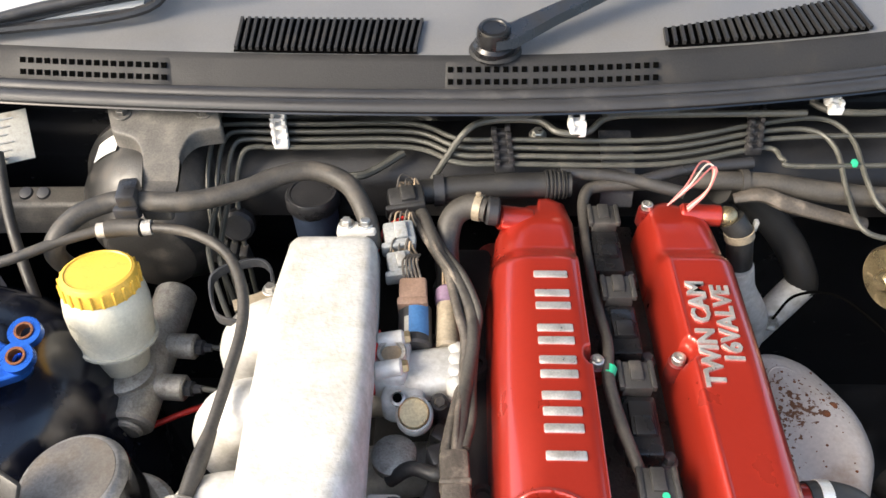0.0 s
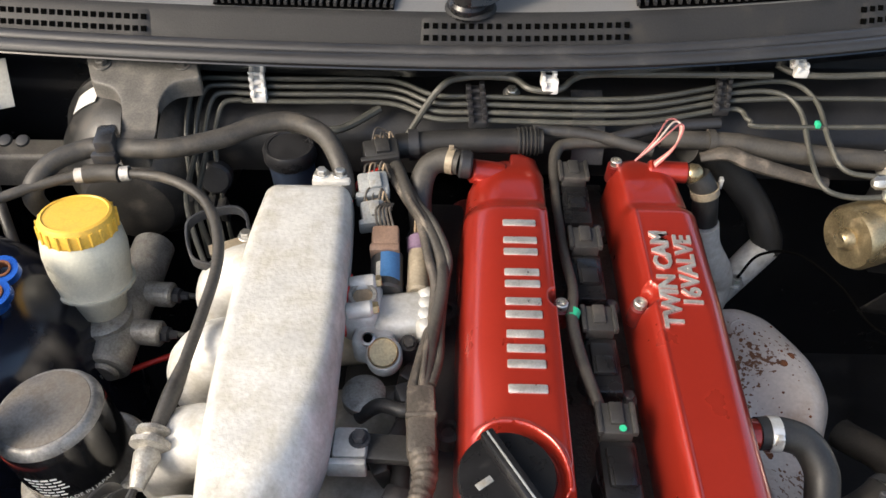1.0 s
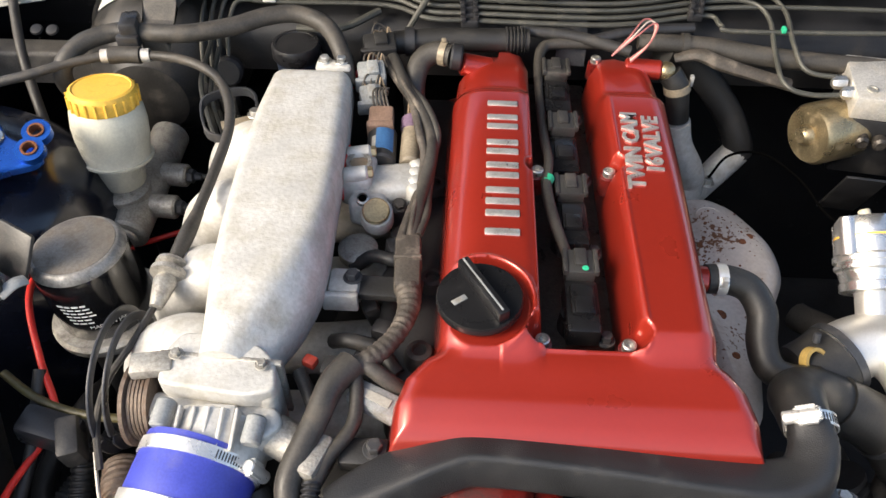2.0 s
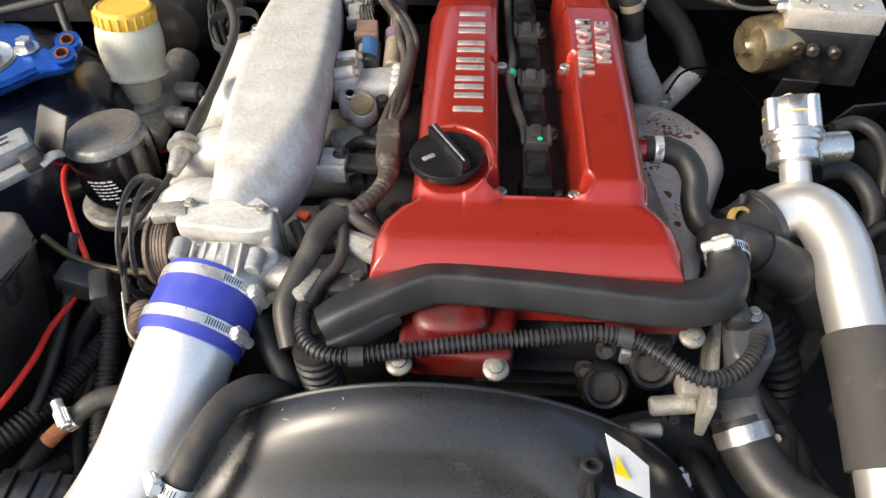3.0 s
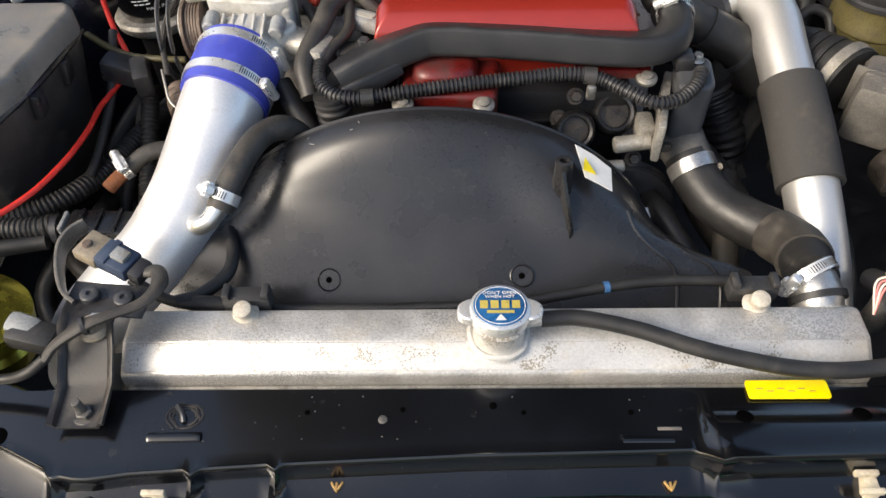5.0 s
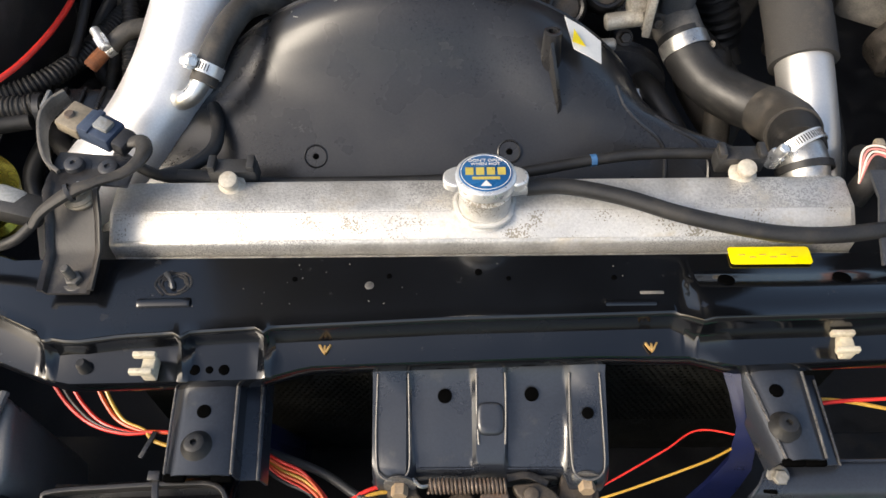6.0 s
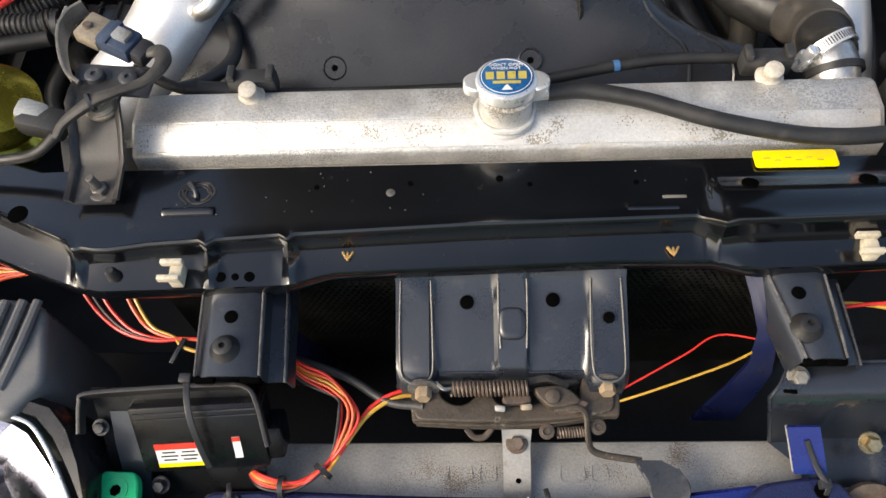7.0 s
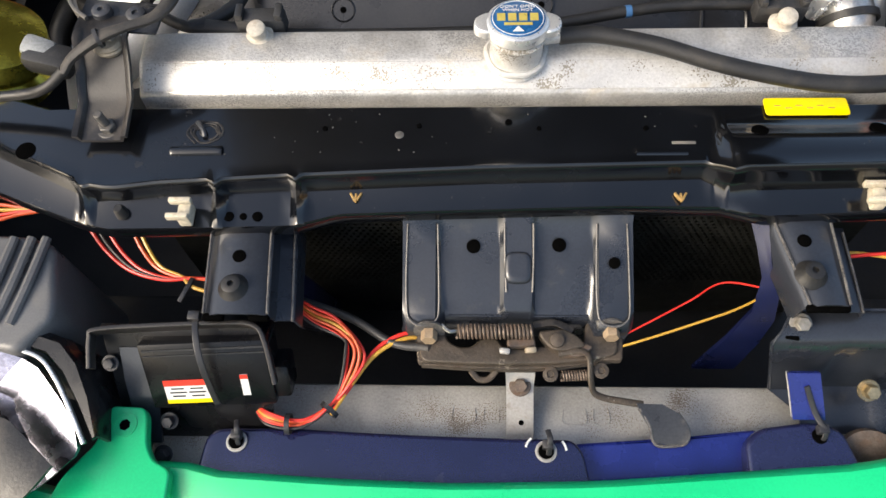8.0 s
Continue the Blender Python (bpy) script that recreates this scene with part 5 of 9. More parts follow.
for x, y in ((-0.344, -0.072), (-0.334, -0.088)):
    part("linkage_bolt", cyl(B(), (x, y, 0.772), (x + 0.022, y - 0.002, 0.774), 0.0075, bev=0.002, seg=12), CAST_DIRTY, th)
part("stop_screw", cyl(B(), (-0.318, -0.165, 0.745), (-0.302, -0.170, 0.742), 0.004, seg=8), GOLD, th)

cg = thing("cable_guide", (-0.325, 0.18, 0.78), "folded zinc plated cable guide beside the plenum", "bracket")
part("loop", loft(B(), [(-0.301, 0.187, 0.796), (-0.305, 0.200, 0.800), (-0.317, 0.207, 0.802), (-0.340, 0.200, 0.803), (-0.352, 0.190, 0.802), (-0.354, 0.180, 0.799), (-0.349, 0.163, 0.795), (-0.342, 0.152, 0.790), (-0.328, 0.150, 0.786)], [0.0025] * 9, [0.010] * 9, [0.0008] * 9, 5), SATIN_STEEL, cg)
part("foot", loft(B(), [(-0.333, 0.166, 0.790), (-0.318, 0.172, 0.790), (-0.303, 0.180, 0.790), (-0.292, 0.188, 0.788)], [0.012] * 4, [0.003] * 4, [0.001] * 4, 4), CLIP_TAN, cg, "tan plated foot")
part("screw", hexhead(B(), (-0.303, 0.183, 0.792), (0, 0, 1), 0.005, 0.006), STEEL, cg)
PIPE = [(-0.273, -0.16, 0.754), (-0.279, -0.19, 0.749), (-0.287, -0.225, 0.738), (-0.297, -0.262, 0.718), (-0.313, -0.303, 0.692), (-0.34, -0.341, 0.664), (-0.377, -0.37, 0.638), (-0.412, -0.386, 0.6), (-0.437, -0.392, 0.54)]
ip = thing("intake_pipe", (-0.31, -0.3, 0.56), "brushed aluminium intake pipe curving down from the throttle", "pipe")
part("pipe", tube(B(), PIPE[1:], 0.0395, 40, 8), POLISHED, ip)
part("nipple", tube(B(), [(-0.296, -0.338, 0.703), (-0.289, -0.350, 0.712), (-0.278, -0.350, 0.719), (-0.269, -0.342, 0.728), (-0.262, -0.332, 0.736)], 0.0085, 14), ALU, ip, "welded aluminium nipple")
cpl = thing("silicone_coupler", (-0.273, -0.2, 0.71), "blue silicone hose coupler held by two steel clamps", "hose coupler")
part("sleeve", tube(B(), [PIPE[0], PIPE[1], (-0.2850, -0.2150, 0.7415)], 0.0428, 40, 8), SILICONE, cpl)


def clamp(parent, p, a, r, up, wide=0.0095, span=1.3, side=1):
    """A worm-drive band with its slotted strip and screw box on the side of up."""
    a, u = V(a).normalized(), V(up)
    u = (u - a * u.dot(a)).normalized()
    w = a.cross(u)
    c = part("clamp", ring(B(), p, a, r, wide, 0.0012, 40), CLAMP, parent, "steel worm-drive hose clamp")
    bm = B()
    step = 0.0022 / r
    for k in range(int(span / step)):
        t = side * (0.28 + step * k)
        d = u * math.cos(t) + w * math.sin(t)
        q = V(p) + d * (r + 0.0012)
        m = Matrix((w * math.cos(t) - u * math.sin(t), a, d)).transposed().to_4x4()
        m.translation = q
        bmesh.ops.create_cube(bm, size=1, matrix=m @ Matrix.Diagonal((0.0009, wide * 0.62, 0.0005, 1)))
    part("slotted_strip", bm, GRIMY, c)
    bm = B()
    d = u * math.cos(0.05) + w * math.sin(0.05)
    q = V(p) + d * (r + 0.004)
    m = Matrix((w, a, d)).transposed().to_4x4()
    m.translation = q
    made = bmesh.ops.create_cube(bm, size=1, matrix=m @ Matrix.Diagonal((0.016, wide * 1.35, 0.007, 1)))["verts"]
    bmesh.ops.bevel(bm, geom=list({e for v in made for e in v.link_edges}), offset=0.0016, segments=2, affect="EDGES")
    cyl(bm, q - w * 0.016, q + w * 0.010, 0.0048, bev=0.001, seg=12)
    part("screw", bm, CLAMP, c, "worm screw housing")


clamp(cpl, (-0.2750, -0.1690, 0.7525), (-0.17, -1, -0.17), 0.0431, (0.95, 0, 0.28), span=0.55)
clamp(cpl, (-0.2822, -0.2030, 0.7455), (-0.2, -1, -0.26), 0.0431, (0.95, 0, 0.28), span=0.55)
ah = thing("breather_hose", (-0.24, -0.29, 0.72), "dusty black rubber hose from the intake pipe", "hose")
part("hose", tube(B(), [(-0.268, -0.345, 0.727), (-0.258, -0.322, 0.741), (-0.248, -0.295, 0.748), (-0.237, -0.270, 0.748), (-0.222, -0.254, 0.742), (-0.211, -0.245, 0.726), (-0.204, -0.238, 0.70)], 0.0118, 18), RUBBER_DUSTY, ah)
clamp(ah, (-0.2635, -0.335, 0.734), (0.4, 0.8, 0.55), 0.0128, (-0.7, 0.1, 0.8), 0.010)

# engine front: breather duct, lower cover, thermostat ---------------------------
bd = thing("breather_duct", (0, -0.19, 0.75), "black grained plastic duct across the engine front", "duct")
part("duct", loft(B(), [(-0.174, -0.202, 0.757), (-0.155, -0.193, 0.763), (-0.128, -0.181, 0.769), (-0.100, -0.170, 0.775), (-0.075, -0.165, 0.777), (0.0, -0.169, 0.775), (0.075, -0.176, 0.772), (0.120, -0.178, 0.771), (0.146, -0.170, 0.773), (0.157, -0.150, 0.776), (0.158, -0.132, 0.779)], [0.032, 0.035, 0.036, 0.036, 0.036, 0.036, 0.036, 0.036, 0.036, 0.034, 0.031], [0.028, 0.029, 0.029, 0.029, 0.029, 0.029, 0.029, 0.029, 0.030, 0.030, 0.031], [0.012, 0.009, 0.006, 0.005, 0.005, 0.005, 0.005, 0.007, 0.012, 0.015, 0.0155], 6, 0.35), GRAINED, bd, angle=60)
part("end_flute", loft(B(), [(-0.166, -0.221, 0.753), (-0.142, -0.211, 0.758), (-0.112, -0.194, 0.764)], [0.010, 0.011, 0.006], [0.018, 0.019, 0.014], [0.004, 0.004, 0.003], 5, 0.35), GRAINED, bd, angle=60)
clamp(bd, (0.160, -0.130, 0.777), (0, 1, 0.15), 0.0172, (-0.5, 0, 0.85), 0.010)
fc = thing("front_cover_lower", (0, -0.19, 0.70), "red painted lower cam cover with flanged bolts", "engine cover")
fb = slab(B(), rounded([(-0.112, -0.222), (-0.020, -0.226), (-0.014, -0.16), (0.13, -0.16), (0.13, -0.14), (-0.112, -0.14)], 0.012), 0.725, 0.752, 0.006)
part("flange", fb, RED_DARK, fc)
part("cam_bulge", slab(B(), rounded([(-0.104, -0.206), (-0.036, -0.206), (-0.036, -0.15), (-0.104, -0.15)], 0.026, 8), 0.73, 0.763, 0.012), RED_DARK, fc)
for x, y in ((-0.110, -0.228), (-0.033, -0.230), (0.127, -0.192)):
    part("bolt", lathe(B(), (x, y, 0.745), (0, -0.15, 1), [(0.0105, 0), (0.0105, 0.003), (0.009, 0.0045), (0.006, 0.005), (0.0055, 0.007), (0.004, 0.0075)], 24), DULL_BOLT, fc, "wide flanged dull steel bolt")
part("end_plate", box(B(), (0.095, -0.172, 0.748), (0.075, 0.035, 0.012), 0.004), RED_DARK, fc)
hd = thing("cylinder_head_front", (0.06, -0.19, 0.62), "oily dark cylinder head front with two open bores", "engine")
hb = box(B(), (0.0, -0.160, 0.66), (0.24, 0.05, 0.13), 0.008)
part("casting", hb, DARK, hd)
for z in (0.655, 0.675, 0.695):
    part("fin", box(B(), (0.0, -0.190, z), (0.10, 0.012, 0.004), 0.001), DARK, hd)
for x, y, z in ((0.045, -0.196, 0.70), (0.06, -0.192, 0.725), (0.125, -0.214, 0.66)):
    part("bolt", hexhead(B(), (x, y, z), (0, -0.8, 0.6), 0.006, 0.010), GRIMY, hd)
for x, y, z, r in ((0.061, -0.212, 0.697, 0.0170), (0.103, -0.192, 0.703, 0.0185)):
    part("bore_ring", lathe(B(), (x, y, z), (0, -0.75, 0.66), [(r * 1.3, -0.04), (r * 1.25, -0.002), (r * 1.15, 0.002), (r, 0.0045), (r * 0.85, 0.0035), (r * 0.82, -0.004), (0.0001, -0.004)], 28), GLOSS_BLACK, hd, "oily black bore")
    part("bore_disc", lathe(B(), V((x, y, z)) - V((0, -0.75, 0.66)) * 0.0038, (0, -0.75, 0.66), [(r * 0.8, 0), (r * 0.78, 0.0008)], 24), GRIMY, hd, "oily rust brown core plug")
ts = cyl(B(), (0.100, -0.222, 0.686), (0.138, -0.220, 0.690), 0.0085, bev=0.002)
cyl(ts, (0.085, -0.235, 0.668), (0.112, -0.234, 0.668), 0.0065, bev=0.002)
box(ts, (0.132, -0.206, 0.694), (0.018, 0.030, 0.024), 0.005)
part("water_stub", ts, CAST_DIRTY, hd)
cs = thing("cam_sensor", (0.18, -0.195, 0.72), "grey plastic cam angle sensor with a plug", "sensor")
sb = slab(B(), rounded([(0.154, -0.218), (0.190, -0.214), (0.195, -0.164), (0.158, -0.164)], 0.012), 0.690, 0.752, 0.005)
part("housing", sb, SENSOR_GREY, cs)
part("plug", box(B(), (0.163, -0.178, 0.757), (0.018, 0.022, 0.016), 0.003), PLASTIC, cs)
part("screw", hexhead(B(), (0.178, -0.174, 0.754), (0, 0, 1), 0.005, 0.007), STEEL, cs)
part("mount", box(B(), (0.1455, -0.208, 0.712), (0.008, 0.088, 0.045), 0.002, (0, 0, -14)), CAST_DIRTY, cs)
part("bolt", hexhead(B(), (0.146, -0.238, 0.700), (0, -1, 0.3), 0.005, 0.008), GRIMY, cs)
wn_ = thing("water_neck", (0.17, -0.22, 0.62), "grimy cast water outlet neck", "coolant outlet")
part("neck", tube(B(), [(0.166, -0.182, 0.662), (0.172, -0.196, 0.672), (0.178, -0.216, 0.669), (0.186, -0.236, 0.661)], [0.026, 0.026, 0.024, 0.0225], 20), DUSTY_STEEL, wn_)

uh = thing("radiator_hose", (0.22, -0.33, 0.62), "dusty black upper radiator hose with an elbow", "hose")
HOSE = [(0.179, -0.220, 0.668), (0.187, -0.244, 0.657), (0.203, -0.271, 0.650), (0.226, -0.296, 0.651), (0.246, -0.318, 0.657), (0.254, -0.345, 0.669), (0.249, -0.375, 0.685), (0.240, -0.405, 0.697), (0.235, -0.428, 0.700)]
part("hose", tube(B(), HOSE[:6], 0.0235, 24), RUBBER, uh)
part("elbow", tube(B(), [HOSE[4], HOSE[5], (0.250, -0.370, 0.682)], 0.0252, 24), RUBBER_DUSTY, uh, "brown-stained elbow joint")
part("lower_hose", tube(B(), [(0.251, -0.364, 0.679), HOSE[6], (0.2425, -0.400, 0.6945)], 0.0225, 24), RUBBER, uh)
clamp(uh, (0.2420, -0.3985, 0.6945), (0.42, -0.86, -0.20), 0.0232, (-0.86, -0.46, 0.15), 0.010, 1.9, -1)
part("band", ring(B(), (0.1830, -0.2325, 0.6625), (0.3, -0.88, -0.38), 0.0238, 0.014, 0.001, 32), STEEL, uh, "steel hose band")
part("band_screw", cyl(B(), (0.206, -0.240, 0.672), (0.213, -0.233, 0.664), 0.004, seg=8), GRIMY, uh)
ro = thing("outlet_stub", (0.241, -0.42, 0.69), "welded aluminium radiator inlet stub with a black seal", "radiator part")
part("stub", tube(B(), [(0.2415, -0.402, 0.695), (0.2430, -0.416, 0.6925), (0.2435, -0.428, 0.680)], [0.0205, 0.0206, 0.0210], 24), STEEL, ro)
part("seal", ring(B(), (0.2435, -0.4185, 0.6912), (0.1, -0.92, -0.38), 0.0212, 0.006, 0.0022, 32), RUBBER, ro, "black rubber seal")
part("weld", ring(B(), (0.2440, -0.4270, 0.6825), (0.05, -0.85, -0.5), 0.0212, 0.008, 0.0012, 32), ALU_TANK, ro)
fan = thing("fan_pulley", (0.05, -0.25, 0.50), "dark drive belt pulley low behind the fan shroud", "pulley")
part("pulley", lathe(B(), (0.12, -0.205, 0.585), (0, -1, 0.1), [(0.06, 0), (0.062, 0.004), (0.056, 0.008), (0.062, 0.012), (0.06, 0.02), (0.02, 0.024)], 40), SATIN_STEEL, fan)
part("bolt", hexhead(B(), (0.140, -0.25, 0.61), (0, -0.5, 1), 0.008, 0.010), STEEL, fan)

# fan shroud --------------------------------------------------------------------
sh = thing("fan_shroud", (-0.07, -0.33, 0.52), "glossy black moulded plastic fan shroud, scuffed and dusty", "fan shroud")
CXS, CZS, RS = -0.085, 0.5235, 0.2435
rows_ = []
NA = 45
MID = [(-0.258, -0.004, 0), (-0.258, 0.0, 0), (-0.264, 0.0035, 0), (-0.279, 0.002, 0.04), (-0.292, -0.007, 0.15), (-0.304, -0.024, 0.34), (-0.314, -0.042, 0.55), (-0.324, -0.056, 0.75), (-0.338, -0.068, 0.9), (-0.358, -0.082, 1.0), (-0.385, -0.102, 1.0), (-0.420, -0.130, 1.0)]
FLANK = [(-0.258, -0.004, 0), (-0.258, 0.0, 0), (-0.264, 0.0035, 0), (-0.285, 0.0035, 0.03), (-0.303, -0.003, 0.12), (-0.320, -0.019, 0.30), (-0.337, -0.042, 0.52), (-0.350, -0.064, 0.74), (-0.360, -0.083, 0.93), (-0.372, -0.098, 1.0), (-0.395, -0.118, 1.0), (-0.420, -0.138, 1.0)]


def ramp01(x, a, b):
    t = max(0.0, min(1.0, (x - a) / (b - a)))
    return t * t * (3 - 2 * t)


for i in range(NA):
    a = radians(-62 + 126 * i / (NA - 1))
    sx, cz = math.sin(a), math.cos(a)
    prof = []
    side = ramp01(math.degrees(a), 12, 34)
    for (y0, d0, f0), (y1, d1, f1) in zip(MID, FLANK):
        y, dr, flat_ = y0 + (y1 - y0) * side, d0 + (d1 - d0) * side, f0 + (f1 - f0) * side
        r = RS + dr
        xr, zr = CXS + r * sx, CZS + r * cz
        xf = -0.080 + 0.30 * (a / radians(62)) * (1.0 if a < 0 else 0.98)
        zf = CZS + RS + dr + 0.018 - 0.010 - (0.02 * abs(a / radians(62)) ** 3)
        prof.append(V((xr * (1 - flat_) + xf * flat_, y, zr * (1 - flat_) + (zf - 0.012) * flat_)))
    rows_.append(prof)
part("shell", sheet(B(), rows_, -0.003), SHROUD, sh, angle=60)
for i, k in ((38, 5), (41, 6)):
    part("flank_rib", tube(B(), [p - V((0, 0, 0.0008)) for p in rows_[i][k:11]], 0.0022, 8, 4), SHROUD, sh)
part("rim_bead", tube(B(), [(CXS + (RS + 0.002) * math.sin(radians(a)), -0.262, CZS + (RS + 0.002) * math.cos(radians(a))) for a in range(-60, 63, 6)], 0.0026, 8, 3), SHROUD, sh)
for x, y, z in ((-0.176, -0.376, 0.6660), (-0.001, -0.374, 0.6675)):
    part("screw_recess", lathe(B(), (x, y, z), (0, -0.75, 1), [(0.0112, -0.004), (0.0110, 0.0012), (0.0100, 0.0018), (0.0090, 0.0006), (0.0001, 0.0004)], 24), SHROUD, sh)
    part("screw_hole", lathe(B(), (x, y, z), (0, -0.75, 1), [(0.003, 0.0004), (0.0028, 0.0012)], 12), FLAT_BLACK, sh)
bsb = lathe(B(), (0.035, -0.318, 0.705), (0, 0.15, 1), [(0.011, 0), (0.0085, 0.03), (0.008, 0.046), (0.006, 0.047), (0.004, 0.0465), (0.004, 0.04)], 20)
part("boss", bsb, SHROUD, sh)
part("boss_web", sheet(B(), [[V((0.035, -0.322, 0.748)), V((0.035, -0.322, 0.70))], [V((0.040, -0.336, 0.725)), V((0.040, -0.336, 0.69))], [V((0.045, -0.348, 0.70)), V((0.045, -0.348, 0.68))]], 0.003), SHROUD, sh)
random.seed(14)
for i in range(4):
    a, y = random.uniform(-34, 30), random.uniform(-0.284, -0.268)
    k = max(0.0, min(1.0, (-0.285 - y) / 0.06))
    p = V((CXS + RS * math.sin(radians(a)), y, CZS + (RS + 0.0036 - 0.045 * k * k) * math.cos(radians(a)) + 0.0005))
    d = V((random.uniform(-0.006, 0.006), random.uniform(-0.004, 0.004), 0))
    part("scratch", tube(B(), [p, p + d * 0.5, p + d], 0.0004, 5, 3), GREY_LABEL, sh)
st = thing("warning_sticker", (0.063, -0.31, 0.73), "white warning sticker with a yellow triangle on the shroud", "sticker")
part("paper", sheet(B(), [[V((0.0485, -0.281, 0.7415)), V((0.0535, -0.320, 0.7385))], [V((0.065, -0.290, 0.7365)), V((0.0665, -0.323, 0.7325))], [V((0.0805, -0.2995, 0.7285)), V((0.0785, -0.325, 0.7255))]], 0.0006), PAPER, st)
part("triangle", sheet(B(), [[V((0.0555, -0.298, 0.7418)), V((0.0525, -0.313, 0.7412))], [V((0.0560, -0.2985, 0.7418)), V((0.0645, -0.3145, 0.7362))]], 0.0005), YELLOW_STICK, st)
lip = thing("shroud_strip", (-0.05, -0.42, 0.64), "flat black plastic strip behind the radiator tank", "fan shroud")
part("strip", sheet(B(), [[V((x, -0.400, 0.640)), V((x, -0.412, 0.640)), V((x, -0.43, 0.640))] for x in (-0.30, -0.1, 0.1, 0.22)], 0.003), SHROUD, lip)
bh = thing("top_hose_thin", (-0.05, -0.41, 0.67), "thin black rubber hose lying behind the radiator", "hose")
part("hose", tube(B(), [(-0.34, -0.40, 0.70), (-0.30, -0.417, 0.69), (-0.235, -0.420, 0.685), (-0.13, -0.421, 0.684), (-0.02, -0.418, 0.686), (0.07, -0.404, 0.69), (0.12, -0.398, 0.69), (0.19, -0.399, 0.69)], 0.0048, 10), RUBBER, bh)
part("hose", tube(B(), [(-0.27, -0.335, 0.69), (-0.262, -0.36, 0.688), (-0.263, -0.385, 0.687), (-0.282, -0.408, 0.688), (-0.30, -0.417, 0.69)], 0.006, 10), RUBBER, bh)
part("sheath", tube(B(), [(-0.285, -0.418, 0.69), (-0.24, -0.421, 0.687)], 0.0075, 12), RUBBER, bh)
part("blue_tape", ring(B(), (0.068, -0.4045, 0.690), (1, 0.15, 0), 0.0049, 0.005, 0.0004, 12), BLUE_LABEL, bh)

# radiator ------------------------------------------------------------------------
rad = thing("radiator", (-0.02, -0.465, 0.30), "aluminium radiator with an oxidised welded top tank", "radiator")
prof = [(-0.434, 0.640), (-0.434, 0.699), (-0.436, 0.7035), (-0.440, 0.705), (-0.4655, 0.705), (-0.4670, 0.7044), (-0.4880, 0.6925), (-0.4893, 0.6912), (-0.4900, 0.6890), (-0.4910, 0.672), (-0.491, 0.640)]
xs_ = [-0.328, -0.325, -0.20, -0.1, 0.0, 0.1, 0.2, 0.262, 0.266]
tank = skin(B(), [[V((x, (y + 0.465) * (0.985 if k in (0, 8) else 1) - 0.465, z - (0.002 if k in (0, 8) else 0))) for y, z in prof] for k, x in enumerate(xs_)])
part("top_tank", tank, ALU_TANK, rad)
part("core", box(B(), (-0.02, -0.465, 0.48), (0.57, 0.035, 0.34), 0.003), MESH, rad, "dark finned core")
# Less oxidised than the top, and lightened further for its reflection.
part("front_facet", box(B(), (-0.031, -0.4777, 0.6990), (0.586, 0.0222, 0.0012), 0.0005, (29.7, 0, 0)), ALU_BRIGHT, rad, "smoother sloping front face, brightened for the sun's glare")
part("tank_flange", box(B(), (-0.03, -0.4935, 0.672), (0.590, 0.005, 0.012), 0.002), CAST_DIRTY, rad)
for x, y in ((-0.233, -0.441), (0.184, -0.434)):
    pn = lathe(B(), (x, y, 0.705), (0, -0.25, 1), [(0.0115, 0), (0.0095, 0.0012), (0.0068, 0.0035), (0.0062, 0.0070), (0.0072, 0.0088), (0.0078, 0.0110), (0.0072, 0.0130), (0.0048, 0.0140), (0.001, 0.0142)], 22)
    part("peg", pn, PEG, rad, "stubby dirty cream peg")
neck = lathe(B(), (-0.027, -0.462, 0.700), (0, 0, 1), [(0.024, 0), (0.0215, 0.004), (0.0205, 0.010), (0.0205, 0.026), (0.022, 0.028), (0.018, 0.029)], 32)
part("filler_neck", neck, ALU_BRIGHT, rad, "welded filler neck")
part("neck_spout", cyl(B(), (-0.01, -0.458, 0.718), (0.012, -0.456, 0.719), 0.0055, seg=14), ALU_TANK, rad)
weld = B()
tube(weld, [(-0.027 + (0.0225 + 0.0008 * math.sin(7 * t)) * math.cos(t), -0.462 + (0.0225 + 0.0008 * math.sin(5 * t)) * math.sin(t), 0.7055) for t in [2 * math.pi * k / 24 for k in range(25)]], 0.0026, 8, 3)
part("weld_bead", weld, CAST, rad)
for x, y in ((-0.233, -0.426), (0.184, -0.418)):
    ck = thing("shroud_clip", (x, y, 0.68), "black plastic shroud clip behind the tank", "clip", "shroud clips on the radiator")
    bm = box(B(), (x, y, 0.705), (0.040, 0.016, 0.018), 0.003)
    box(bm, (x - 0.016, y, 0.716), (0.006, 0.014, 0.006), 0.001)
    box(bm, (x + 0.016, y, 0.716), (0.006, 0.014, 0.006), 0.001)
    part("clip_body", bm, PLASTIC_DUSTY, ck)

rc = thing("radiator_cap", (-0.027, -0.458, 0.725), "chrome radiator cap with a round blue top label", "radiator cap")
CAPX = V((0, 0.12, 1)).normalized()
CC = V((-0.027, -0.460, 0.728))
capb = lathe(B(), CC, CAPX, [(0.0215, 0), (0.0235, 0.002), (0.0240, 0.008), (0.0235, 0.0105), (0.0215, 0.012), (0.0001, 0.012)], 48)
part("disc", capb, CLAMP, rc)
for s in (-1, 1):
    e = rounded([(CC.x + s * 0.020, CC.y - 0.012), (CC.x + s * 0.033, CC.y - 0.007), (CC.x + s * 0.033, CC.y + 0.005), (CC.x + s * 0.020, CC.y + 0.012)], 0.006)
    part("ear", slab(B(), e, 0.731, 0.7385, 0.002), CLAMP, rc)
lab_z = CC + CAPX * 0.0125
lbl = part("label", lathe(B(), lab_z - CAPX * 0.0005, CAPX, [(0.0205, 0), (0.0205, 0.0006), (0.0202, 0.0008)], 48), CAP_BLUE, rc, "round blue label")
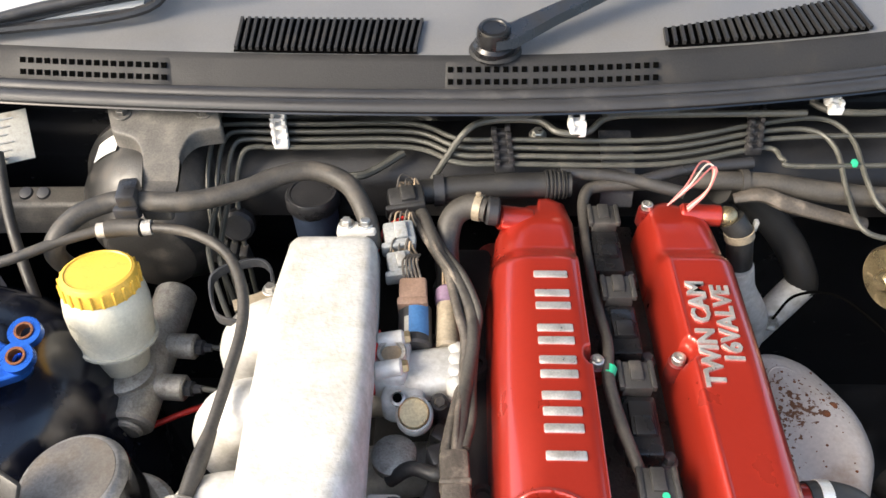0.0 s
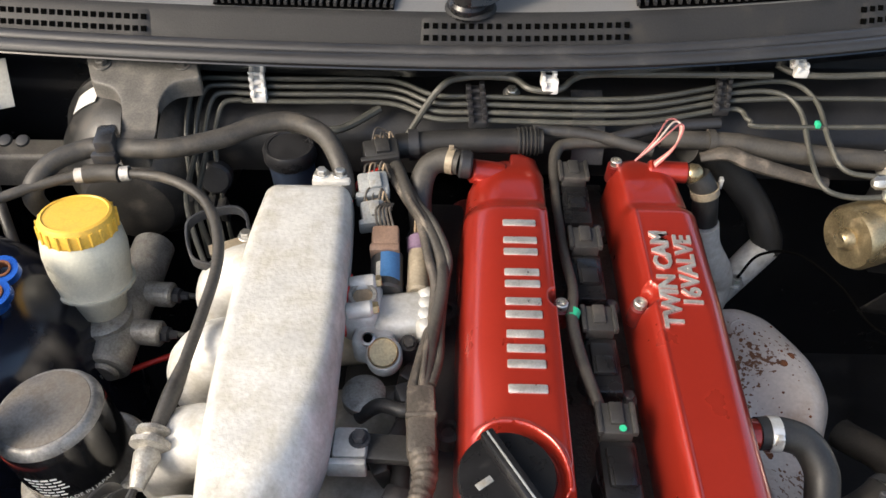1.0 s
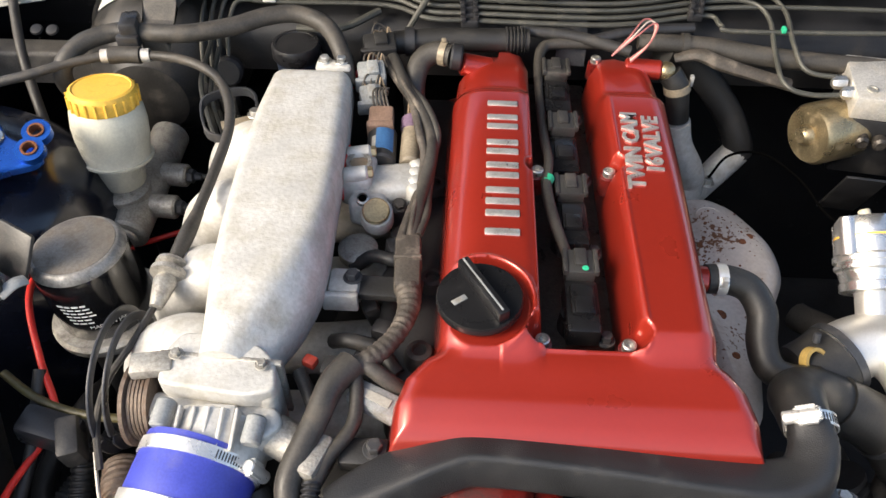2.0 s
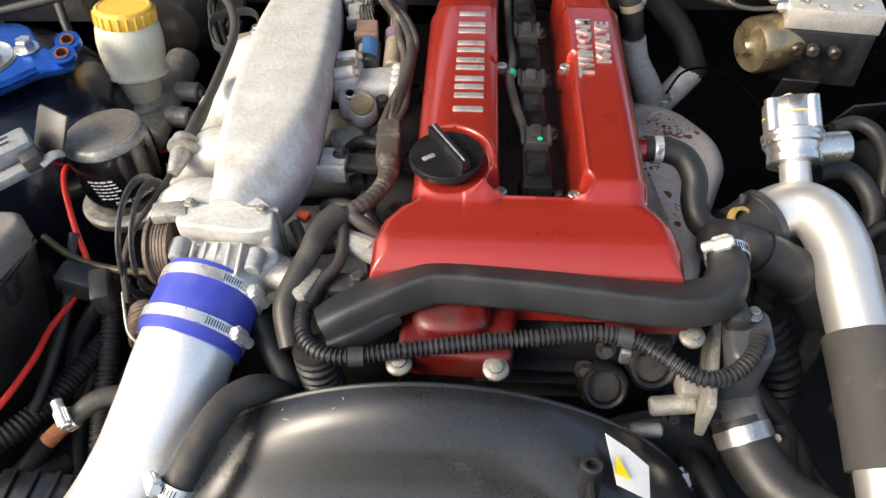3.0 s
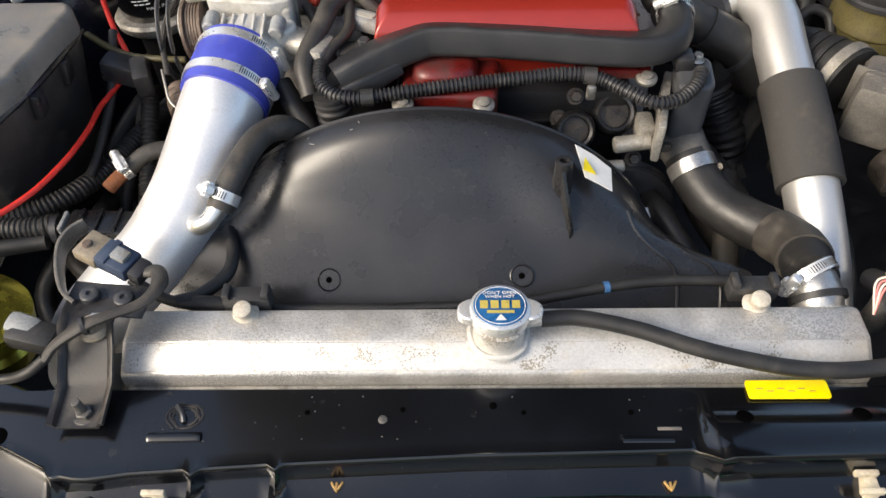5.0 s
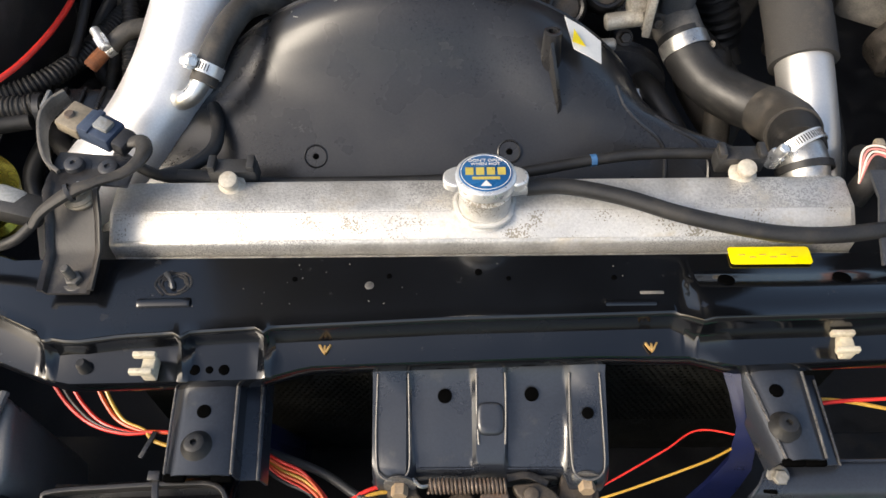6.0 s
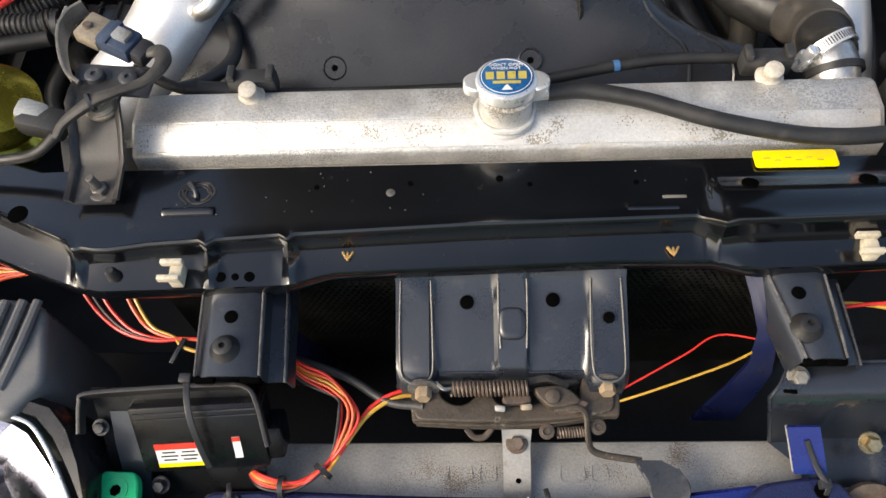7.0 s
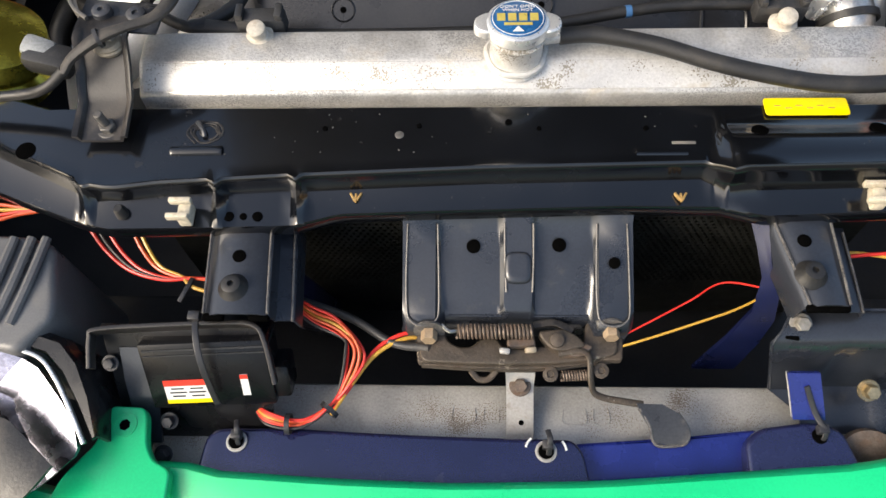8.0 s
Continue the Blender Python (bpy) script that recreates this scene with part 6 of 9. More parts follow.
part("label_ring", ring(B(), lab_z + CAPX * 0.0003, CAPX, 0.0188, 0.0007, 0.0005, 40), PAPER, lbl)
TL = Matrix.Translation(lab_z + CAPX * 0.0006) @ pose(0, 0, 0, -6.8, 0, 0)
part("label_words", letters(letters(B(), "DON'T OPEN", TL @ pose(0, 0.0125, 0), 0.0044, 0.0001), "WHEN HOT", TL @ pose(0, 0.0085, 0), 0.0042, 0.0001), PAPER, lbl, "white words DON'T OPEN WHEN HOT")
bw = B()
for i in range(4):
    box(bw, TL @ V((-0.0125 + i * 0.0082, 0.0005, 0)), (0.0062, 0.0075, 0.0004), 0)
part("maker_blocks", bw, CAP_GOLD, lbl, "plain gold blocks")
part("label_bar", box(B(), TL @ V((0, -0.0070, 0)), (0.021, 0.0025, 0.0004), 0), CAP_GOLD, lbl)
tri = bmesh.new()
skin(tri, [[TL @ V((-0.004, -0.0155, z)), TL @ V((0.004, -0.0155, z)), TL @ V((0, -0.0095, z))] for z in (0, 0.0004)])
part("warning_triangle", tri, PAPER, lbl)

oh = thing("overflow_hose", (0.13, -0.48, 0.705), "plain black rubber overflow hose over the tank", "hose")
part("hose", tube(B(), [(0.006, -0.457, 0.719), (0.036, -0.456, 0.719), (0.079, -0.466, 0.718), (0.120, -0.481, 0.716), (0.160, -0.492, 0.714), (0.201, -0.499, 0.712), (0.245, -0.499, 0.711), (0.30, -0.490, 0.71), (0.34, -0.475, 0.70)], 0.0066, 16), RUBBER, oh)

# radiator bracket, loom and plug at its end ---------------------------------------
br = thing("radiator_bracket", (-0.345, -0.49, 0.69), "dark steel radiator mounting bracket bolted to the crossmember", "bracket")
rws = []
for x, dz in ((-0.3660, 0.006), (-0.3635, 0.0055), (-0.3605, 0.0005), (-0.344, 0.0), (-0.3285, 0.0005), (-0.3255, 0.0055), (-0.3230, 0.006)):
    rws.append([V((x, -0.446, 0.731 + dz * 0.4)), V((x, -0.458, 0.732 + dz * 0.5)), V((x, -0.470, 0.730 + dz)), V((x, -0.484, 0.716 + dz)), V((x, -0.498, 0.706 + dz)), V((x, -0.506, 0.700 + dz)), V((x, -0.538, 0.696 + dz))])
part("strap", sheet(B(), rws, 0.003), DUSTY_BLACK, br, angle=50)
part("rubber_bush", lathe(B(), (-0.340, -0.470, 0.727), (0, 0, 1), [(0.012, 0), (0.013, 0.003), (0.012, 0.0045), (0.0125, 0.006), (0.010, 0.008)], 20), CLIP_TAN, br, "tan rubber bush")
part("bolt", hexhead(B(), (-0.338, -0.467, 0.733), (0, 0, 1), 0.006, 0.006), STEEL, br)
sd = hexhead(B(), (-0.341, -0.527, 0.6985), (0, 0, 1), 0.0065, 0.006)
cyl(sd, (-0.341, -0.527, 0.70), (-0.343, -0.526, 0.716), 0.0035, bev=0.0006, seg=10)
part("stud", sd, DUSTY_STEEL, br)
pb = thing("sensor_bracket", (-0.35, -0.42, 0.71), "bent black steel bracket carrying a blue pressure sensor", "bracket")
part("base_plate", box(B(), (-0.336, -0.444, 0.731), (0.066, 0.030, 0.003), 0.001, (0, 0, -6)), SATIN_STEEL, pb)
part("upright", loft(B(), [(-0.360, -0.450, 0.731), (-0.371, -0.441, 0.733), (-0.379, -0.424, 0.737), (-0.383, -0.402, 0.742), (-0.377, -0.388, 0.746), (-0.368, -0.378, 0.747)], [0.0032] * 6, [0.015, 0.016, 0.016, 0.016, 0.016, 0.014], [0.001] * 6, 5), DUSTY_STEEL, pb)
for x, y in ((-0.349, -0.443), (-0.321, -0.447)):
    bz = lathe(B(), (x, y, 0.7315), (0, 0, 1), [(0.0115, 0), (0.012, 0.0015), (0.008, 0.002), (0.0075, 0.007), (0.006, 0.008), (0.0025, 0.0078), (0.002, 0.006)], 20)
    part("bolt", bz, SATIN_STEEL, pb)
ps = thing("pressure_sensor", (-0.345, -0.405, 0.74), "tan and slate blue pressure sensor with a wiring plug", "sensor")
part("sensor_body", box(B(), (-0.3565, -0.400, 0.741), (0.022, 0.026, 0.012), 0.002, (0, 10, -25)), CLIP_TAN, ps, "tan plated sensor plate")
part("rivet", lathe(B(), (-0.360, -0.400, 0.7475), (0, 0, 1), [(0.0045, 0), (0.0035, 0.002)], 14), RUSTY, ps)
pgb = box(B(), (-0.334, -0.411, 0.740), (0.030, 0.024, 0.016), 0.003, (0, 10, -25))
box(pgb, (-0.338, -0.409, 0.7485), (0.006, 0.024, 0.004), 0.001, (0, 10, -25))
part("lock_tab", box(B(), (-0.329, -0.4125, 0.7485), (0.013, 0.011, 0.005), 0.001, (0, 10, -25)), GREY_PLUG, ps)
part("plug", pgb, BLUE_PLUG, ps, "slate blue wiring plug")
part("plug_end", box(B(), (-0.315, -0.420, 0.736), (0.012, 0.020, 0.014), 0.003, (0, 10, -25)), PLASTIC, ps)
lm = thing("sensor_loom", (-0.33, -0.45, 0.73), "grey sleeved sensor wiring draped over the bracket", "cable")
part("loom", tube(B(), [(-0.312, -0.421, 0.737), (-0.299, -0.424, 0.741), (-0.293, -0.440, 0.744), (-0.302, -0.458, 0.745), (-0.322, -0.470, 0.747), (-0.340, -0.478, 0.745), (-0.360, -0.490, 0.738), (-0.368, -0.500, 0.732)], [0.0058, 0.0062, 0.0075, 0.0062, 0.0055, 0.0072, 0.0060, 0.0056], 12, flat=0.62), RUBBER_DUSTY, lm)
part("cable_tie", ring(B(), (-0.340, -0.478, 0.745), (1, 0.5, 0.1), 0.0062, 0.003, 0.001, 14), PLASTIC, lm)
part("cable", tube(B(), [(-0.367, -0.499, 0.733), (-0.385, -0.506, 0.722), (-0.415, -0.505, 0.712), (-0.50, -0.50, 0.70)], 0.0042, 10), RUBBER, lm)

# front crossmember --------------------------------------------------------------
CREASE = [(-0.70, -0.46), (-0.44, -0.531), (-0.352, -0.572), (-0.335, -0.575), (-0.30, -0.570), (-0.205, -0.564), (-0.055, -0.557), (0.112, -0.553), (0.130, -0.565), (0.25, -0.562), (0.62, -0.545)]
LIP = [(-0.70, -0.49), (-0.44, -0.563), (-0.37, -0.590), (-0.342, -0.598), (-0.267, -0.597), (-0.197, -0.595), (-0.163, -0.585), (-0.111, -0.583), (0.052, -0.578), (0.128, -0.579), (0.157, -0.587), (0.25, -0.583), (0.62, -0.57)]
cm = thing("front_crossmember", (-0.05, -0.54, 0.64), "glossy black painted steel crossmember in front of the radiator", "crossmember", kind="structure")
rows_ = []
RIBS = (-0.357, -0.255, -0.194)
xs_ = sorted([-0.70 + i * 0.01 for i in range(133)] + [r + d for r in RIBS for d in (-0.0065, -0.003, 0.0, 0.003, 0.0065)] + [0.112 + i * 0.002 for i in range(14)])


def plateau(x, y):
    """Height of the raised right half, which begins at a slanting wedge."""
    f = max(0.0, min(1.0, (-0.529 - y) / 0.034))
    k = max(0.0, min(1.0, (x - (0.122 - 0.008 * f)) / (0.003 + 0.020 * f)))
    return 0.011 * k * ramp01(-y, 0.512, 0.545)


for x in xs_:
    c, l = along(x, CREASE), along(x, LIP)
    k = max([max(0.0, 1 - abs(x - r) / 0.0065) for r in RIBS])
    rear = -0.499 if x > -0.40 else -0.499 + 0.35 * (-0.40 - x)
    z0 = 0.690 - 0.04 * max(0.0, -0.385 - x)
    c -= 0.004 * k
    pr = [(rear + 0.001, 0.64), (rear, 0.686), (rear - 0.003, z0)]
    pr += [(rear + (c + 0.002 - rear) * q, z0) for q in (0.1, 0.25, 0.4, 0.55, 0.7, 0.85, 1.0)]
    pr += [(c + 0.0004, z0 + 0.0006), (c - 0.0008, z0 - 0.0004), (c - 0.0018, z0 - 0.003), (c - 0.0021, z0 - 0.0048)]
    hollow = 0.003 * ramp01(x, -0.352, -0.34) * (1 - ramp01(x, -0.20, -0.19))
    for q, y, z in ((0.2, c - 0.003 + hollow, 0.680), (0.45, c - 0.005 + hollow, 0.6725), (0.7, (c + l) / 2 - 0.003, 0.669)):
        pr.append((y + (c + (l - c) * q - y) * k, z + (z0 - 0.003 + (0.668 - z0 + 0.003) * q - z) * k))
    pr += [(l, 0.6675), (l - 0.0015, 0.664), (l - 0.001, 0.655)]
    rows_.append([V((x, y, z + (plateau(x, y) * max(0, (z - 0.667) / 0.023) if z > 0.667 else 0))) for y, z in pr])
part("rail", sheet(B(), rows_, -0.002), BLACK_PAINT, cm, angle=48)
# Black discs on the rail paint the darkness of drilled holes.
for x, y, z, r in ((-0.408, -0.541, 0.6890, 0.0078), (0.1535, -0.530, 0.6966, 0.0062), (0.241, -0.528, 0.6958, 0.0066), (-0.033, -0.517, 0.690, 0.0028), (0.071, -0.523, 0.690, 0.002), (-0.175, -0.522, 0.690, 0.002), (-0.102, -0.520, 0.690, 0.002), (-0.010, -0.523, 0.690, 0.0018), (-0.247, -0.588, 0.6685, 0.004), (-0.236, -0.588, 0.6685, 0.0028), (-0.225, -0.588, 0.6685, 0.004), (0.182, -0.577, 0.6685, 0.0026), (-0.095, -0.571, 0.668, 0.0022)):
    part("hole", lathe(B(), (x, y, z), (0, 0.42, 1) if z > 0.694 else (0, 0, 1), [(r, 0), (r, 0.0008), (r * 0.9, 0.001)], 18), FLAT_BLACK, cm)
part("bead", tube(B(), [(-0.292, -0.5425, 0.690), (-0.288, -0.5425, 0.6905), (-0.258, -0.542, 0.6905), (-0.253, -0.542, 0.690)], 0.0040, 10, flat=0.7), BLACK_PAINT, cm)
random.seed(17)
scar = B()
for k in range(9):
    r0, a0 = random.uniform(0.004, 0.015), random.uniform(0, 6.28)
    tube(scar, [(-0.268 + r0 * math.cos(a0 + d), -0.525 + 0.8 * r0 * math.sin(a0 + d), 0.6903) for d in (0, 0.5, 1.0, 1.5, 2.0 + 0.4 * (k % 3))], 0.0009, 6, 3, flat=0.6)
part("weld_scar", scar, DUSTY_BLACK, cm, "ragged ring of weld scars")
part("weld_stub", tube(B(), [(-0.276, -0.516, 0.691), (-0.270, -0.524, 0.693), (-0.268, -0.530, 0.691)], 0.002, 8), SATIN_STEEL, cm)
part("bead", tube(B(), [(-0.345, -0.557, 0.6893), (-0.28, -0.554, 0.6893), (-0.10, -0.549, 0.6893), (0.06, -0.546, 0.6893)], 0.0016, 8, flat=0.4), BLACK_PAINT, cm)
part("seam_sealer", tube(B(), [(0.062, -0.545, 0.690), (0.10, -0.545, 0.690)], 0.0026, 8, flat=0.5), BLACK_PAINT, cm)
random.seed(4)
for i in range(22):
    x, y = random.uniform(-0.29, 0.1), random.uniform(-0.548, -0.505)
    part("paint_chip", box(B(), (x, y, 0.6903), (random.uniform(0.0004, 0.0009), random.uniform(0.0004, 0.0016), 0.0004), 0, (0, 0, random.uniform(0, 180))), DUSTY_STEEL, cm)
part("paint_bare_spot", lathe(B(), (-0.117, -0.528, 0.690), (0, 0, 1), [(0.0036, 0), (0.003, 0.0004)], 14), DUSTY_STEEL, cm)
part("stamped_mark", box(B(), (0.098, -0.5365, 0.6903), (0.018, 0.0026, 0.0004), 0.0001), DUSTY_STEEL, cm, "small grey stamped bar")
for x in (-0.150, 0.096):
    ck = thing("arrow_clip", (x, -0.571, 0.666), "small brass spring clip in the crossmember lip", "clip", "spring clips in the lip")
    for s in (-1, 0, 1):
        part("prong", box(B(), (x + s * 0.0026, -0.5725 - 0.001 * (1 - abs(s)), 0.6715), (0.0018, 0.0070, 0.003), 0.0005, (0, 0, -s * 30)), ORANGE_CLIP, ck)
for x in (-0.279, 0.237):
    y = along(x, LIP) + 0.008
    ck = thing("retainer_clip", (x, y, 0.666), "cream plastic retainer clip on the crossmember lip", "clip", "cream retainer clips")
    part("clip_back", box(B(), (x + 0.001, y, 0.675), (0.010, 0.016, 0.012), 0.0015), CREAM, ck)
    for s in (-1, 1):
        part("jaw", box(B(), (x - 0.002, y + s * 0.0068, 0.683), (0.017, 0.0042, 0.006), 0.001), CREAM, ck)
solo("rubber_stop", lathe(B(), (-0.330, -0.586, 0.668), (0, 0, 1), [(0.0055, 0), (0.0045, 0.008), (0.003, 0.011)], 14), RUBBER, "small black rubber stop on the crossmember", "rubber stop")
ys = thing("yellow_sticker", (0.193, -0.506, 0.692), "bright yellow caution sticker on the black crossmember", "sticker")
part("sticker", slab(B(), rounded([(0.162, -0.497), (0.225, -0.497), (0.2255, -0.513), (0.1625, -0.513)], 0.003), 0.6915, 0.6924, 0.0002), YELLOW_STICK, ys)
for i in range(6):
    part("text_bar", box(B(), (0.172 + i * 0.008, -0.5045 - 0.0022 * (i % 2), 0.6926), (0.0050, 0.0007, 0.0003), 0), DULL_YELLOW, ys)
brR = thing("radiator_bracket_plain", (0.29, -0.48, 0.69), "dark steel radiator bracket at the tank end", "bracket")
part("strap", sheet(B(), [[V((x, -0.45, 0.725)), V((x, -0.475, 0.724)), V((x, -0.495, 0.71)), V((x, -0.52, 0.699))] for x in (0.272, 0.276, 0.31)], 0.003), SATIN_STEEL, brR)

# upright stays and latch panel ------------------------------------------------------
for x0, x1, xb0, xb1, ye, zl, s in ((-0.264, -0.213, -0.260, -0.208, -0.664, 0.657, 1), (0.166, 0.212, 0.180, 0.213, -0.655, 0.657, -1)):
    sv = thing("upright_stay", ((x0 + x1) / 2, -0.63, 0.42), "dark painted steel stay below the crossmember with a rubber buffer", "stay", "stays below the crossmember")
    rw = []
    for k in range(7):
        t = k / 6
        y = -0.585 + (ye + 0.585) * t
        a, b = x0 + (xb0 - x0) * t, x1 + (xb1 - x1) * t
        rw.append([V((a - 0.003, y, zl - 0.030)), V((a - 0.002, y, zl - 0.008)), V((a + 0.002, y, zl - 0.003)), V((a + 0.012, y, zl + 0.002)), V(((a + b) / 2, y, zl + 0.002)), V((b - 0.010, y, zl + 0.002)), V((b - 0.002, y, zl - 0.002)), V((b + 0.001, y, zl - 0.012)), V((b + 0.014, y + 0.002, zl - 0.016)), V((b + 0.017, y + 0.002, zl - 0.03))])
    part("plate", sheet(B(), rw, 0.002), PRESSED, sv)
    xc = (x0 + x1) / 2
    part("hole", lathe(B(), (xc + 0.001 if s > 0 else xc - 0.003, -0.617 if s > 0 else -0.6035, zl + 0.002), (0, 0, 1), [(0.0052, 0), (0.0052, 0.0008), (0.0045, 0.001)], 18), FLAT_BLACK, sv)
    part("buffer", lathe(B(), (xc if s > 0 else xc - 0.003, -0.643 if s > 0 else -0.631, zl + 0.001), (0, 0, 1), [(0.0120, 0), (0.0112, 0.0015), (0.0092, 0.004), (0.0072, 0.0085), (0.0052, 0.0095), (0.0024, 0.0092), (0.002, 0.006)], 22), RUBBER, sv, "round rubber buffer")
    if s > 0:
        part("leg", box(B(), (xb0 + 0.042, -0.600, 0.53), (0.028, 0.04, 0.22), 0.006, (14, 0, -10)), NAVY, sv, "dark navy painted leg")
    else:
        part("leg", sheet(B(), [[V((0.151, -0.580, 0.655)), V((0.158, -0.5815, 0.655)), V((0.165, -0.583, 0.655))], [V((0.158, -0.597, 0.641)), V((0.163, -0.604, 0.640)), V((0.168, -0.612, 0.638))], [V((0.165, -0.617, 0.622)), V((0.171, -0.624, 0.619)), V((0.178, -0.632, 0.615))], [V((0.165, -0.632, 0.590)), V((0.174, -0.635, 0.587)), V((0.184, -0.638, 0.584))], [V((0.156, -0.640, 0.550)), V((0.168, -0.641, 0.547)), V((0.184, -0.642, 0.544))], [V((0.140, -0.648, 0.49)), V((0.155, -0.648, 0.49)), V((0.178, -0.648, 0.49))]], 0.004), LEG_BLUE, sv, "curved blue painted leg", angle=60)
    # Thin pale beads draw both the edge wear and the edge's glint.
    for xa, xz in ((x0 + 0.0015, xb0 + 0.0015), (x1 - 0.003, xb1 - 0.003), (x1 + 0.012, xb1 + 0.0125)):
        dz = -0.014 if xa > x1 else 0.0012
        part("rolled_edge", tube(B(), [(xa, -0.588, zl + dz), ((xa + xz) / 2, (-0.588 + ye) / 2, zl + dz), (xz, ye + 0.001, zl + dz - 0.001)], 0.0011, 8, 4), WORN, sv)
    for k in (0, 1):
        part("slot", box(B(), ((xb0 if k == 0 else xb1 - 0.018) + 0.008, ye - 0.0005, zl - 0.004), (0.016, 0.006, 0.006), 0.002), FLAT_BLACK, sv)

lp = thing("latch_panel", (-0.024, -0.61, 0.60), "ribbed dark steel panel carrying the hood latch", "panel")
rw = []
XS = [-0.118, -0.116, -0.112, -0.090, -0.086, -0.083, -0.080, -0.058, -0.042, -0.039, -0.036, -0.034, -0.016, -0.014, -0.011, -0.008, 0.010, 0.028, 0.031, 0.035, 0.038, 0.060, 0.065, 0.067]
for x in XS:
    if x in (-0.118, 0.067):
        h = -0.030
    elif x <= -0.0865 or x >= 0.036:
        h = 0.005
    elif -0.037 < x < -0.012:
        h = 0.006
    elif x in (-0.116, 0.065):
        h = -0.004
    else:
        h = 0.0
    e = 0.012 if -0.085 < x < 0.034 else 0.0
    h = h * 1.5 - 0.006
    e += {-0.118: 0.010, -0.116: 0.006, -0.112: 0.002, 0.060: 0.001, 0.065: 0.006, 0.067: 0.010}.get(x, 0.0)
    rw.append([V((x, -0.572, 0.652)), V((x, -0.580, 0.640 + h)), V((x, -0.600, 0.6315 + h)), V((x, -0.628, 0.6195 + h)), V((x, -0.646 + e, 0.6135 + h)), V((x, -0.6525 + e, 0.610 + h * 0.8)), V((x, -0.657 + e, 0.603 + h * 0.4)), V((x, -0.659 + e, 0.592)), V((x, -0.659 + e, 0.57))])
part("pressing", sheet(B(), rw, -0.002), PRESSED, lp, angle=50)
# The panel is not pierced; black discs draw the shade in its holes.
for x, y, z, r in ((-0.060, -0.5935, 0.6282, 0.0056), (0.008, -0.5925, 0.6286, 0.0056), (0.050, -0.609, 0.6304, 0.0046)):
    part("hole", lathe(B(), (x, y, z + 0.0014), (0, -0.38, 1), [(r, 0), (r, 0.0009), (r * 0.9, 0.0011)], 18), FLAT_BLACK, lp)
part("knuckle", slab(B(), rounded([(-0.036, -0.600), (-0.014, -0.600), (-0.014, -0.624), (-0.036, -0.624)], 0.008), 0.60, 0.6335, 0.004, top=lambda x, y: (y + 0.61) * 0.35), PRESSED, lp)

# Outline beads: worn paint, with the specular edge line coloured in.
for a, b in ((-0.1130, -0.0872), (0.0360, 0.0615)):
    rim = [(a + 0.001, -0.580), (a, -0.620), (a + 0.001, -0.645), (a + 0.0045, -0.6515), (a + 0.010, -0.654), (b - 0.009, -0.654), (b - 0.003, -0.651), (b, -0.644), (b, -0.620), (b - 0.001, -0.580)]
    part("rolled_edge", tube(B(), [(x, y, 0.6422 - (-0.580 - y) * 0.405) for x, y in rim], 0.0008, 8, 4), WORN, lp, "rolled edge, pale from worn paint and a painted highlight")
for x in (-0.0352, -0.0128):
    part("rolled_edge", tube(B(), [(x, -0.580, 0.6432), (x, -0.606, 0.6322), (x + (0.001 if x < -0.02 else -0.001), -0.630, 0.6224)], 0.0009, 8, 4), WORN, lp)
part("lower_lip", tube(B(), [(-0.080, -0.6425, 0.6035), (-0.045, -0.6425, 0.6035), (0.0, -0.6425, 0.6035), (0.031, -0.6425, 0.6035)], 0.0012, 8, 3), PRESSED, lp)

ht = thing("hood_latch", (-0.024, -0.67, 0.58), "worn grey steel hood latch with coil springs", "latch")
hp = slab(B(), rounded([(-0.107, -0.648), (-0.084, -0.648), (-0.081, -0.661), (-0.072, -0.667), (-0.062, -0.667), (-0.053, -0.659), (-0.041, -0.659), (-0.037, -0.666), (-0.018, -0.668), (0.004, -0.664), (0.027, -0.663), (0.030, -0.645), (0.055, -0.644), (0.053, -0.672), (0.034, -0.677), (0.0, -0.680), (-0.05, -0.681), (-0.101, -0.679)], [0.004, 0.004, 0.004, 0.006, 0.006, 0.005, 0.005, 0.003, 0.004, 0.004, 0.003, 0.004, 0.004, 0.006, 0.01, 0.01, 0.01, 0.006]), 0.584, 0.599, 0.002)
part("plate", hp, LATCH, ht)
part("plate_fold", loft(B(), [(-0.101, -0.678, 0.589), (-0.05, -0.6805, 0.588), (0.0, -0.6795, 0.588), (0.05, -0.673, 0.589)], [0.004] * 4, [0.009] * 4, [0.001] * 4, 4), LATCH, ht)
for x, y in ((-0.095, -0.655), (0.048, -0.652)):
    part("washer", lathe(B(), (x, y + 0.001, 0.603), (0, -1, 0.25), [(0.006, 0), (0.0125, 0.0004), (0.0125, 0.0022), (0.008, 0.0026)], 24), WORN, ht)
    part("bolt", hexhead(B(), (x, y - 0.0012, 0.6035), (0, -1, 0.22), 0.0066, 0.0105, False), TAN, ht, "tan stained hexagon bolt")
    part("lug", slab(B(), rounded([(x - 0.011, y - 0.001), (x + 0.011, y - 0.001), (x + 0.009, y - 0.024), (x - 0.009, y - 0.024)], 0.003), 0.588, 0.596, 0.0015), LATCH, ht)



def helix(a, b, r, wire, turns):
    u, v, w = basis(V(b) - V(a))
    n = turns * 10
    return [V(a).lerp(V(b), i / n) + (u * math.cos(i * 0.6283) + v * math.sin(i * 0.6283)) * r for i in range(n + 1)]


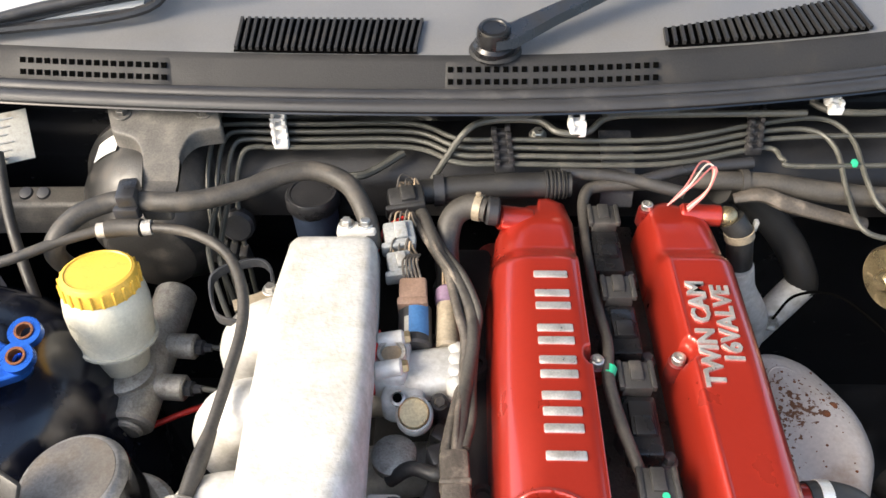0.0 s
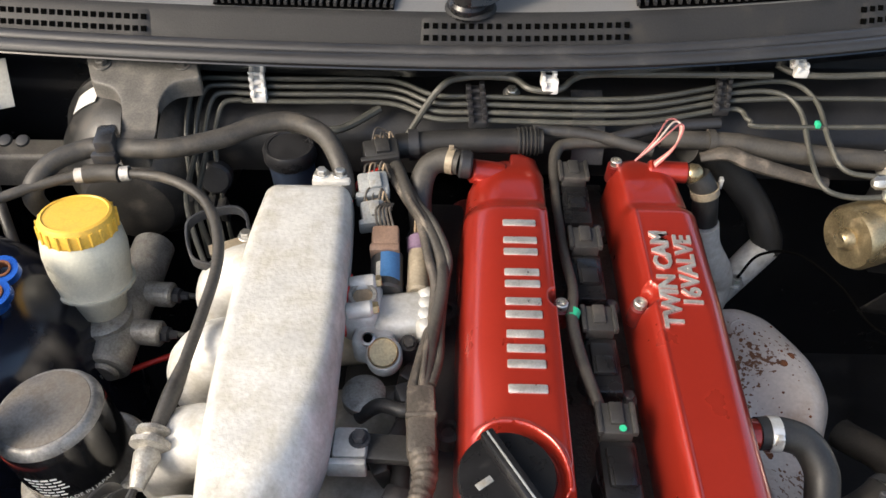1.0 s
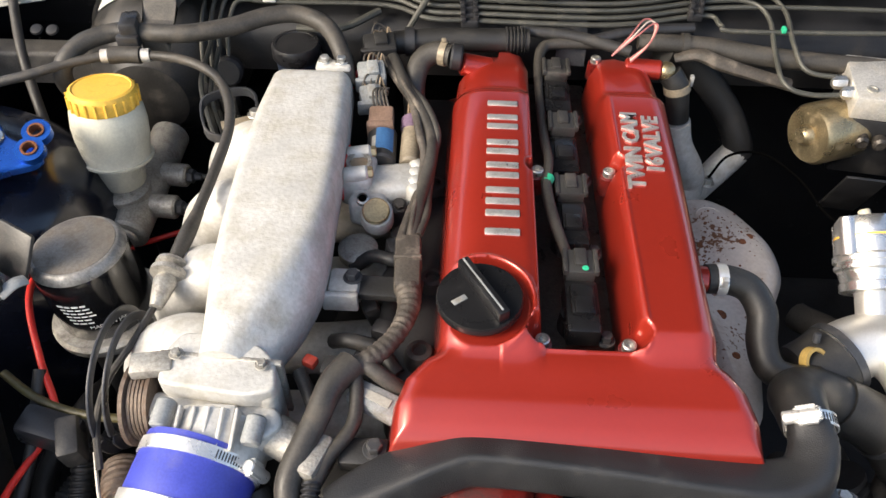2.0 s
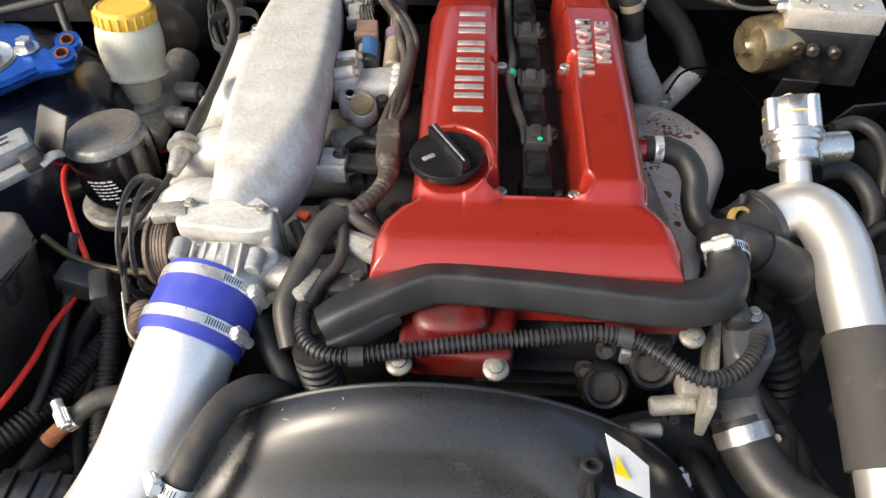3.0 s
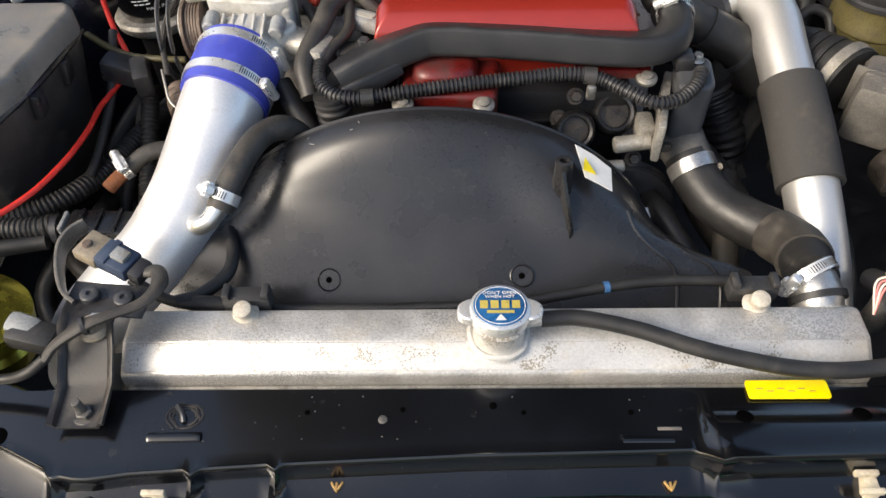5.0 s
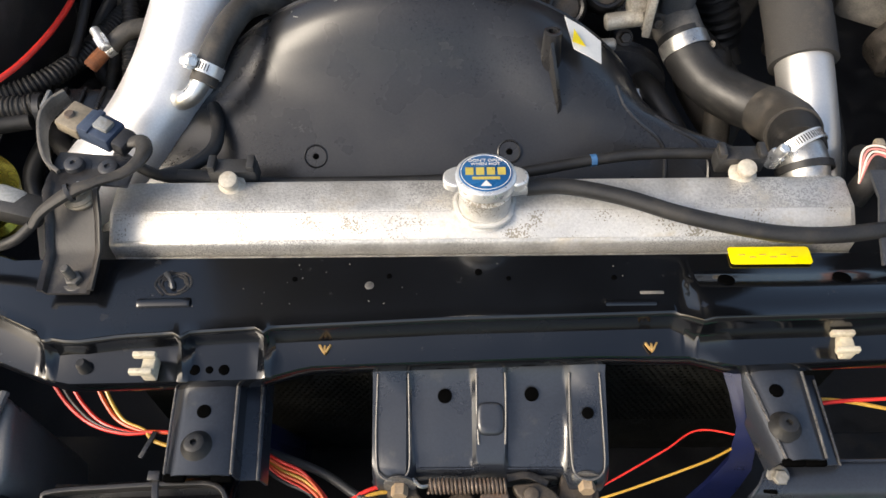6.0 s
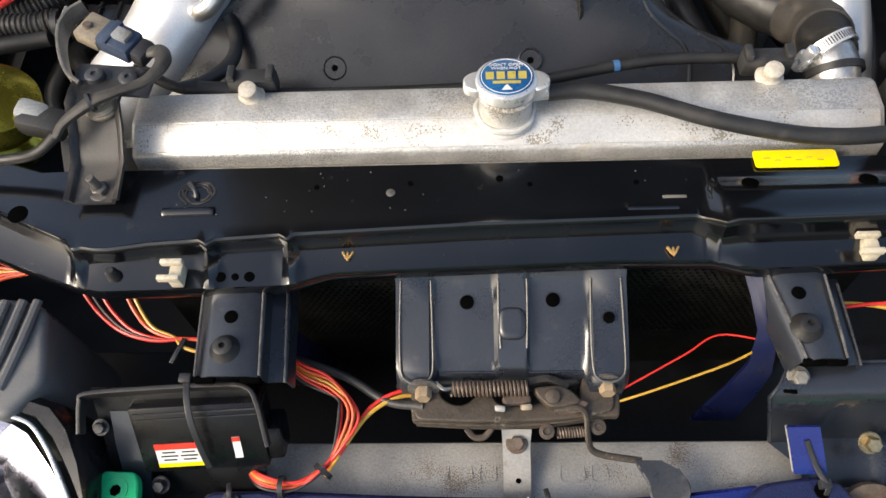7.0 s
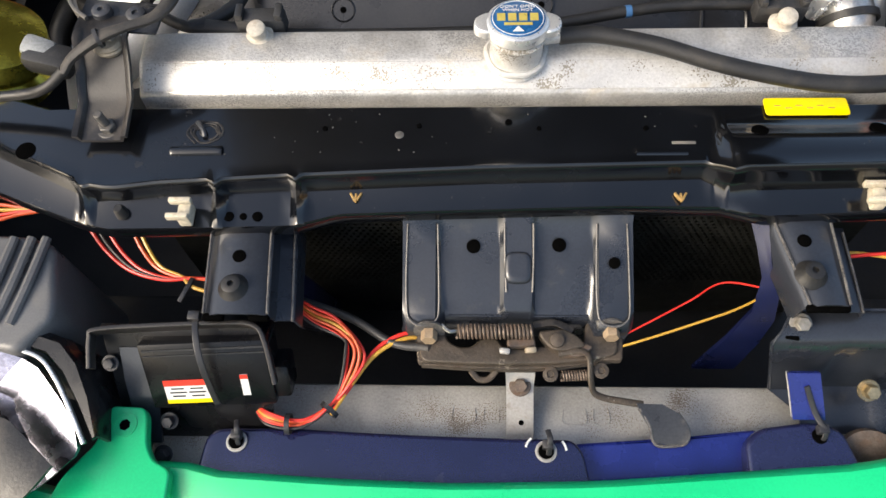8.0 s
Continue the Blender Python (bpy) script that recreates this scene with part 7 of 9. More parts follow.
part("main_spring", tube(B(), helix((-0.073, -0.657, 0.607), (-0.014, -0.657, 0.607), 0.0052, 0.0012, 19), 0.0012, 6, 2), RUSTY, ht, "coiled main spring")
part("spring_hook", tube(B(), [(-0.085, -0.652, 0.608), (-0.079, -0.658, 0.610), (-0.073, -0.657, 0.608)], 0.0015, 6), STEEL, ht)
part("small_spring", tube(B(), helix((0.009, -0.687, 0.589), (0.031, -0.686, 0.589), 0.0036, 0.001, 10), 0.001, 6, 2), RUSTY, ht)
for x, y, a in ((-0.0355, -0.672, -6), (-0.0155, -0.671, 4)):
    ear = box(B(), (x, y, 0.604), (0.0085, 0.005, 0.017), 0.0018, (18, 0, a))
    part("jaw_ear", ear, CLIP_TAN if a > 0 else STRIP, ht, "worn bright jaw of the latch")
part("pivot_lever", slab(B(), rounded([(-0.034, -0.662), (-0.012, -0.660), (-0.011, -0.668), (-0.033, -0.669)], 0.003), 0.600, 0.605, 0.0015), RUSTY, ht, "rusty lever between the jaws")
part("claw", slab(B(), rounded([(-0.010, -0.656), (0.012, -0.654), (0.022, -0.660), (0.028, -0.668), (0.014, -0.672), (0.002, -0.672), (-0.006, -0.664)], 0.004), 0.599, 0.607, 0.002), LATCH, ht)
part("claw_plate", slab(B(), rounded([(0.006, -0.668), (0.024, -0.664), (0.034, -0.668), (0.024, -0.676), (0.008, -0.676)], 0.003), 0.600, 0.605, 0.0015), RUSTY, ht)
part("claw_rivet", lathe(B(), (0.005, -0.664, 0.607), (0, -0.2, 1), [(0.0062, 0), (0.0056, 0.003), (0.003, 0.004)], 16), LATCH, ht)
part("back_link", loft(B(), [(-0.012, -0.650, 0.602), (0.004, -0.648, 0.603), (0.018, -0.655, 0.602)], [0.006] * 3, [0.004] * 3, [0.001] * 3, 4), GRIMY, ht)
part("hanger", tube(B(), [(-0.062, -0.682, 0.586), (-0.056, -0.688, 0.583), (-0.048, -0.688, 0.583), (-0.042, -0.682, 0.585)], 0.0026, 8, flat=0.6), LATCH, ht)
part("release_arm", tube(B(), [(0.006, -0.674, 0.604), (0.022, -0.672, 0.605), (0.030, -0.676, 0.602), (0.0315, -0.690, 0.592), (0.035, -0.698, 0.582), (0.044, -0.701, 0.577), (0.058, -0.703, 0.575), (0.074, -0.705, 0.574)], 0.0028, 10, flat=0.7), LATCH, ht)
part("lever_paddle", sheet(B(), [[V((0.068, -0.705, 0.576)), V((0.071, -0.712, 0.574)), V((0.078, -0.722, 0.568)), V((0.080, -0.731, 0.562))], [V((0.088, -0.705, 0.574)), V((0.089, -0.711, 0.573)), V((0.092, -0.722, 0.566)), V((0.093, -0.733, 0.561))], [V((0.100, -0.710, 0.571)), V((0.106, -0.716, 0.568)), V((0.109, -0.723, 0.566)), V((0.108, -0.732, 0.562))]], 0.003), SATIN_STEEL, ht, "dark pull paddle")
part("paddle_rim", tube(B(), [(0.070, -0.709, 0.577), (0.078, -0.721, 0.571), (0.081, -0.731, 0.565), (0.086, -0.735, 0.563), (0.100, -0.7345, 0.563), (0.107, -0.732, 0.564), (0.109, -0.723, 0.567), (0.101, -0.711, 0.572)], 0.0014, 8), WORN, ht, "worn bright rolled rim")
part("pivot_eye", lathe(B(), (0.0005, -0.686, 0.589), (0, -0.2, 1), [(0.006, 0), (0.006, 0.003), (0.003, 0.0035), (0.0025, 0.002)], 16), LATCH, ht)
part("pivot_eye", lathe(B(), (0.040, -0.683, 0.590), (0, -0.2, 1), [(0.006, 0), (0.006, 0.003), (0.003, 0.0035), (0.0025, 0.002)], 16), LATCH, ht)
stp = thing("centre_stay", (-0.022, -0.70, 0.52), "pale zinc plated steel strip from latch to beam", "stay")
part("strip", sheet(B(), [[V((-0.034, -0.680, 0.575)), V((-0.010, -0.680, 0.575))], [V((-0.033, -0.690, 0.563)), V((-0.011, -0.690, 0.563))], [V((-0.033, -0.742, 0.540)), V((-0.011, -0.742, 0.540))]], 0.003), STRIP, stp)
part("bolt", hexhead(B(), (-0.022, -0.688, 0.566), (0, -0.4, 1), 0.006, 0.006), RUSTY, stp)
part("hole", lathe(B(), (-0.021, -0.715, 0.552), (0, -0.4, 1), [(0.0022, 0), (0.002, 0.0006)], 12), FLAT_BLACK, stp)

cond = thing("condenser", (-0.03, -0.545, 0.36), "dark finned condenser core behind the latch panel", "condenser")
part("core", box(B(), (-0.03, -0.549, 0.50), (0.60, 0.016, 0.30), 0.003), MESH, cond)
wm = B()
for i in range(76):
    x = -0.255 + i * 0.0062
    for j in range(30):
        z = 0.49 + j * 0.0055
        v4 = [wm.verts.new((x + dx + (0.0031 if j % 2 else 0), -0.5575, z + dz)) for dx, dz in ((-0.0019, 0), (0, -0.0017), (0.0019, 0), (0, 0.0017))]
        wm.faces.new(v4)
bmesh.ops.solidify(wm, geom=wm.faces[:], thickness=0.0008)
fins = part("fin_mesh", wm, mat("fin_edge", (0.055, 0.050, 0.035), 0.5, 0.2, 0.3, 30, 0), cond)
tagged(fins, "fine honeycomb fin edges", kind="stuff")

# bumper beam, fascia, bumper -----------------------------------------------------------
be = thing("bumper_beam", (-0.03, -0.72, 0.44), "galvanised steel bumper beam with embossed marks", "bumper beam")
part("beam", box(B(), (-0.02, -0.728, 0.495), (0.62, 0.100, 0.09), 0.008), GALV, be)
for i, (x, w) in enumerate(((-0.068, 0.018), (-0.045, 0.012), (0.024, 0.018), (0.046, 0.012))):
    part("embossed_mark", tube(B(), [(x - w / 2, -0.700, 0.5405), (x - w / 2, -0.712, 0.5405), (x + w / 2, -0.712, 0.5405), (x + w / 2, -0.700, 0.5405)], 0.0004, 6, 3), GALV, be)
fa = thing("grille_fascia", (-0.02, -0.75, 0.53), "navy blue painted grille fascia held by cable ties", "fascia")
part("left_section", slab(B(), rounded([(-0.281, -0.790), (-0.272, -0.726), (-0.215, -0.725), (-0.10, -0.730), (0.018, -0.732), (0.026, -0.742), (0.034, -0.79)], [0.004, 0.014, 0.05, 0.05, 0.012, 0.01, 0.004]), 0.548, 0.570, 0.004), NAVY, fa)
part("recess", slab(B(), rounded([(0.020, -0.79), (0.020, -0.733), (0.10, -0.727), (0.165, -0.720), (0.165, -0.79)], 0.004), 0.540, 0.560, 0.003, top=lambda x, y: 0.3 * min(0, y + 0.75)), TAB_BLUE, fa)
part("right_section", slab(B(), rounded([(0.148, -0.79), (0.150, -0.732), (0.162, -0.722), (0.205, -0.716), (0.226, -0.722), (0.246, -0.79)], [0.004, 0.01, 0.012, 0.03, 0.02, 0.01]), 0.548, 0.572, 0.004), NAVY, fa)
for x, y in ((-0.247, -0.737), (-0.0035, -0.742), (0.207, -0.728)):
    part("clip_hole", lathe(B(), (x, y, 0.5705), (0, 0, 1), [(0.0085, 0), (0.0085, 0.0008), (0.0068, 0.0012), (0.0064, 0.0006), (0.0001, 0.0006)], 22), STRIP, fa, "scuffed clip hole")
    part("hole", lathe(B(), (x, y, 0.572), (0, 0, 1), [(0.006, 0), (0.0055, 0.0006)], 16), FLAT_BLACK, fa)
    ct = thing("cable_tie", (x, y, 0.57), "black plastic cable tie through the fascia", "cable tie", "cable ties on the fascia")
    part("head", box(B(), (x + 0.001, y + 0.004, 0.577), (0.008, 0.007, 0.008), 0.001), PLASTIC, ct)
    far = (x - 0.0145, y + 0.031, 0.600) if x > 0.1 else (x + 0.001, y + 0.014, 0.582)
    part("strap", tube(B(), [(x + 0.002, y - 0.004, 0.570), (x + 0.002, y + 0.002, 0.579), ((x + far[0]) / 2 + 0.002, (y + far[1]) / 2, 0.584), far], 0.0022, 8, flat=0.5), PLASTIC, ct)
for i, a in enumerate((150, 20)):
    part("bare_edge", tube(B(), [(-0.0035 + 0.016 * math.cos(radians(a + d)), -0.742 + 0.014 * math.sin(radians(a + d)), 0.5706) for d in (-16, 0, 16)], 0.001, 6), WHITE, fa)

BE = [(-0.90, -0.60), (-0.62, -0.70), (-0.42, -0.770), (-0.372, -0.780), (-0.345, -0.772), (-0.310, -0.757), (-0.285, -0.757), (-0.258, -0.764), (-0.16, -0.769), (-0.076, -0.771), (0.033, -0.768), (0.228, -0.753), (0.5, -0.70), (0.85, -0.58)]
bu = thing("front_bumper", (-0.03, -0.80, 0.25), "bright green painted front bumper", "bumper")
rw = []
for i in range(71):
    x = -0.88 + i * 0.025
    e = along(x, BE)
    rw.append([V((x, e + 0.004, 0.572)), V((x, e, 0.581)), V((x, e - 0.003, 0.583)), V((x, e - 0.02, 0.580)), V((x, e - 0.05, 0.566)), V((x, e - 0.085, 0.53)), V((x, e - 0.105, 0.46)), V((x, e - 0.11, 0.36)), V((x, e - 0.09, 0.26))])
part("skin", sheet(B(), rw, -0.003), GREEN, bu)
part("mount_tab", slab(B(), rounded([(-0.378, -0.79), (-0.371, -0.770), (-0.350, -0.744), (-0.346, -0.722), (-0.343, -0.715), (-0.318, -0.716), (-0.314, -0.722), (-0.310, -0.745), (-0.303, -0.757), (-0.288, -0.763), (-0.288, -0.79)], [0.004, 0.006, 0.006, 0.006, 0.005, 0.005, 0.006, 0.012, 0.012, 0.008, 0.004]), 0.583, 0.592, 0.002), GREEN, bu)
part("tab_ring", ring(B(), (-0.330, -0.730, 0.592), (0, 0, 1), 0.0085, 0.0014, 0.0012, 24), GREEN, bu)
part("tab_hole", lathe(B(), (-0.330, -0.730, 0.592), (0, 0, 1), [(0.0045, 0), (0.004, 0.0006)], 7), FLAT_BLACK, bu)

# Added panel that hides the lit ground and keeps the nose gap dark.
solo("nose_dark_fill", box(B(), (-0.03, -0.66, 0.40), (1.3, 0.24, 0.012), 0.004), DARK, "added near-black panel filling the nose below", "car body", kind="structure")

# headlight, ballast and bracket ------------------------------------------------------
hl = thing("headlight", (-0.42, -0.73, 0.52), "clear headlight with a faceted chrome reflector and black rim", "headlight")
TRIM = [(-0.53, -0.655), (-0.46, -0.668), (-0.416, -0.682), (-0.388, -0.689), (-0.374, -0.703), (-0.360, -0.725), (-0.346, -0.750)]
random.seed(11)
rw = []
for k in range(0, 19, 2):
    q = spline([(x, y, 0.0) for x, y in TRIM], 3)[k]
    rw.append([V((q.x - 0.004 - 0.0065 * j + random.uniform(-0.003, 0.003), q.y - 0.002 - 0.0052 * j, 0.648 - 0.0021 * k - 0.0035 * j + 0.0009 * j * (j > 4) + random.uniform(-0.0016, 0.0016))) for j in (0, 1, 4, 7, 11)])
part("reflector", sheet(B(), rw, 0.003), CHROME, hl, "bright faceted reflector", angle=4)
part("bright_trim", loft(B(), [(x - 0.001, y, 0.651 - 0.006 * k) for k, (x, y) in enumerate(TRIM)], [0.003] * 7, [0.005] * 7, [0.001] * 7, 5), CLAMP, hl)
RIMW = (0.9, 0.9, 0.9, 0.85, 0.75, 0.5, 0.05)
part("rim", sheet(B(), [[V((x + 0.003, y + 0.003, 0.648 - 0.006 * k)), V((x + 0.005, y + 0.004, 0.652 - 0.006 * k)), V((x + 0.006 + 0.010 * f, y + 0.005 + 0.006 * f, 0.653 - 0.006 * k)), V((x + 0.007 + 0.016 * f, y + 0.006 + 0.010 * f, 0.646 - 0.006 * k)), V((x + 0.008 + 0.018 * f, y + 0.007 + 0.012 * f, 0.60 - 0.006 * k))] for k, ((x, y), f) in enumerate(zip(TRIM, RIMW))], 0.003), GLOSS_BLACK, hl, "glossy black plastic surround")
part("black_strip", sheet(B(), [[V((-0.440, -0.722, 0.632)), V((-0.443, -0.732, 0.634)), V((-0.452, -0.745, 0.628))], [V((-0.398, -0.738, 0.628)), V((-0.404, -0.754, 0.630)), V((-0.416, -0.770, 0.622))], [V((-0.362, -0.768, 0.622)), V((-0.370, -0.782, 0.623)), V((-0.386, -0.796, 0.615))]], 0.004), PLASTIC_DUSTY, hl)
part("wing_edge", sheet(B(), [[V((-0.46, -0.752, 0.626)), V((-0.50, -0.82, 0.58))], [V((-0.42, -0.775, 0.620)), V((-0.45, -0.84, 0.58))], [V((-0.388, -0.799, 0.612)), V((-0.41, -0.86, 0.58))]], 0.003), COWL, hl, "dull grey lower edge")
hb_ = slab(B(), rounded([(-0.53, -0.585), (-0.415, -0.592), (-0.392, -0.60), (-0.378, -0.66), (-0.40, -0.690), (-0.53, -0.665)], 0.008), 0.50, 0.645, 0.006)
part("rear_housing", hb_, HOUSING, hl, "dull grey plastic rear housing")
for x in (-0.424, -0.410, -0.398):
    part("housing_rib", tube(B(), [(x, -0.596, 0.648), (x - 0.004, -0.63, 0.648), (x - 0.012, -0.668, 0.645)], 0.0038, 8), HOUSING, hl)
part("embossed_bar", box(B(), (-0.440, -0.625, 0.6455), (0.022, 0.003, 0.001), 0), GREY_PLUG, hl)

bk = thing("ballast_bracket", (-0.31, -0.66, 0.50), "black steel bracket with bolts carrying the ballast", "bracket")
part("top_lip", loft(B(), [(-0.346, -0.698, 0.632), (-0.348, -0.677, 0.638), (-0.343, -0.671, 0.640), (-0.30, -0.668, 0.641), (-0.245, -0.6655, 0.641), (-0.224, -0.667, 0.640), (-0.216, -0.678, 0.634), (-0.210, -0.702, 0.615)], [0.0035] * 8, [0.010] * 8, [0.001] * 8, 5), DUSTY_BLACK, bk)
part("face", sheet(B(), [[V((x, -0.664, 0.638)), V((x, -0.690, 0.60)), V((x, -0.720, 0.56)), V((x, -0.73, 0.50))] for x in (-0.343, -0.30, -0.22)], 0.003), GLOSS_BLACK, bk)
part("stay_strip", sheet(B(), [[V((x, -0.676, 0.622)), V((x, -0.695, 0.602)), V((x, -0.712, 0.578)), V((x, -0.735, 0.56))] for x in (-0.332, -0.328, -0.314, -0.310)], 0.003), PRESSED, bk)
part("bolt", hexhead(B(), (-0.340, -0.688, 0.616), (0, -0.6, 1), 0.0045, 0.005), PLASTIC, bk)
part("bolt", hexhead(B(), (-0.302, -0.722, 0.575), (0, -0.6, 1), 0.005, 0.007), PLASTIC, bk)
part("bolt", hexhead(B(), (-0.308, -0.745, 0.560), (0, -0.6, 1), 0.005, 0.007), PLASTIC, bk)
ba = thing("headlamp_ballast", (-0.27, -0.69, 0.56), "glossy black ballast box with red and white labels", "ballast")
BR = (56, 0, 3)
part("case", box(B(), (-0.264, -0.684, 0.604), (0.098, 0.062, 0.030), 0.0025, BR), BALLAST, ba)
part("case_seam", box(B(), (-0.264, -0.6695, 0.625), (0.0990, 0.0012, 0.026), 0.0004, BR), PLASTIC, ba)
BM = Matrix.Translation((-0.264, -0.684, 0.604)) @ Euler([radians(a) for a in BR]).to_matrix().to_4x4()


def on_ballast(name, x, y, w, h, m, lift=0.0153):
    bm = box(B(), (0, 0, 0), (w, h, 0.0006), 0)
    bm.transform(BM @ Matrix.Translation((x, y, lift)))
    return part(name, bm, m, ba)


for y, h in ((0.0255, 0.0016), (0.0205, 0.0010)):
    on_ballast("case_rib", 0.0, y, 0.092, h, PLASTIC, 0.0154)
cn = box(B(), (0, 0, 0), (0.020, 0.030, 0.026), 0.003)
bmesh.ops.transform(cn, matrix=BM @ Matrix.Translation((0.051, -0.012, -0.001)), verts=cn.verts)
part("plug_socket", cn, BALLAST, ba)
on_ballast("label", -0.018, -0.014, 0.036, 0.022, PAPER)
on_ballast("label_red", -0.018, -0.0055, 0.036, 0.0055, RED_INK, 0.0157)
on_ballast("label_yellow", -0.018, -0.0233, 0.036, 0.0036, YELLOW_STICK, 0.0157)
for i in range(3):
    for j in range(2):
        on_ballast("text_bar", -0.026 + j * 0.015, -0.011 - i * 0.0036, 0.010 + (i % 2) * 0.003, 0.0012, INK, 0.0157)
on_ballast("label", 0.027, -0.010, 0.006, 0.020, PAPER)
on_ballast("label_red", 0.027, -0.002, 0.006, 0.004, RED_INK, 0.0157)
part("tie_strap", loft(B(), [(-0.2695, -0.658, 0.640), (-0.268, -0.664, 0.6455), (-0.2655, -0.678, 0.6455), (-0.2625, -0.692, 0.638), (-0.260, -0.705, 0.617), (-0.258, -0.714, 0.597)], [0.0048] * 6, [0.0014] * 6, [0.0004] * 6, 5), PLASTIC, ba, "black cable tie strap")
part("tie_head", box(B(), (-0.2690, -0.661, 0.646), (0.009, 0.007, 0.007), 0.001), PLASTIC, ba)

wr = thing("wiring_bundle", (-0.17, -0.68, 0.56), "red, orange and yellow wires bundled with cable ties", "wires")
random.seed(8)
for i, m in enumerate((RED_WIRE, ORANGE_WIRE, YELLOW_WIRE, ORANGE_WIRE, RED_WIRE, RUBBER)):
    d = i * 0.0030
    j = [random.uniform(-0.003, 0.003) for _ in range(8)]
    part("wire", tube(B(), [(-0.215, -0.620 - d * 0.5, 0.600 + j[0]), (-0.190, -0.636 - d * 0.9, 0.602 + j[1]), (-0.166 + j[2], -0.647 - d, 0.604), (-0.147 - d * 0.8 + j[3], -0.672 + j[4], 0.602 + j[5]), (-0.158 - d * 0.5, -0.698, 0.590 + j[6]), (-0.174 + j[2] * 0.5, -0.712 + j[3] * 0.6, 0.582 + j[0]), (-0.196, -0.722 - d * 0.35, 0.577 + j[1]), (-0.222, -0.716 - d * 0.6, 0.578), (-0.236, -0.706 - d * 0.3, 0.570), (-0.246, -0.694, 0.556)], 0.0013, 8, 6), m, wr)
for i, m in enumerate((RED_WIRE, YELLOW_WIRE)):
    d = i * 0.0045
    part("wire", tube(B(), [(-0.172, -0.716 - d * 0.3, 0.580), (-0.156, -0.695, 0.588), (-0.138, -0.668 - d, 0.594), (-0.115, -0.655 - d, 0.596), (-0.09, -0.652 - d, 0.590)], 0.0017, 8, 6), m, wr)
for p, a in (((-0.1735, -0.714, 0.582), (0.6, 0.8, 0)), ((-0.206, -0.724, 0.576), (1, 0, 0))):
    part("tie", ring(B(), p, a, 0.0075, 0.004, 0.001, 14), PLASTIC, wr)
wl = thing("wiring_bundle", (-0.34, -0.59, 0.60), "red and yellow wires running under the crossmember", "wires")
for i, m in enumerate((RED_WIRE, RUBBER, RED_WIRE, ORANGE_WIRE, YELLOW_WIRE)):
    d = (0, 0.004, 0.009, 0.022, 0.026)[i]
    part("wire", tube(B(), [(-0.378 + d * 1.6, -0.575, 0.63), (-0.362 + d * 1.4, -0.594, 0.622), (-0.340 + d * 1.0, -0.610 + d * 0.1, 0.618), (-0.312 + d * 0.6, -0.618 + d * 0.1, 0.618), (-0.285, -0.617 - (0.008 if i > 3 else 0), 0.618), (-0.255, -0.618 - (0.014 if i > 3 else 0), 0.615)], 0.0016, 8, 6), m, wl)
for i, m in enumerate((ORANGE_WIRE, YELLOW_WIRE, RED_WIRE, ORANGE_WIRE)):
    part("wire", tube(B(), [(-0.54, -0.565 + i * 0.006, 0.63), (-0.47, -0.556 - i * 0.005, 0.632), (-0.435, -0.560 - i * 0.002, 0.634), (-0.405, -0.563, 0.636), (-0.38, -0.568, 0.638)], 0.0017, 8, 6), m, wl)
part("tie_tail", box(B(), (-0.290, -0.628, 0.62), (0.004, 0.022, 0.002), 0.0005, (0, 0, -20)), PLASTIC, wl)
w3 = thing("wiring_pair", (0.12, -0.63, 0.57), "thin red and yellow wire pair behind the latch", "wires")
part("wire", tube(B(), [(0.04, -0.664, 0.59), (0.075, -0.648, 0.60), (0.113, -0.628, 0.602), (0.142, -0.612, 0.602), (0.18, -0.618, 0.602)], 0.0008, 8), RED_WIRE, w3)
part("wire", tube(B(), [(0.04, -0.668, 0.59), (0.08, -0.658, 0.598), (0.120, -0.645, 0.60), (0.15, -0.634, 0.60), (0.178, -0.620, 0.60)], 0.001, 8), YELLOW_WIRE, w3)
part("wire", tube(B(), [(0.20, -0.60, 0.62), (0.24, -0.595, 0.622), (0.30, -0.605, 0.62)], 0.0016, 8), YELLOW_WIRE, w3)
part("wire", tube(B(), [(0.205, -0.606, 0.62), (0.24, -0.598, 0.623), (0.30, -0.594, 0.622)], 0.0016, 8), RED_WIRE, w3)
solo("release_cable", tube(B(), [(-0.21, -0.62, 0.585), (-0.16, -0.640, 0.590), (-0.125, -0.662, 0.594), (-0.095, -0.668, 0.598)], 0.0036, 10), PLASTIC_DUSTY, "black sheathed hood release cable", "cable")

rb = thing("support_bracket", (0.25, -0.67, 0.48), "black pressed steel headlight support bracket, rust spotted", "bracket")
EDGE = [(0.182, -0.645, 0.618), (0.182, -0.6465, 0.626), (0.180, -0.650, 0.629), (0.170, -0.665, 0.628), (0.164, -0.670, 0.622), (0.169, -0.6735, 0.604), (0.176, -0.679, 0.578), (0.183, -0.684, 0.552), (0.205, -0.705, 0.550), (0.212, -0.735, 0.53)]
rw = []
for x in (0.160, 0.163, 0.170, 0.180, 0.190, 0.200, 0.208, 0.212, 0.216, 0.222, 0.226, 0.244, 0.258, 0.262, 0.268, 0.272, 0.30, 0.36, 0.45):
    k = ramp01(x, 0.212, 0.222) * (1 - ramp01(x, 0.258, 0.268))
    row = []
    for q, (xl, y, z) in enumerate(EDGE):
        low = k * (0.004 if q in (5, 6, 7, 8) else 0.0)
        row.append(V((x if x > xl else xl + (x - 0.16) * 0.05 - 0.002, y + low, z - low)))
    rw.append(row)
part("pressing", sheet(B(), rw, 0.002), PRESSED, rb, angle=50)
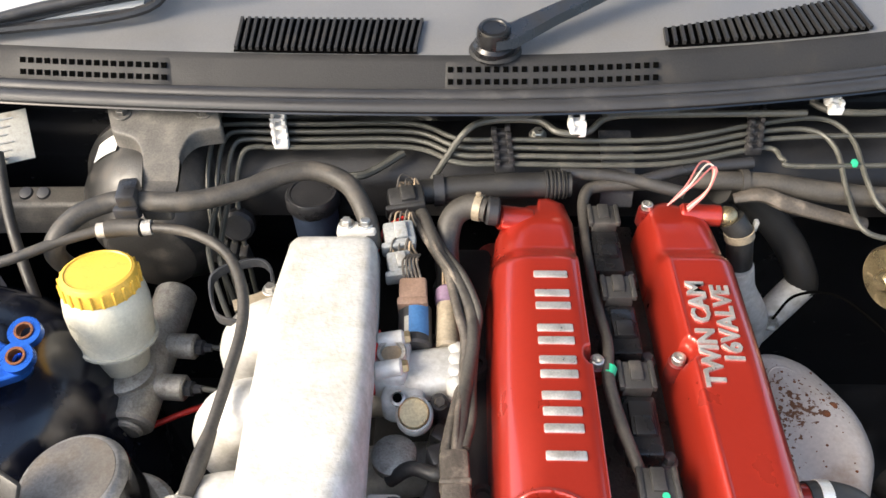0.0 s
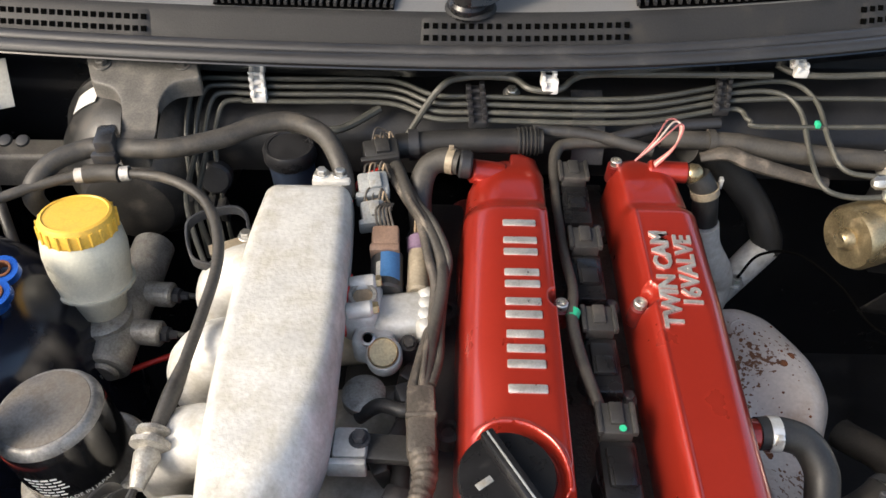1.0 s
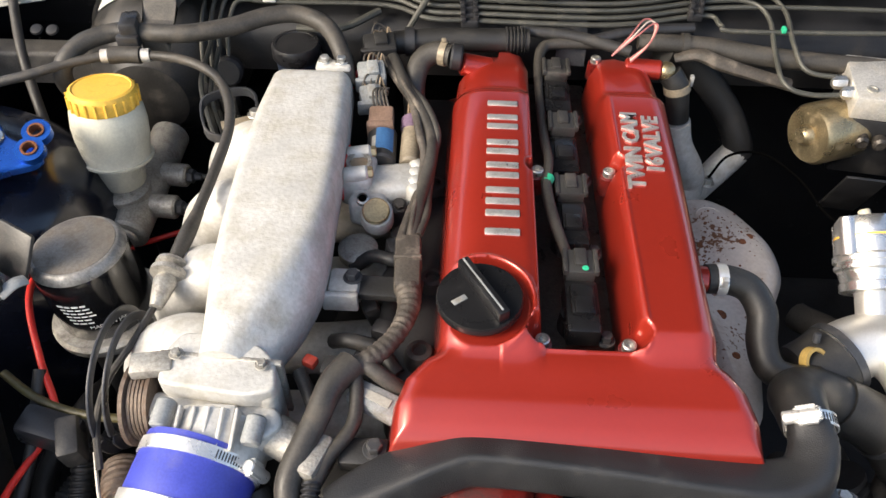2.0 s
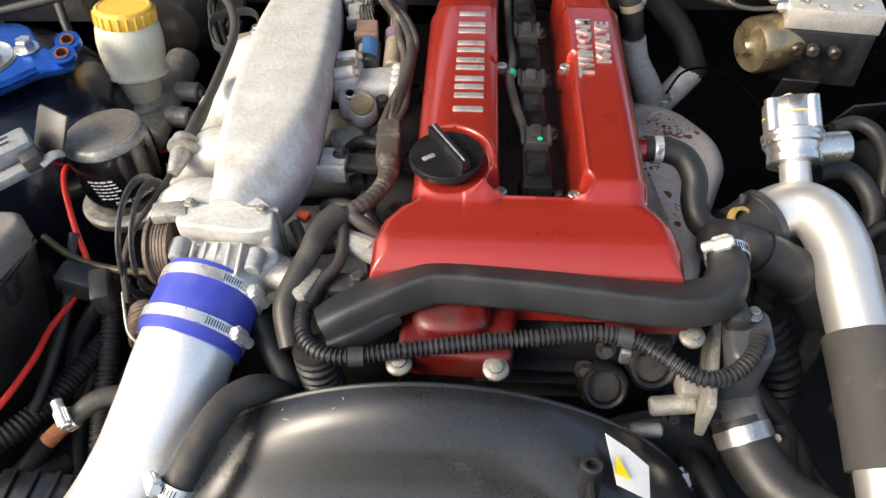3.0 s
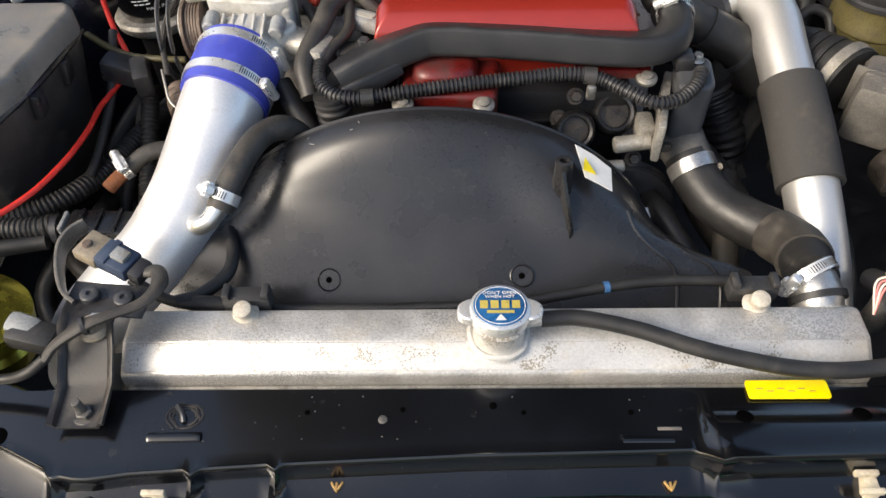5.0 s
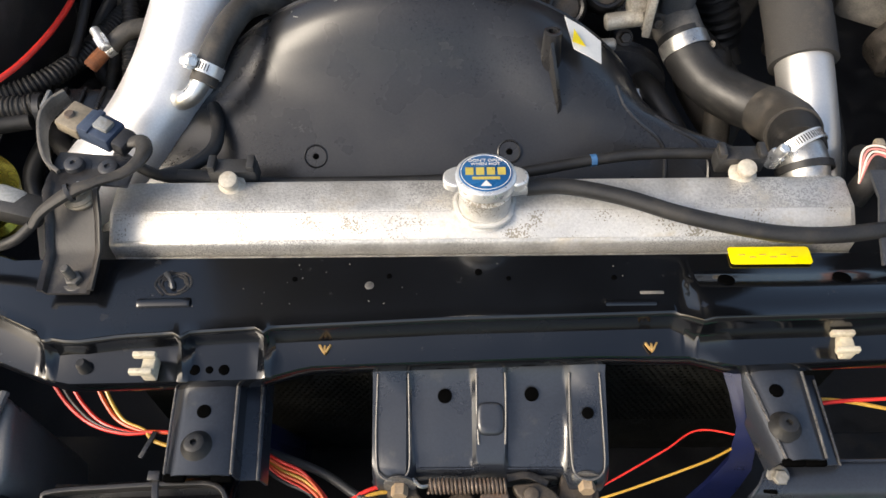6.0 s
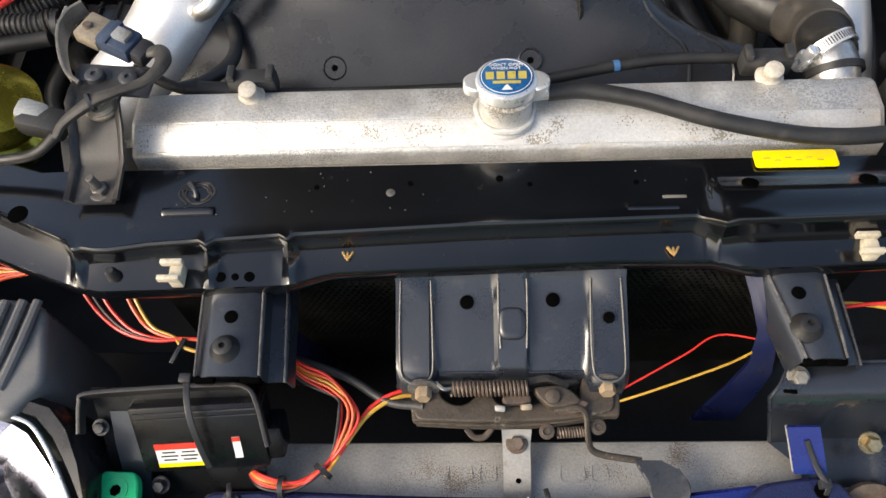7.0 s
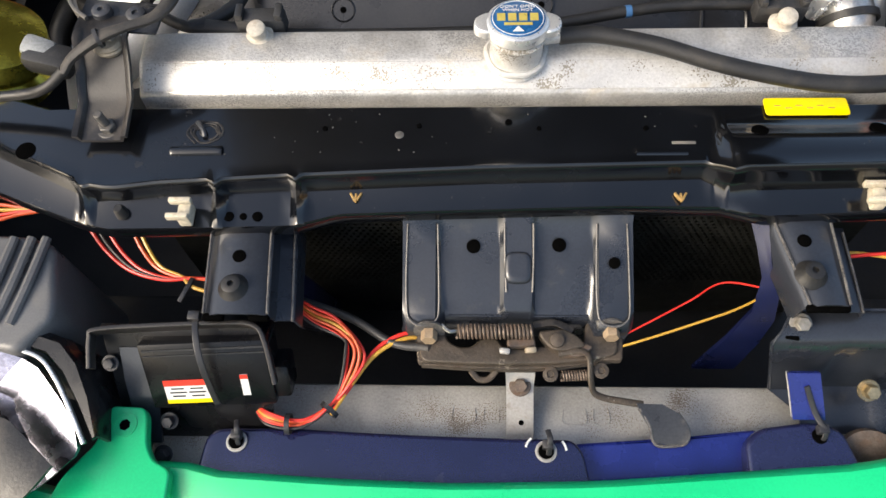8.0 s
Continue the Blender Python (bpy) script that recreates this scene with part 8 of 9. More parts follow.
part("lip_bead", tube(B(), [(0.183, -0.685, 0.553), (0.169, -0.6745, 0.604), (0.164, -0.671, 0.623), (0.170, -0.664, 0.629), (0.181, -0.649, 0.630), (0.20, -0.6465, 0.629), (0.30, -0.646, 0.629), (0.42, -0.645, 0.629)], 0.0014, 8, 5), PRESSED, rb)
part("rust_ring", lathe(B(), (0.184, -0.657, 0.6292), (0, -0.1, 1), [(0.0095, 0), (0.0085, 0.0006)], 11), RUST, rb)
part("bolt", hexhead(B(), (0.184, -0.658, 0.6294), (0, -0.4, 1), 0.0058, 0.008), DULL_BOLT, rb)
part("slot", box(B(), (0.177, -0.668, 0.6275), (0.010, 0.004, 0.002), 0.0008, (-12, 0, -8)), FLAT_BLACK, rb)
part("rust_patch", lathe(B(), (0.245, -0.656, 0.6296), (0, 0, 1), [(0.0045, 0), (0.0035, 0.0006)], 9), RUST, rb)
part("bolt", hexhead(B(), (0.250, -0.692, 0.575), (0, -0.6, 1), 0.006, 0.010), GOLD, rb)
part("rubber_ring", lathe(B(), (0.250, -0.74, 0.545), (0, -0.6, 1), [(0.026, 0), (0.026, 0.006), (0.02, 0.008), (0.0001, 0.004)], 24), RUSTY, rb)
bt = thing("blue_tab", (0.193, -0.70, 0.57), "blue painted steel tab with a bolt hole", "bracket")
part("tab", sheet(B(), [[V((x + k * 0.011, -0.687 - k * 0.027, 0.606 - k * 0.032)) for k in (0, 0.05, 0.35, 0.65, 0.95, 1)] for x in (0.1765, 0.1775, 0.1800, 0.1985, 0.2005, 0.2012)], 0.003), TAB_BLUE, bt)
part("bare_edge", tube(B(), [(0.1768, -0.6875, 0.6065), (0.182, -0.7005, 0.591), (0.1872, -0.7135, 0.575)], 0.0009, 6), STRIP, bt, "bare metal cut edge")
part("hole", lathe(B(), (0.1915, -0.6955, 0.5973), (0, -0.76, 0.65), [(0.0056, 0), (0.0056, 0.0010), (0.005, 0.0014)], 18), FLAT_BLACK, bt)

# left side: strut tower, oil filter, relay, air box, harness ----------------------------
sw = thing("strut_tower", (-0.60, 0.09, 0.5), "glossy navy black strut tower dome", "strut tower", kind="structure")
part("dome", lathe(B(), (-0.588, 0.095, 0.50), (0.05, 0, 1), [(0.165, 0), (0.155, 0.12), (0.135, 0.22), (0.118, 0.262), (0.095, 0.288), (0.06, 0.295), (0.001, 0.296)], 48), NAVY_DEEP, sw)
part("seam_ring", ring(B(), (-0.588, 0.095, 0.66), (0.05, 0, 1), 0.146, 0.006, 0.004, 48), NAVY_DEEP, sw)
sbr = thing("strut_brace", (-0.57, 0.09, 0.80), "blue anodised strut brace plate with two eyelets", "strut brace")
part("plate", slab(B(), rounded([(-0.66, 0.04), (-0.60, 0.012), (-0.54, 0.022), (-0.502, 0.066), (-0.476, 0.078), (-0.471, 0.088), (-0.480, 0.100), (-0.515, 0.114), (-0.55, 0.160), (-0.66, 0.16)], 0.016), 0.803, 0.811, 0.003), BLUE_ANOD, sbr)
part("edge_flange", tube(B(), [(-0.62, 0.018, 0.812), (-0.57, 0.014, 0.814), (-0.53, 0.030, 0.816), (-0.498, 0.064, 0.816)], 0.0055, 10, flat=0.8), BLUE_ANOD, sbr)
for x, y in ((-0.480, 0.089), (-0.484, 0.114)):
    part("eyelet", ring(B(), (x, y, 0.816), (0.1, -0.3, 1), 0.0072, 0.008, 0.0055, 28), BLUE_ANOD, sbr)
    part("eyelet_liner", ring(B(), (x, y, 0.817), (0.1, -0.3, 1), 0.0056, 0.009, 0.0018, 24), RUST, sbr)
part("top_mount", lathe(B(), (-0.568, 0.085, 0.806), (0, 0, 1), [(0.036, 0), (0.036, 0.006), (0.033, 0.008), (0.030, 0.006), (0.001, 0.006)], 36), STEEL, sbr)
part("shaft_nut", hexhead(B(), (-0.568, 0.085, 0.812), (0, 0, 1), 0.013, 0.018), RUSTY, sbr)
part("stud_nut", hexhead(B(), (-0.528, 0.108, 0.811), (0, 0, 1), 0.009, 0.012), STEEL, sbr)

of = thing("oil_filter", (-0.412, 0.0, 0.70), "black canister oil filter with worn top and white print", "oil filter")
OX = V((-0.08, 0.03, 1)).normalized()
OB = V((-0.411, 0.0, 0.712))
part("canister", lathe(B(), OB, OX, [(0.040, 0), (0.0415, 0.004), (0.0412, 0.058), (0.0405, 0.068), (0.0385, 0.0745), (0.0355, 0.0780), (0.031, 0.0785)], 48), FILTER, of)
# Pale band in place of the highlight round the shoulder.
part("rim_sheen", lathe(B(), OB + OX * 0.0700, OX, [(0.0404, 0), (0.0402, 0.0012), (0.0386, 0.0052), (0.0366, 0.0078), (0.0345, 0.0086), (0.0330, 0.0086)], 48), FILTER_RIM, of, "pale rim band with the black shoulder's reflection in its colour")
part("crown", lathe(B(), OB + OX * 0.0778, OX, [(0.0345, 0), (0.0338, 0.0012), (0.030, 0.0019), (0.001, 0.0022)], 40), FILTER_TOP, of, "scuffed brown crown")
part("seat", lathe(B(), OB - OX * 0.012, OX, [(0.046, -0.004), (0.051, 0.002), (0.052, 0.009), (0.049, 0.0125), (0.040, 0.013)], 40), CAST_DIRTY, of, "cast filter seat")
part("pedestal", lathe(B(), OB - OX * 0.12, OX, [(0.035, 0), (0.033, 0.09), (0.040, 0.109)], 28), DARK, of)


def on_filter(name, ang, h, w, hh, m):
    """A short printed bar bent round the canister."""
    u, v, a = basis(OX)
    r = 0.0417 - 0.0003 * (h / 0.055)
    rows = []
    for k in range(4):
        t = ang + (k / 3 - 0.5) * w / r
        rows.append([OB + OX * (h + d) + (u * math.cos(t) + v * math.sin(t)) * r for d in (-hh / 2, hh / 2)])
    return part(name, sheet(B(), rows, 0.0003), m, of)


u0, v0, _ = basis(OX)
front_ang = math.atan2(V((0.1, -1, 0)).dot(v0), V((0.1, -1, 0)).dot(u0))
for i in range(6):
    for j in range(4 - (i > 3)):
        on_filter("text_bar", front_ang - 0.36 + j * 0.16 + 0.03 * i, 0.046 - i * 0.0042, 0.0058 - 0.001 * ((i + j) % 2), 0.0013 + 0.0006 * (i == 0), WHITE)
word = B()
letters(word, "MADE IN JAPAN", Matrix.Identity(4), 0.0052, 0.0)
for vv in word.verts:
    t = front_ang - vv.co.x / 0.038 * (1 if v0.cross(OX).dot(u0) < 0 else -1) + 0.52
    q = OB + OX * (0.019 + vv.co.y) + (u0 * math.cos(t) + v0 * math.sin(t)) * 0.0416
    vv.co = q
part("printed_words", word, WHITE, of, "white printed words MADE IN JAPAN")

rl = thing("relay_unit", (-0.485, -0.055, 0.76), "dusty grey relay on an alloy bracket", "relay")
RR = (0, -8, 38)
part("case", box(B(), (-0.484, -0.052, 0.806), (0.052, 0.030, 0.018), 0.006, RR), GREY_PLUG, rl)
part("rail", box(B(), (-0.484, -0.078, 0.792), (0.082, 0.016, 0.010), 0.003, RR), GREY_PLUG, rl)
part("rail_bolt", hexhead(B(), (-0.51, -0.098, 0.795), (0, 0, 1), 0.005, 0.006), STEEL, rl)
part("plate", box(B(), (-0.452, -0.022, 0.806), (0.040, 0.005, 0.044), 0.003, (-34, 0, -28)), PLASTIC_DUSTY, rl)
part("plug", box(B(), (-0.458, -0.056, 0.803), (0.018, 0.024, 0.016), 0.003, RR), PLASTIC_DUSTY, rl)
part("eye_tab", tube(B(), [(-0.448, -0.062, 0.80), (-0.440, -0.052, 0.803), (-0.435, -0.045, 0.80)], 0.006, 10, flat=0.5), GREY_PLUG, rl)
for i in range(2):
    part("text_bar", box(B(), (-0.488 + 0.004 * i, -0.049 - i * 0.007, 0.8158), (0.020, 0.002, 0.0006), 0, RR), SATIN_STEEL, rl)

ab = thing("relay_box", (-0.55, -0.19, 0.60), "black plastic fuse and relay box with a pale dusty lid", "fuse box")
part("lid", slab(B(), rounded([(-0.66, -0.105), (-0.455, -0.105), (-0.447, -0.12), (-0.470, -0.225), (-0.490, -0.27), (-0.66, -0.27)], 0.008), 0.755, 0.786, 0.007), LID, ab)
part("body", slab(B(), rounded([(-0.66, -0.10), (-0.457, -0.10), (-0.452, -0.13), (-0.474, -0.235), (-0.50, -0.285), (-0.66, -0.285)], 0.008), 0.60, 0.757, 0.006, draft=0.03), PLASTIC_DUSTY, ab)
part("rib", tube(B(), [(-0.450, -0.115, 0.757), (-0.466, -0.20, 0.756), (-0.495, -0.28, 0.754)], 0.004, 8), GLOSS_BLACK, ab)
for y in (-0.155, -0.21):
    part("clasp", box(B(), (-0.460 - 0.15 * (-0.15 - y), y, 0.738), (0.010, 0.020, 0.030), 0.003, (0, 10, 4)), PLASTIC, ab)

rw_ = thing("red_power_wire", (-0.43, -0.1, 0.68), "bright red power cable snaking past the oil filter", "cable")
part("wire", tube(B(), [(-0.30, 0.185, 0.66), (-0.388, 0.146, 0.662), (-0.435, 0.122, 0.662), (-0.485, 0.100, 0.662), (-0.500, 0.06, 0.68), (-0.475, 0.01, 0.735), (-0.455, -0.035, 0.752), (-0.434, -0.078, 0.735), (-0.414, -0.112, 0.720), (-0.423, -0.130, 0.702), (-0.434, -0.170, 0.700), (-0.436, -0.207, 0.700), (-0.447, -0.257, 0.700), (-0.471, -0.307, 0.700), (-0.53, -0.37, 0.70)], 0.0030, 10), RED_WIRE, rw_)
solo("dipstick_pipe", tube(B(), [(-0.46, -0.09, 0.735), (-0.435, -0.104, 0.728), (-0.41, -0.112, 0.722), (-0.38, -0.118, 0.722), (-0.35, -0.118, 0.72)], 0.0036, 10), AMBER, "thin amber stained pipe beside the oil filter", "pipe")
lw = thing("left_loom", (-0.44, -0.25, 0.62), "ribbed black conduit and hoses low beside the box", "cable")
part("conduit", tube(B(), [(-0.60, -0.30, 0.66), (-0.52, -0.295, 0.658), (-0.47, -0.268, 0.655), (-0.440, -0.225, 0.650), (-0.425, -0.18, 0.645), (-0.41, -0.13, 0.64), (-0.40, -0.06, 0.62)], 0.0105, 12, 6, rib=0.0016, pitch=0.005), RUBBER, lw)
part("conduit", tube(B(), [(-0.60, -0.315, 0.665), (-0.53, -0.313, 0.668), (-0.47, -0.312, 0.668), (-0.445, -0.306, 0.668)], 0.0105, 12, 6, rib=0.0016, pitch=0.005), RUBBER_DUSTY, lw)
part("conduit", tube(B(), [(-0.60, -0.335, 0.66), (-0.52, -0.333, 0.66), (-0.455, -0.322, 0.66)], 0.0085, 12), RUBBER, lw)
part("drop_tube", tube(B(), [(-0.432, -0.085, 0.735), (-0.430, -0.14, 0.70), (-0.435, -0.20, 0.672), (-0.44, -0.235, 0.66)], 0.0052, 10), RUBBER, lw)
part("drop_tube", tube(B(), [(-0.40, -0.12, 0.68), (-0.395, -0.18, 0.65), (-0.388, -0.25, 0.62), (-0.38, -0.30, 0.58)], 0.0095, 12, rib=0.0012, pitch=0.005), RUBBER, lw)
part("tie", ring(B(), (-0.446, -0.312, 0.666), (1, 0.1, 0), 0.013, 0.006, 0.0015, 16), PLASTIC, lw)
lc = thing("loom_connector", (-0.41, -0.31, 0.65), "black multi-way connector with a clear lock", "connector")
lcb = box(B(), (-0.402, -0.312, 0.668), (0.062, 0.030, 0.020), 0.003, (0, 0, -3))
for i in range(3):
    box(lcb, (-0.42 + i * 0.018, -0.312, 0.679), (0.004, 0.028, 0.004), 0.001, (0, 0, -3))
part("shell", lcb, GLOSS_BLACK, lc)
part("lock", box(B(), (-0.438, -0.310, 0.670), (0.004, 0.024, 0.016), 0.0015, (0, 0, -3)), GREY_PLUG, lc)
lk = thing("loom_clip_block", (-0.41, -0.12, 0.68), "black plastic loom holder with straps", "clip")
part("block", box(B(), (-0.413, -0.128, 0.715), (0.048, 0.026, 0.026), 0.005, (0, 10, -10)), PLASTIC, lk)
part("block", box(B(), (-0.395, -0.135, 0.712), (0.018, 0.034, 0.030), 0.004, (10, 0, 20)), PLASTIC_DUSTY, lk)
cv = thing("water_hose", (-0.36, -0.25, 0.67), "black rubber hose with a steel clamp on a rusty stub", "hose")
part("hose", tube(B(), [(-0.383, -0.258, 0.694), (-0.365, -0.245, 0.702), (-0.345, -0.238, 0.700), (-0.32, -0.240, 0.685), (-0.30, -0.25, 0.66)], 0.0085, 14), RUBBER_DUSTY, cv)
clamp(cv, (-0.384, -0.259, 0.6945), (0.8, 0.5, 0.25), 0.0086, (0, -0.3, 1), 0.008)
part("rusty_stub", tube(B(), [(-0.385, -0.260, 0.693), (-0.394, -0.267, 0.688), (-0.402, -0.274, 0.683)], 0.0072, 12), RUST, cv)
dc = thing("deep_clutter", (-0.4, -0.2, 0.40), "dark pipes and castings low in the bay", "engine parts")
random.seed(21)
for i in range(9):
    x, y = random.uniform(-0.46, -0.36), random.uniform(-0.32, 0.02)
    part("dark_pipe", tube(B(), [(x, y, 0.58), (x + random.uniform(-0.03, 0.03), y - 0.05, 0.60), (x + random.uniform(-0.05, 0.05), y - 0.12, 0.56), (x + 0.02, y - 0.2, 0.50)], random.uniform(0.006, 0.012), 10), RUBBER if i % 3 else RUBBER_DUSTY, dc)
for i in range(9):
    x, y = random.uniform(0.14, 0.34), random.uniform(-0.34, 0.05)
    part("dark_pipe", tube(B(), [(x, y + 0.1, 0.60), (x + random.uniform(-0.03, 0.03), y + 0.04, 0.62), (x + random.uniform(-0.05, 0.05), y - 0.05, 0.58), (x + 0.02, y - 0.12, 0.52)], random.uniform(0.008, 0.016), 12), RUBBER if i % 2 else RUBBER_DUSTY, dc)
for i in range(12):
    y = 0.22 - i * 0.026
    part("injector_cap", box(B(), (-0.158 + random.uniform(-0.012, 0.012), y, 0.735 + random.uniform(0, 0.02)), (random.uniform(0.014, 0.03), random.uniform(0.012, 0.024), 0.03), 0.004, (0, random.uniform(-20, 20), random.uniform(-30, 30))), PLASTIC if i % 3 else PLASTIC_DUSTY, dc)
ij = thing("fuel_rail", (-0.155, 0.0, 0.72), "dark fuel rail pipework beside the plenum", "fuel rail")
part("rail", tube(B(), [(-0.150, 0.20, 0.742), (-0.152, 0.0, 0.742), (-0.152, -0.10, 0.742)], 0.009, 12), DARK, ij)
part("pressure_pipe", tube(B(), [(-0.190, 0.028, 0.745), (-0.172, 0.030, 0.760), (-0.150, 0.024, 0.764), (-0.146, 0.05, 0.76)], 0.006, 10), PLASTIC_DUSTY, ij)
part("pressure_pipe", tube(B(), [(-0.196, -0.052, 0.745), (-0.182, -0.060, 0.758), (-0.158, -0.066, 0.756), (-0.140, -0.085, 0.75)], 0.0065, 10), PLASTIC_DUSTY, ij)
part("regulator", lathe(B(), (-0.187, 0.045, 0.742), (0, 0, 1), [(0.016, 0), (0.018, 0.004), (0.018, 0.012), (0.012, 0.016)], 24), CAST_DIRTY, ij)
for x, y, z in ((-0.118, 0.008, 0.745), (-0.124, -0.072, 0.75), (-0.122, 0.13, 0.742)):
    part("rubber_bung", lathe(B(), (x, y, z), (0, 0, 1), [(0.012, 0), (0.0125, 0.01), (0.010, 0.016), (0.006, 0.017), (0.005, 0.013)], 20), RUBBER, ij)
rp = thing("throttle_connector", (-0.205, -0.09, 0.76), "red plug on a short black hose by the throttle", "connector")
part("plug", box(B(), (-0.206, -0.091, 0.772), (0.011, 0.009, 0.008), 0.002, (0, 0, -25)), RED_PLUG, rp)
part("tube", tube(B(), [(-0.213, -0.10, 0.772), (-0.203, -0.118, 0.768), (-0.195, -0.135, 0.762)], 0.0055, 12), RUBBER_DUSTY, rp)
part("shell", box(B(), (-0.186, -0.095, 0.768), (0.022, 0.018, 0.014), 0.003, (0, 0, -10)), PLASTIC_DUSTY, rp)
ks = thing("coolant_sensor", (-0.15, -0.12, 0.75), "dusty grey sensor with an unreadable tag by the cover", "sensor")
part("housing", box(B(), (-0.152, -0.122, 0.768), (0.044, 0.020, 0.016), 0.004, (0, 0, -25)), GREY_PLUG, ks)
part("tag", box(B(), (-0.152, -0.123, 0.7765), (0.024, 0.007, 0.001), 0, (0, 0, -25)), GREY_LABEL, ks)
part("mount", box(B(), (-0.158, -0.158, 0.757), (0.035, 0.022, 0.012), 0.003), PLASTIC_DUSTY, ks)
part("bolt", hexhead(B(), (-0.150, -0.157, 0.763), (0, 0, 1), 0.006, 0.008), SATIN_STEEL, ks)
bo2 = thing("crank_hose", (-0.17, -0.24, 0.68), "ribbed black rubber boot under the duct end", "hose")
part("boot", tube(B(), [(-0.178, -0.222, 0.755), (-0.176, -0.226, 0.735), (-0.172, -0.228, 0.70), (-0.168, -0.228, 0.66)], 0.0165, 20, 6, rib=0.0022, pitch=0.007), RUBBER, bo2)
solo("lower_hose", tube(B(), [(-0.235, -0.18, 0.735), (-0.218, -0.205, 0.720), (-0.20, -0.225, 0.70), (-0.19, -0.23, 0.66)], 0.011, 14), RUBBER, "black rubber hose dropping behind the intake pipe", "hose")

hb2 = thing("rear_breather_hose", (-0.13, 0.26, 0.76), "dusty rubber breather hose bending down behind the cover", "hose")
part("hose", tube(B(), [(-0.112, 0.263, 0.815), (-0.128, 0.268, 0.815), (-0.143, 0.262, 0.808), (-0.149, 0.245, 0.795), (-0.148, 0.225, 0.775), (-0.142, 0.20, 0.75)], 0.0115, 16), RUBBER_DUSTY, hb2)
part("collar", cyl(B(), (-0.101, 0.263, 0.813), (-0.113, 0.263, 0.8145), 0.0135, bev=0.002, seg=20), PLASTIC, hb2)
part("clip", ring(B(), (-0.120, 0.266, 0.815), (1, -0.3, 0), 0.0117, 0.007, 0.001, 22), CLIP_TAN, hb2)
part("clip_ear", box(B(), (-0.120, 0.268, 0.829), (0.005, 0.003, 0.006), 0.001), CLIP_TAN, hb2)
vp = thing("rear_vent_pipe", (-0.1, 0.31, 0.79), "black ribbed pipe running behind the engine", "pipe")
part("pipe", tube(B(), [(-0.175, 0.300, 0.804), (-0.13, 0.305, 0.806), (-0.07, 0.309, 0.806), (-0.03, 0.310, 0.806)], 0.0125, 18), RUBBER, vp)
part("collar", ring(B(), (-0.158, 0.302, 0.805), (1, 0.1, 0), 0.0125, 0.010, 0.003, 24), PLASTIC, vp)
part("ribs", tube(B(), [(-0.055, 0.309, 0.806), (-0.035, 0.310, 0.806)], 0.0135, 18, rib=0.002, pitch=0.004), RUBBER, vp)
part("elbow", box(B(), (-0.186, 0.290, 0.806), (0.022, 0.030, 0.024), 0.006, (0, 0, 10)), RUBBER_DUSTY, vp)

# right side: hoses, shield, ABS unit, blow-off valve, charge pipe ---------------------------
rbh = thing("cover_breather", (0.125, 0.27, 0.72), "black rubber hose with a spring clip on a brass elbow", "hose")
part("brass_elbow", lathe(B(), (0.107, 0.272, 0.800), (1, -0.05, -0.1), [(0.008, 0), (0.010, 0.003), (0.010, 0.010), (0.007, 0.014)], 16), GOLD, rbh)
part("hose", tube(B(), [(0.118, 0.271, 0.797), (0.127, 0.266, 0.785), (0.132, 0.264, 0.765), (0.136, 0.262, 0.745)], 0.0125, 18), RUBBER, rbh)
part("spring_clip", ring(B(), (0.1275, 0.2655, 0.783), (0.3, -0.2, -1), 0.0128, 0.008, 0.0012, 24), CLIP_TAN, rbh)
part("clip_ear", box(B(), (0.142, 0.270, 0.79), (0.004, 0.006, 0.012), 0.001), CLAMP, rbh)
wp = thing("coolant_pipe", (0.18, 0.28, 0.6), "silver cast U-shaped coolant pipe behind the shield", "pipe")
part("pipe", tube(B(), [(0.137, 0.262, 0.742), (0.146, 0.262, 0.71), (0.163, 0.264, 0.675), (0.172, 0.268, 0.648), (0.165, 0.255, 0.625), (0.15, 0.24, 0.60)], [0.014, 0.015, 0.018, 0.019, 0.019, 0.018], 18), CAST, wp)
part("pipe", tube(B(), [(0.232, 0.305, 0.668), (0.216, 0.296, 0.652), (0.198, 0.284, 0.636), (0.18, 0.272, 0.62)], [0.017, 0.017, 0.016, 0.015], 18), CAST, wp)
part("bleed_screw", hexhead(B(), (0.192, 0.262, 0.652), (0, 0, 1), 0.006, 0.010), STEEL, wp)
solo("heater_hose", tube(B(), [(0.120, 0.325, 0.79), (0.145, 0.335, 0.780), (0.180, 0.333, 0.748), (0.212, 0.322, 0.712), (0.230, 0.308, 0.680), (0.234, 0.304, 0.664)], 0.0165, 18), RUBBER, "black rubber heater hose dropping to the coolant pipe", "hose")
solo("wrapped_line", tube(B(), [(0.128, 0.302, 0.795), (0.152, 0.300, 0.802), (0.175, 0.293, 0.797), (0.21, 0.286, 0.79), (0.25, 0.280, 0.782)], [0.006, 0.0085, 0.0095, 0.0085, 0.008], 12, flat=0.75), TAPE, "brown wrapped line across the bay corner", "hose")
pwr = thing("loose_wires", (0.085, 0.28, 0.80), "pink and white loose wires looped by the cover", "wires")
for i, m in enumerate((PINK_WIRE, WHITE_WIRE, PINK_WIRE)):
    part("wire", tube(B(), [(0.052, 0.262, 0.822), (0.068 + i * 0.003, 0.272, 0.838), (0.086 + i * 0.004, 0.300 - i * 0.004, 0.842), (0.097 + i * 0.001, 0.298 - i * 0.004, 0.838), (0.092 - i * 0.002, 0.280 - i * 0.004, 0.828), (0.072, 0.268 - i * 0.003, 0.815)], 0.0009, 8, 8), m, pwr)
hs = thing("exhaust_shield", (0.18, 0.08, 0.58), "rust spotted pressed steel exhaust heat shield", "heat shield")
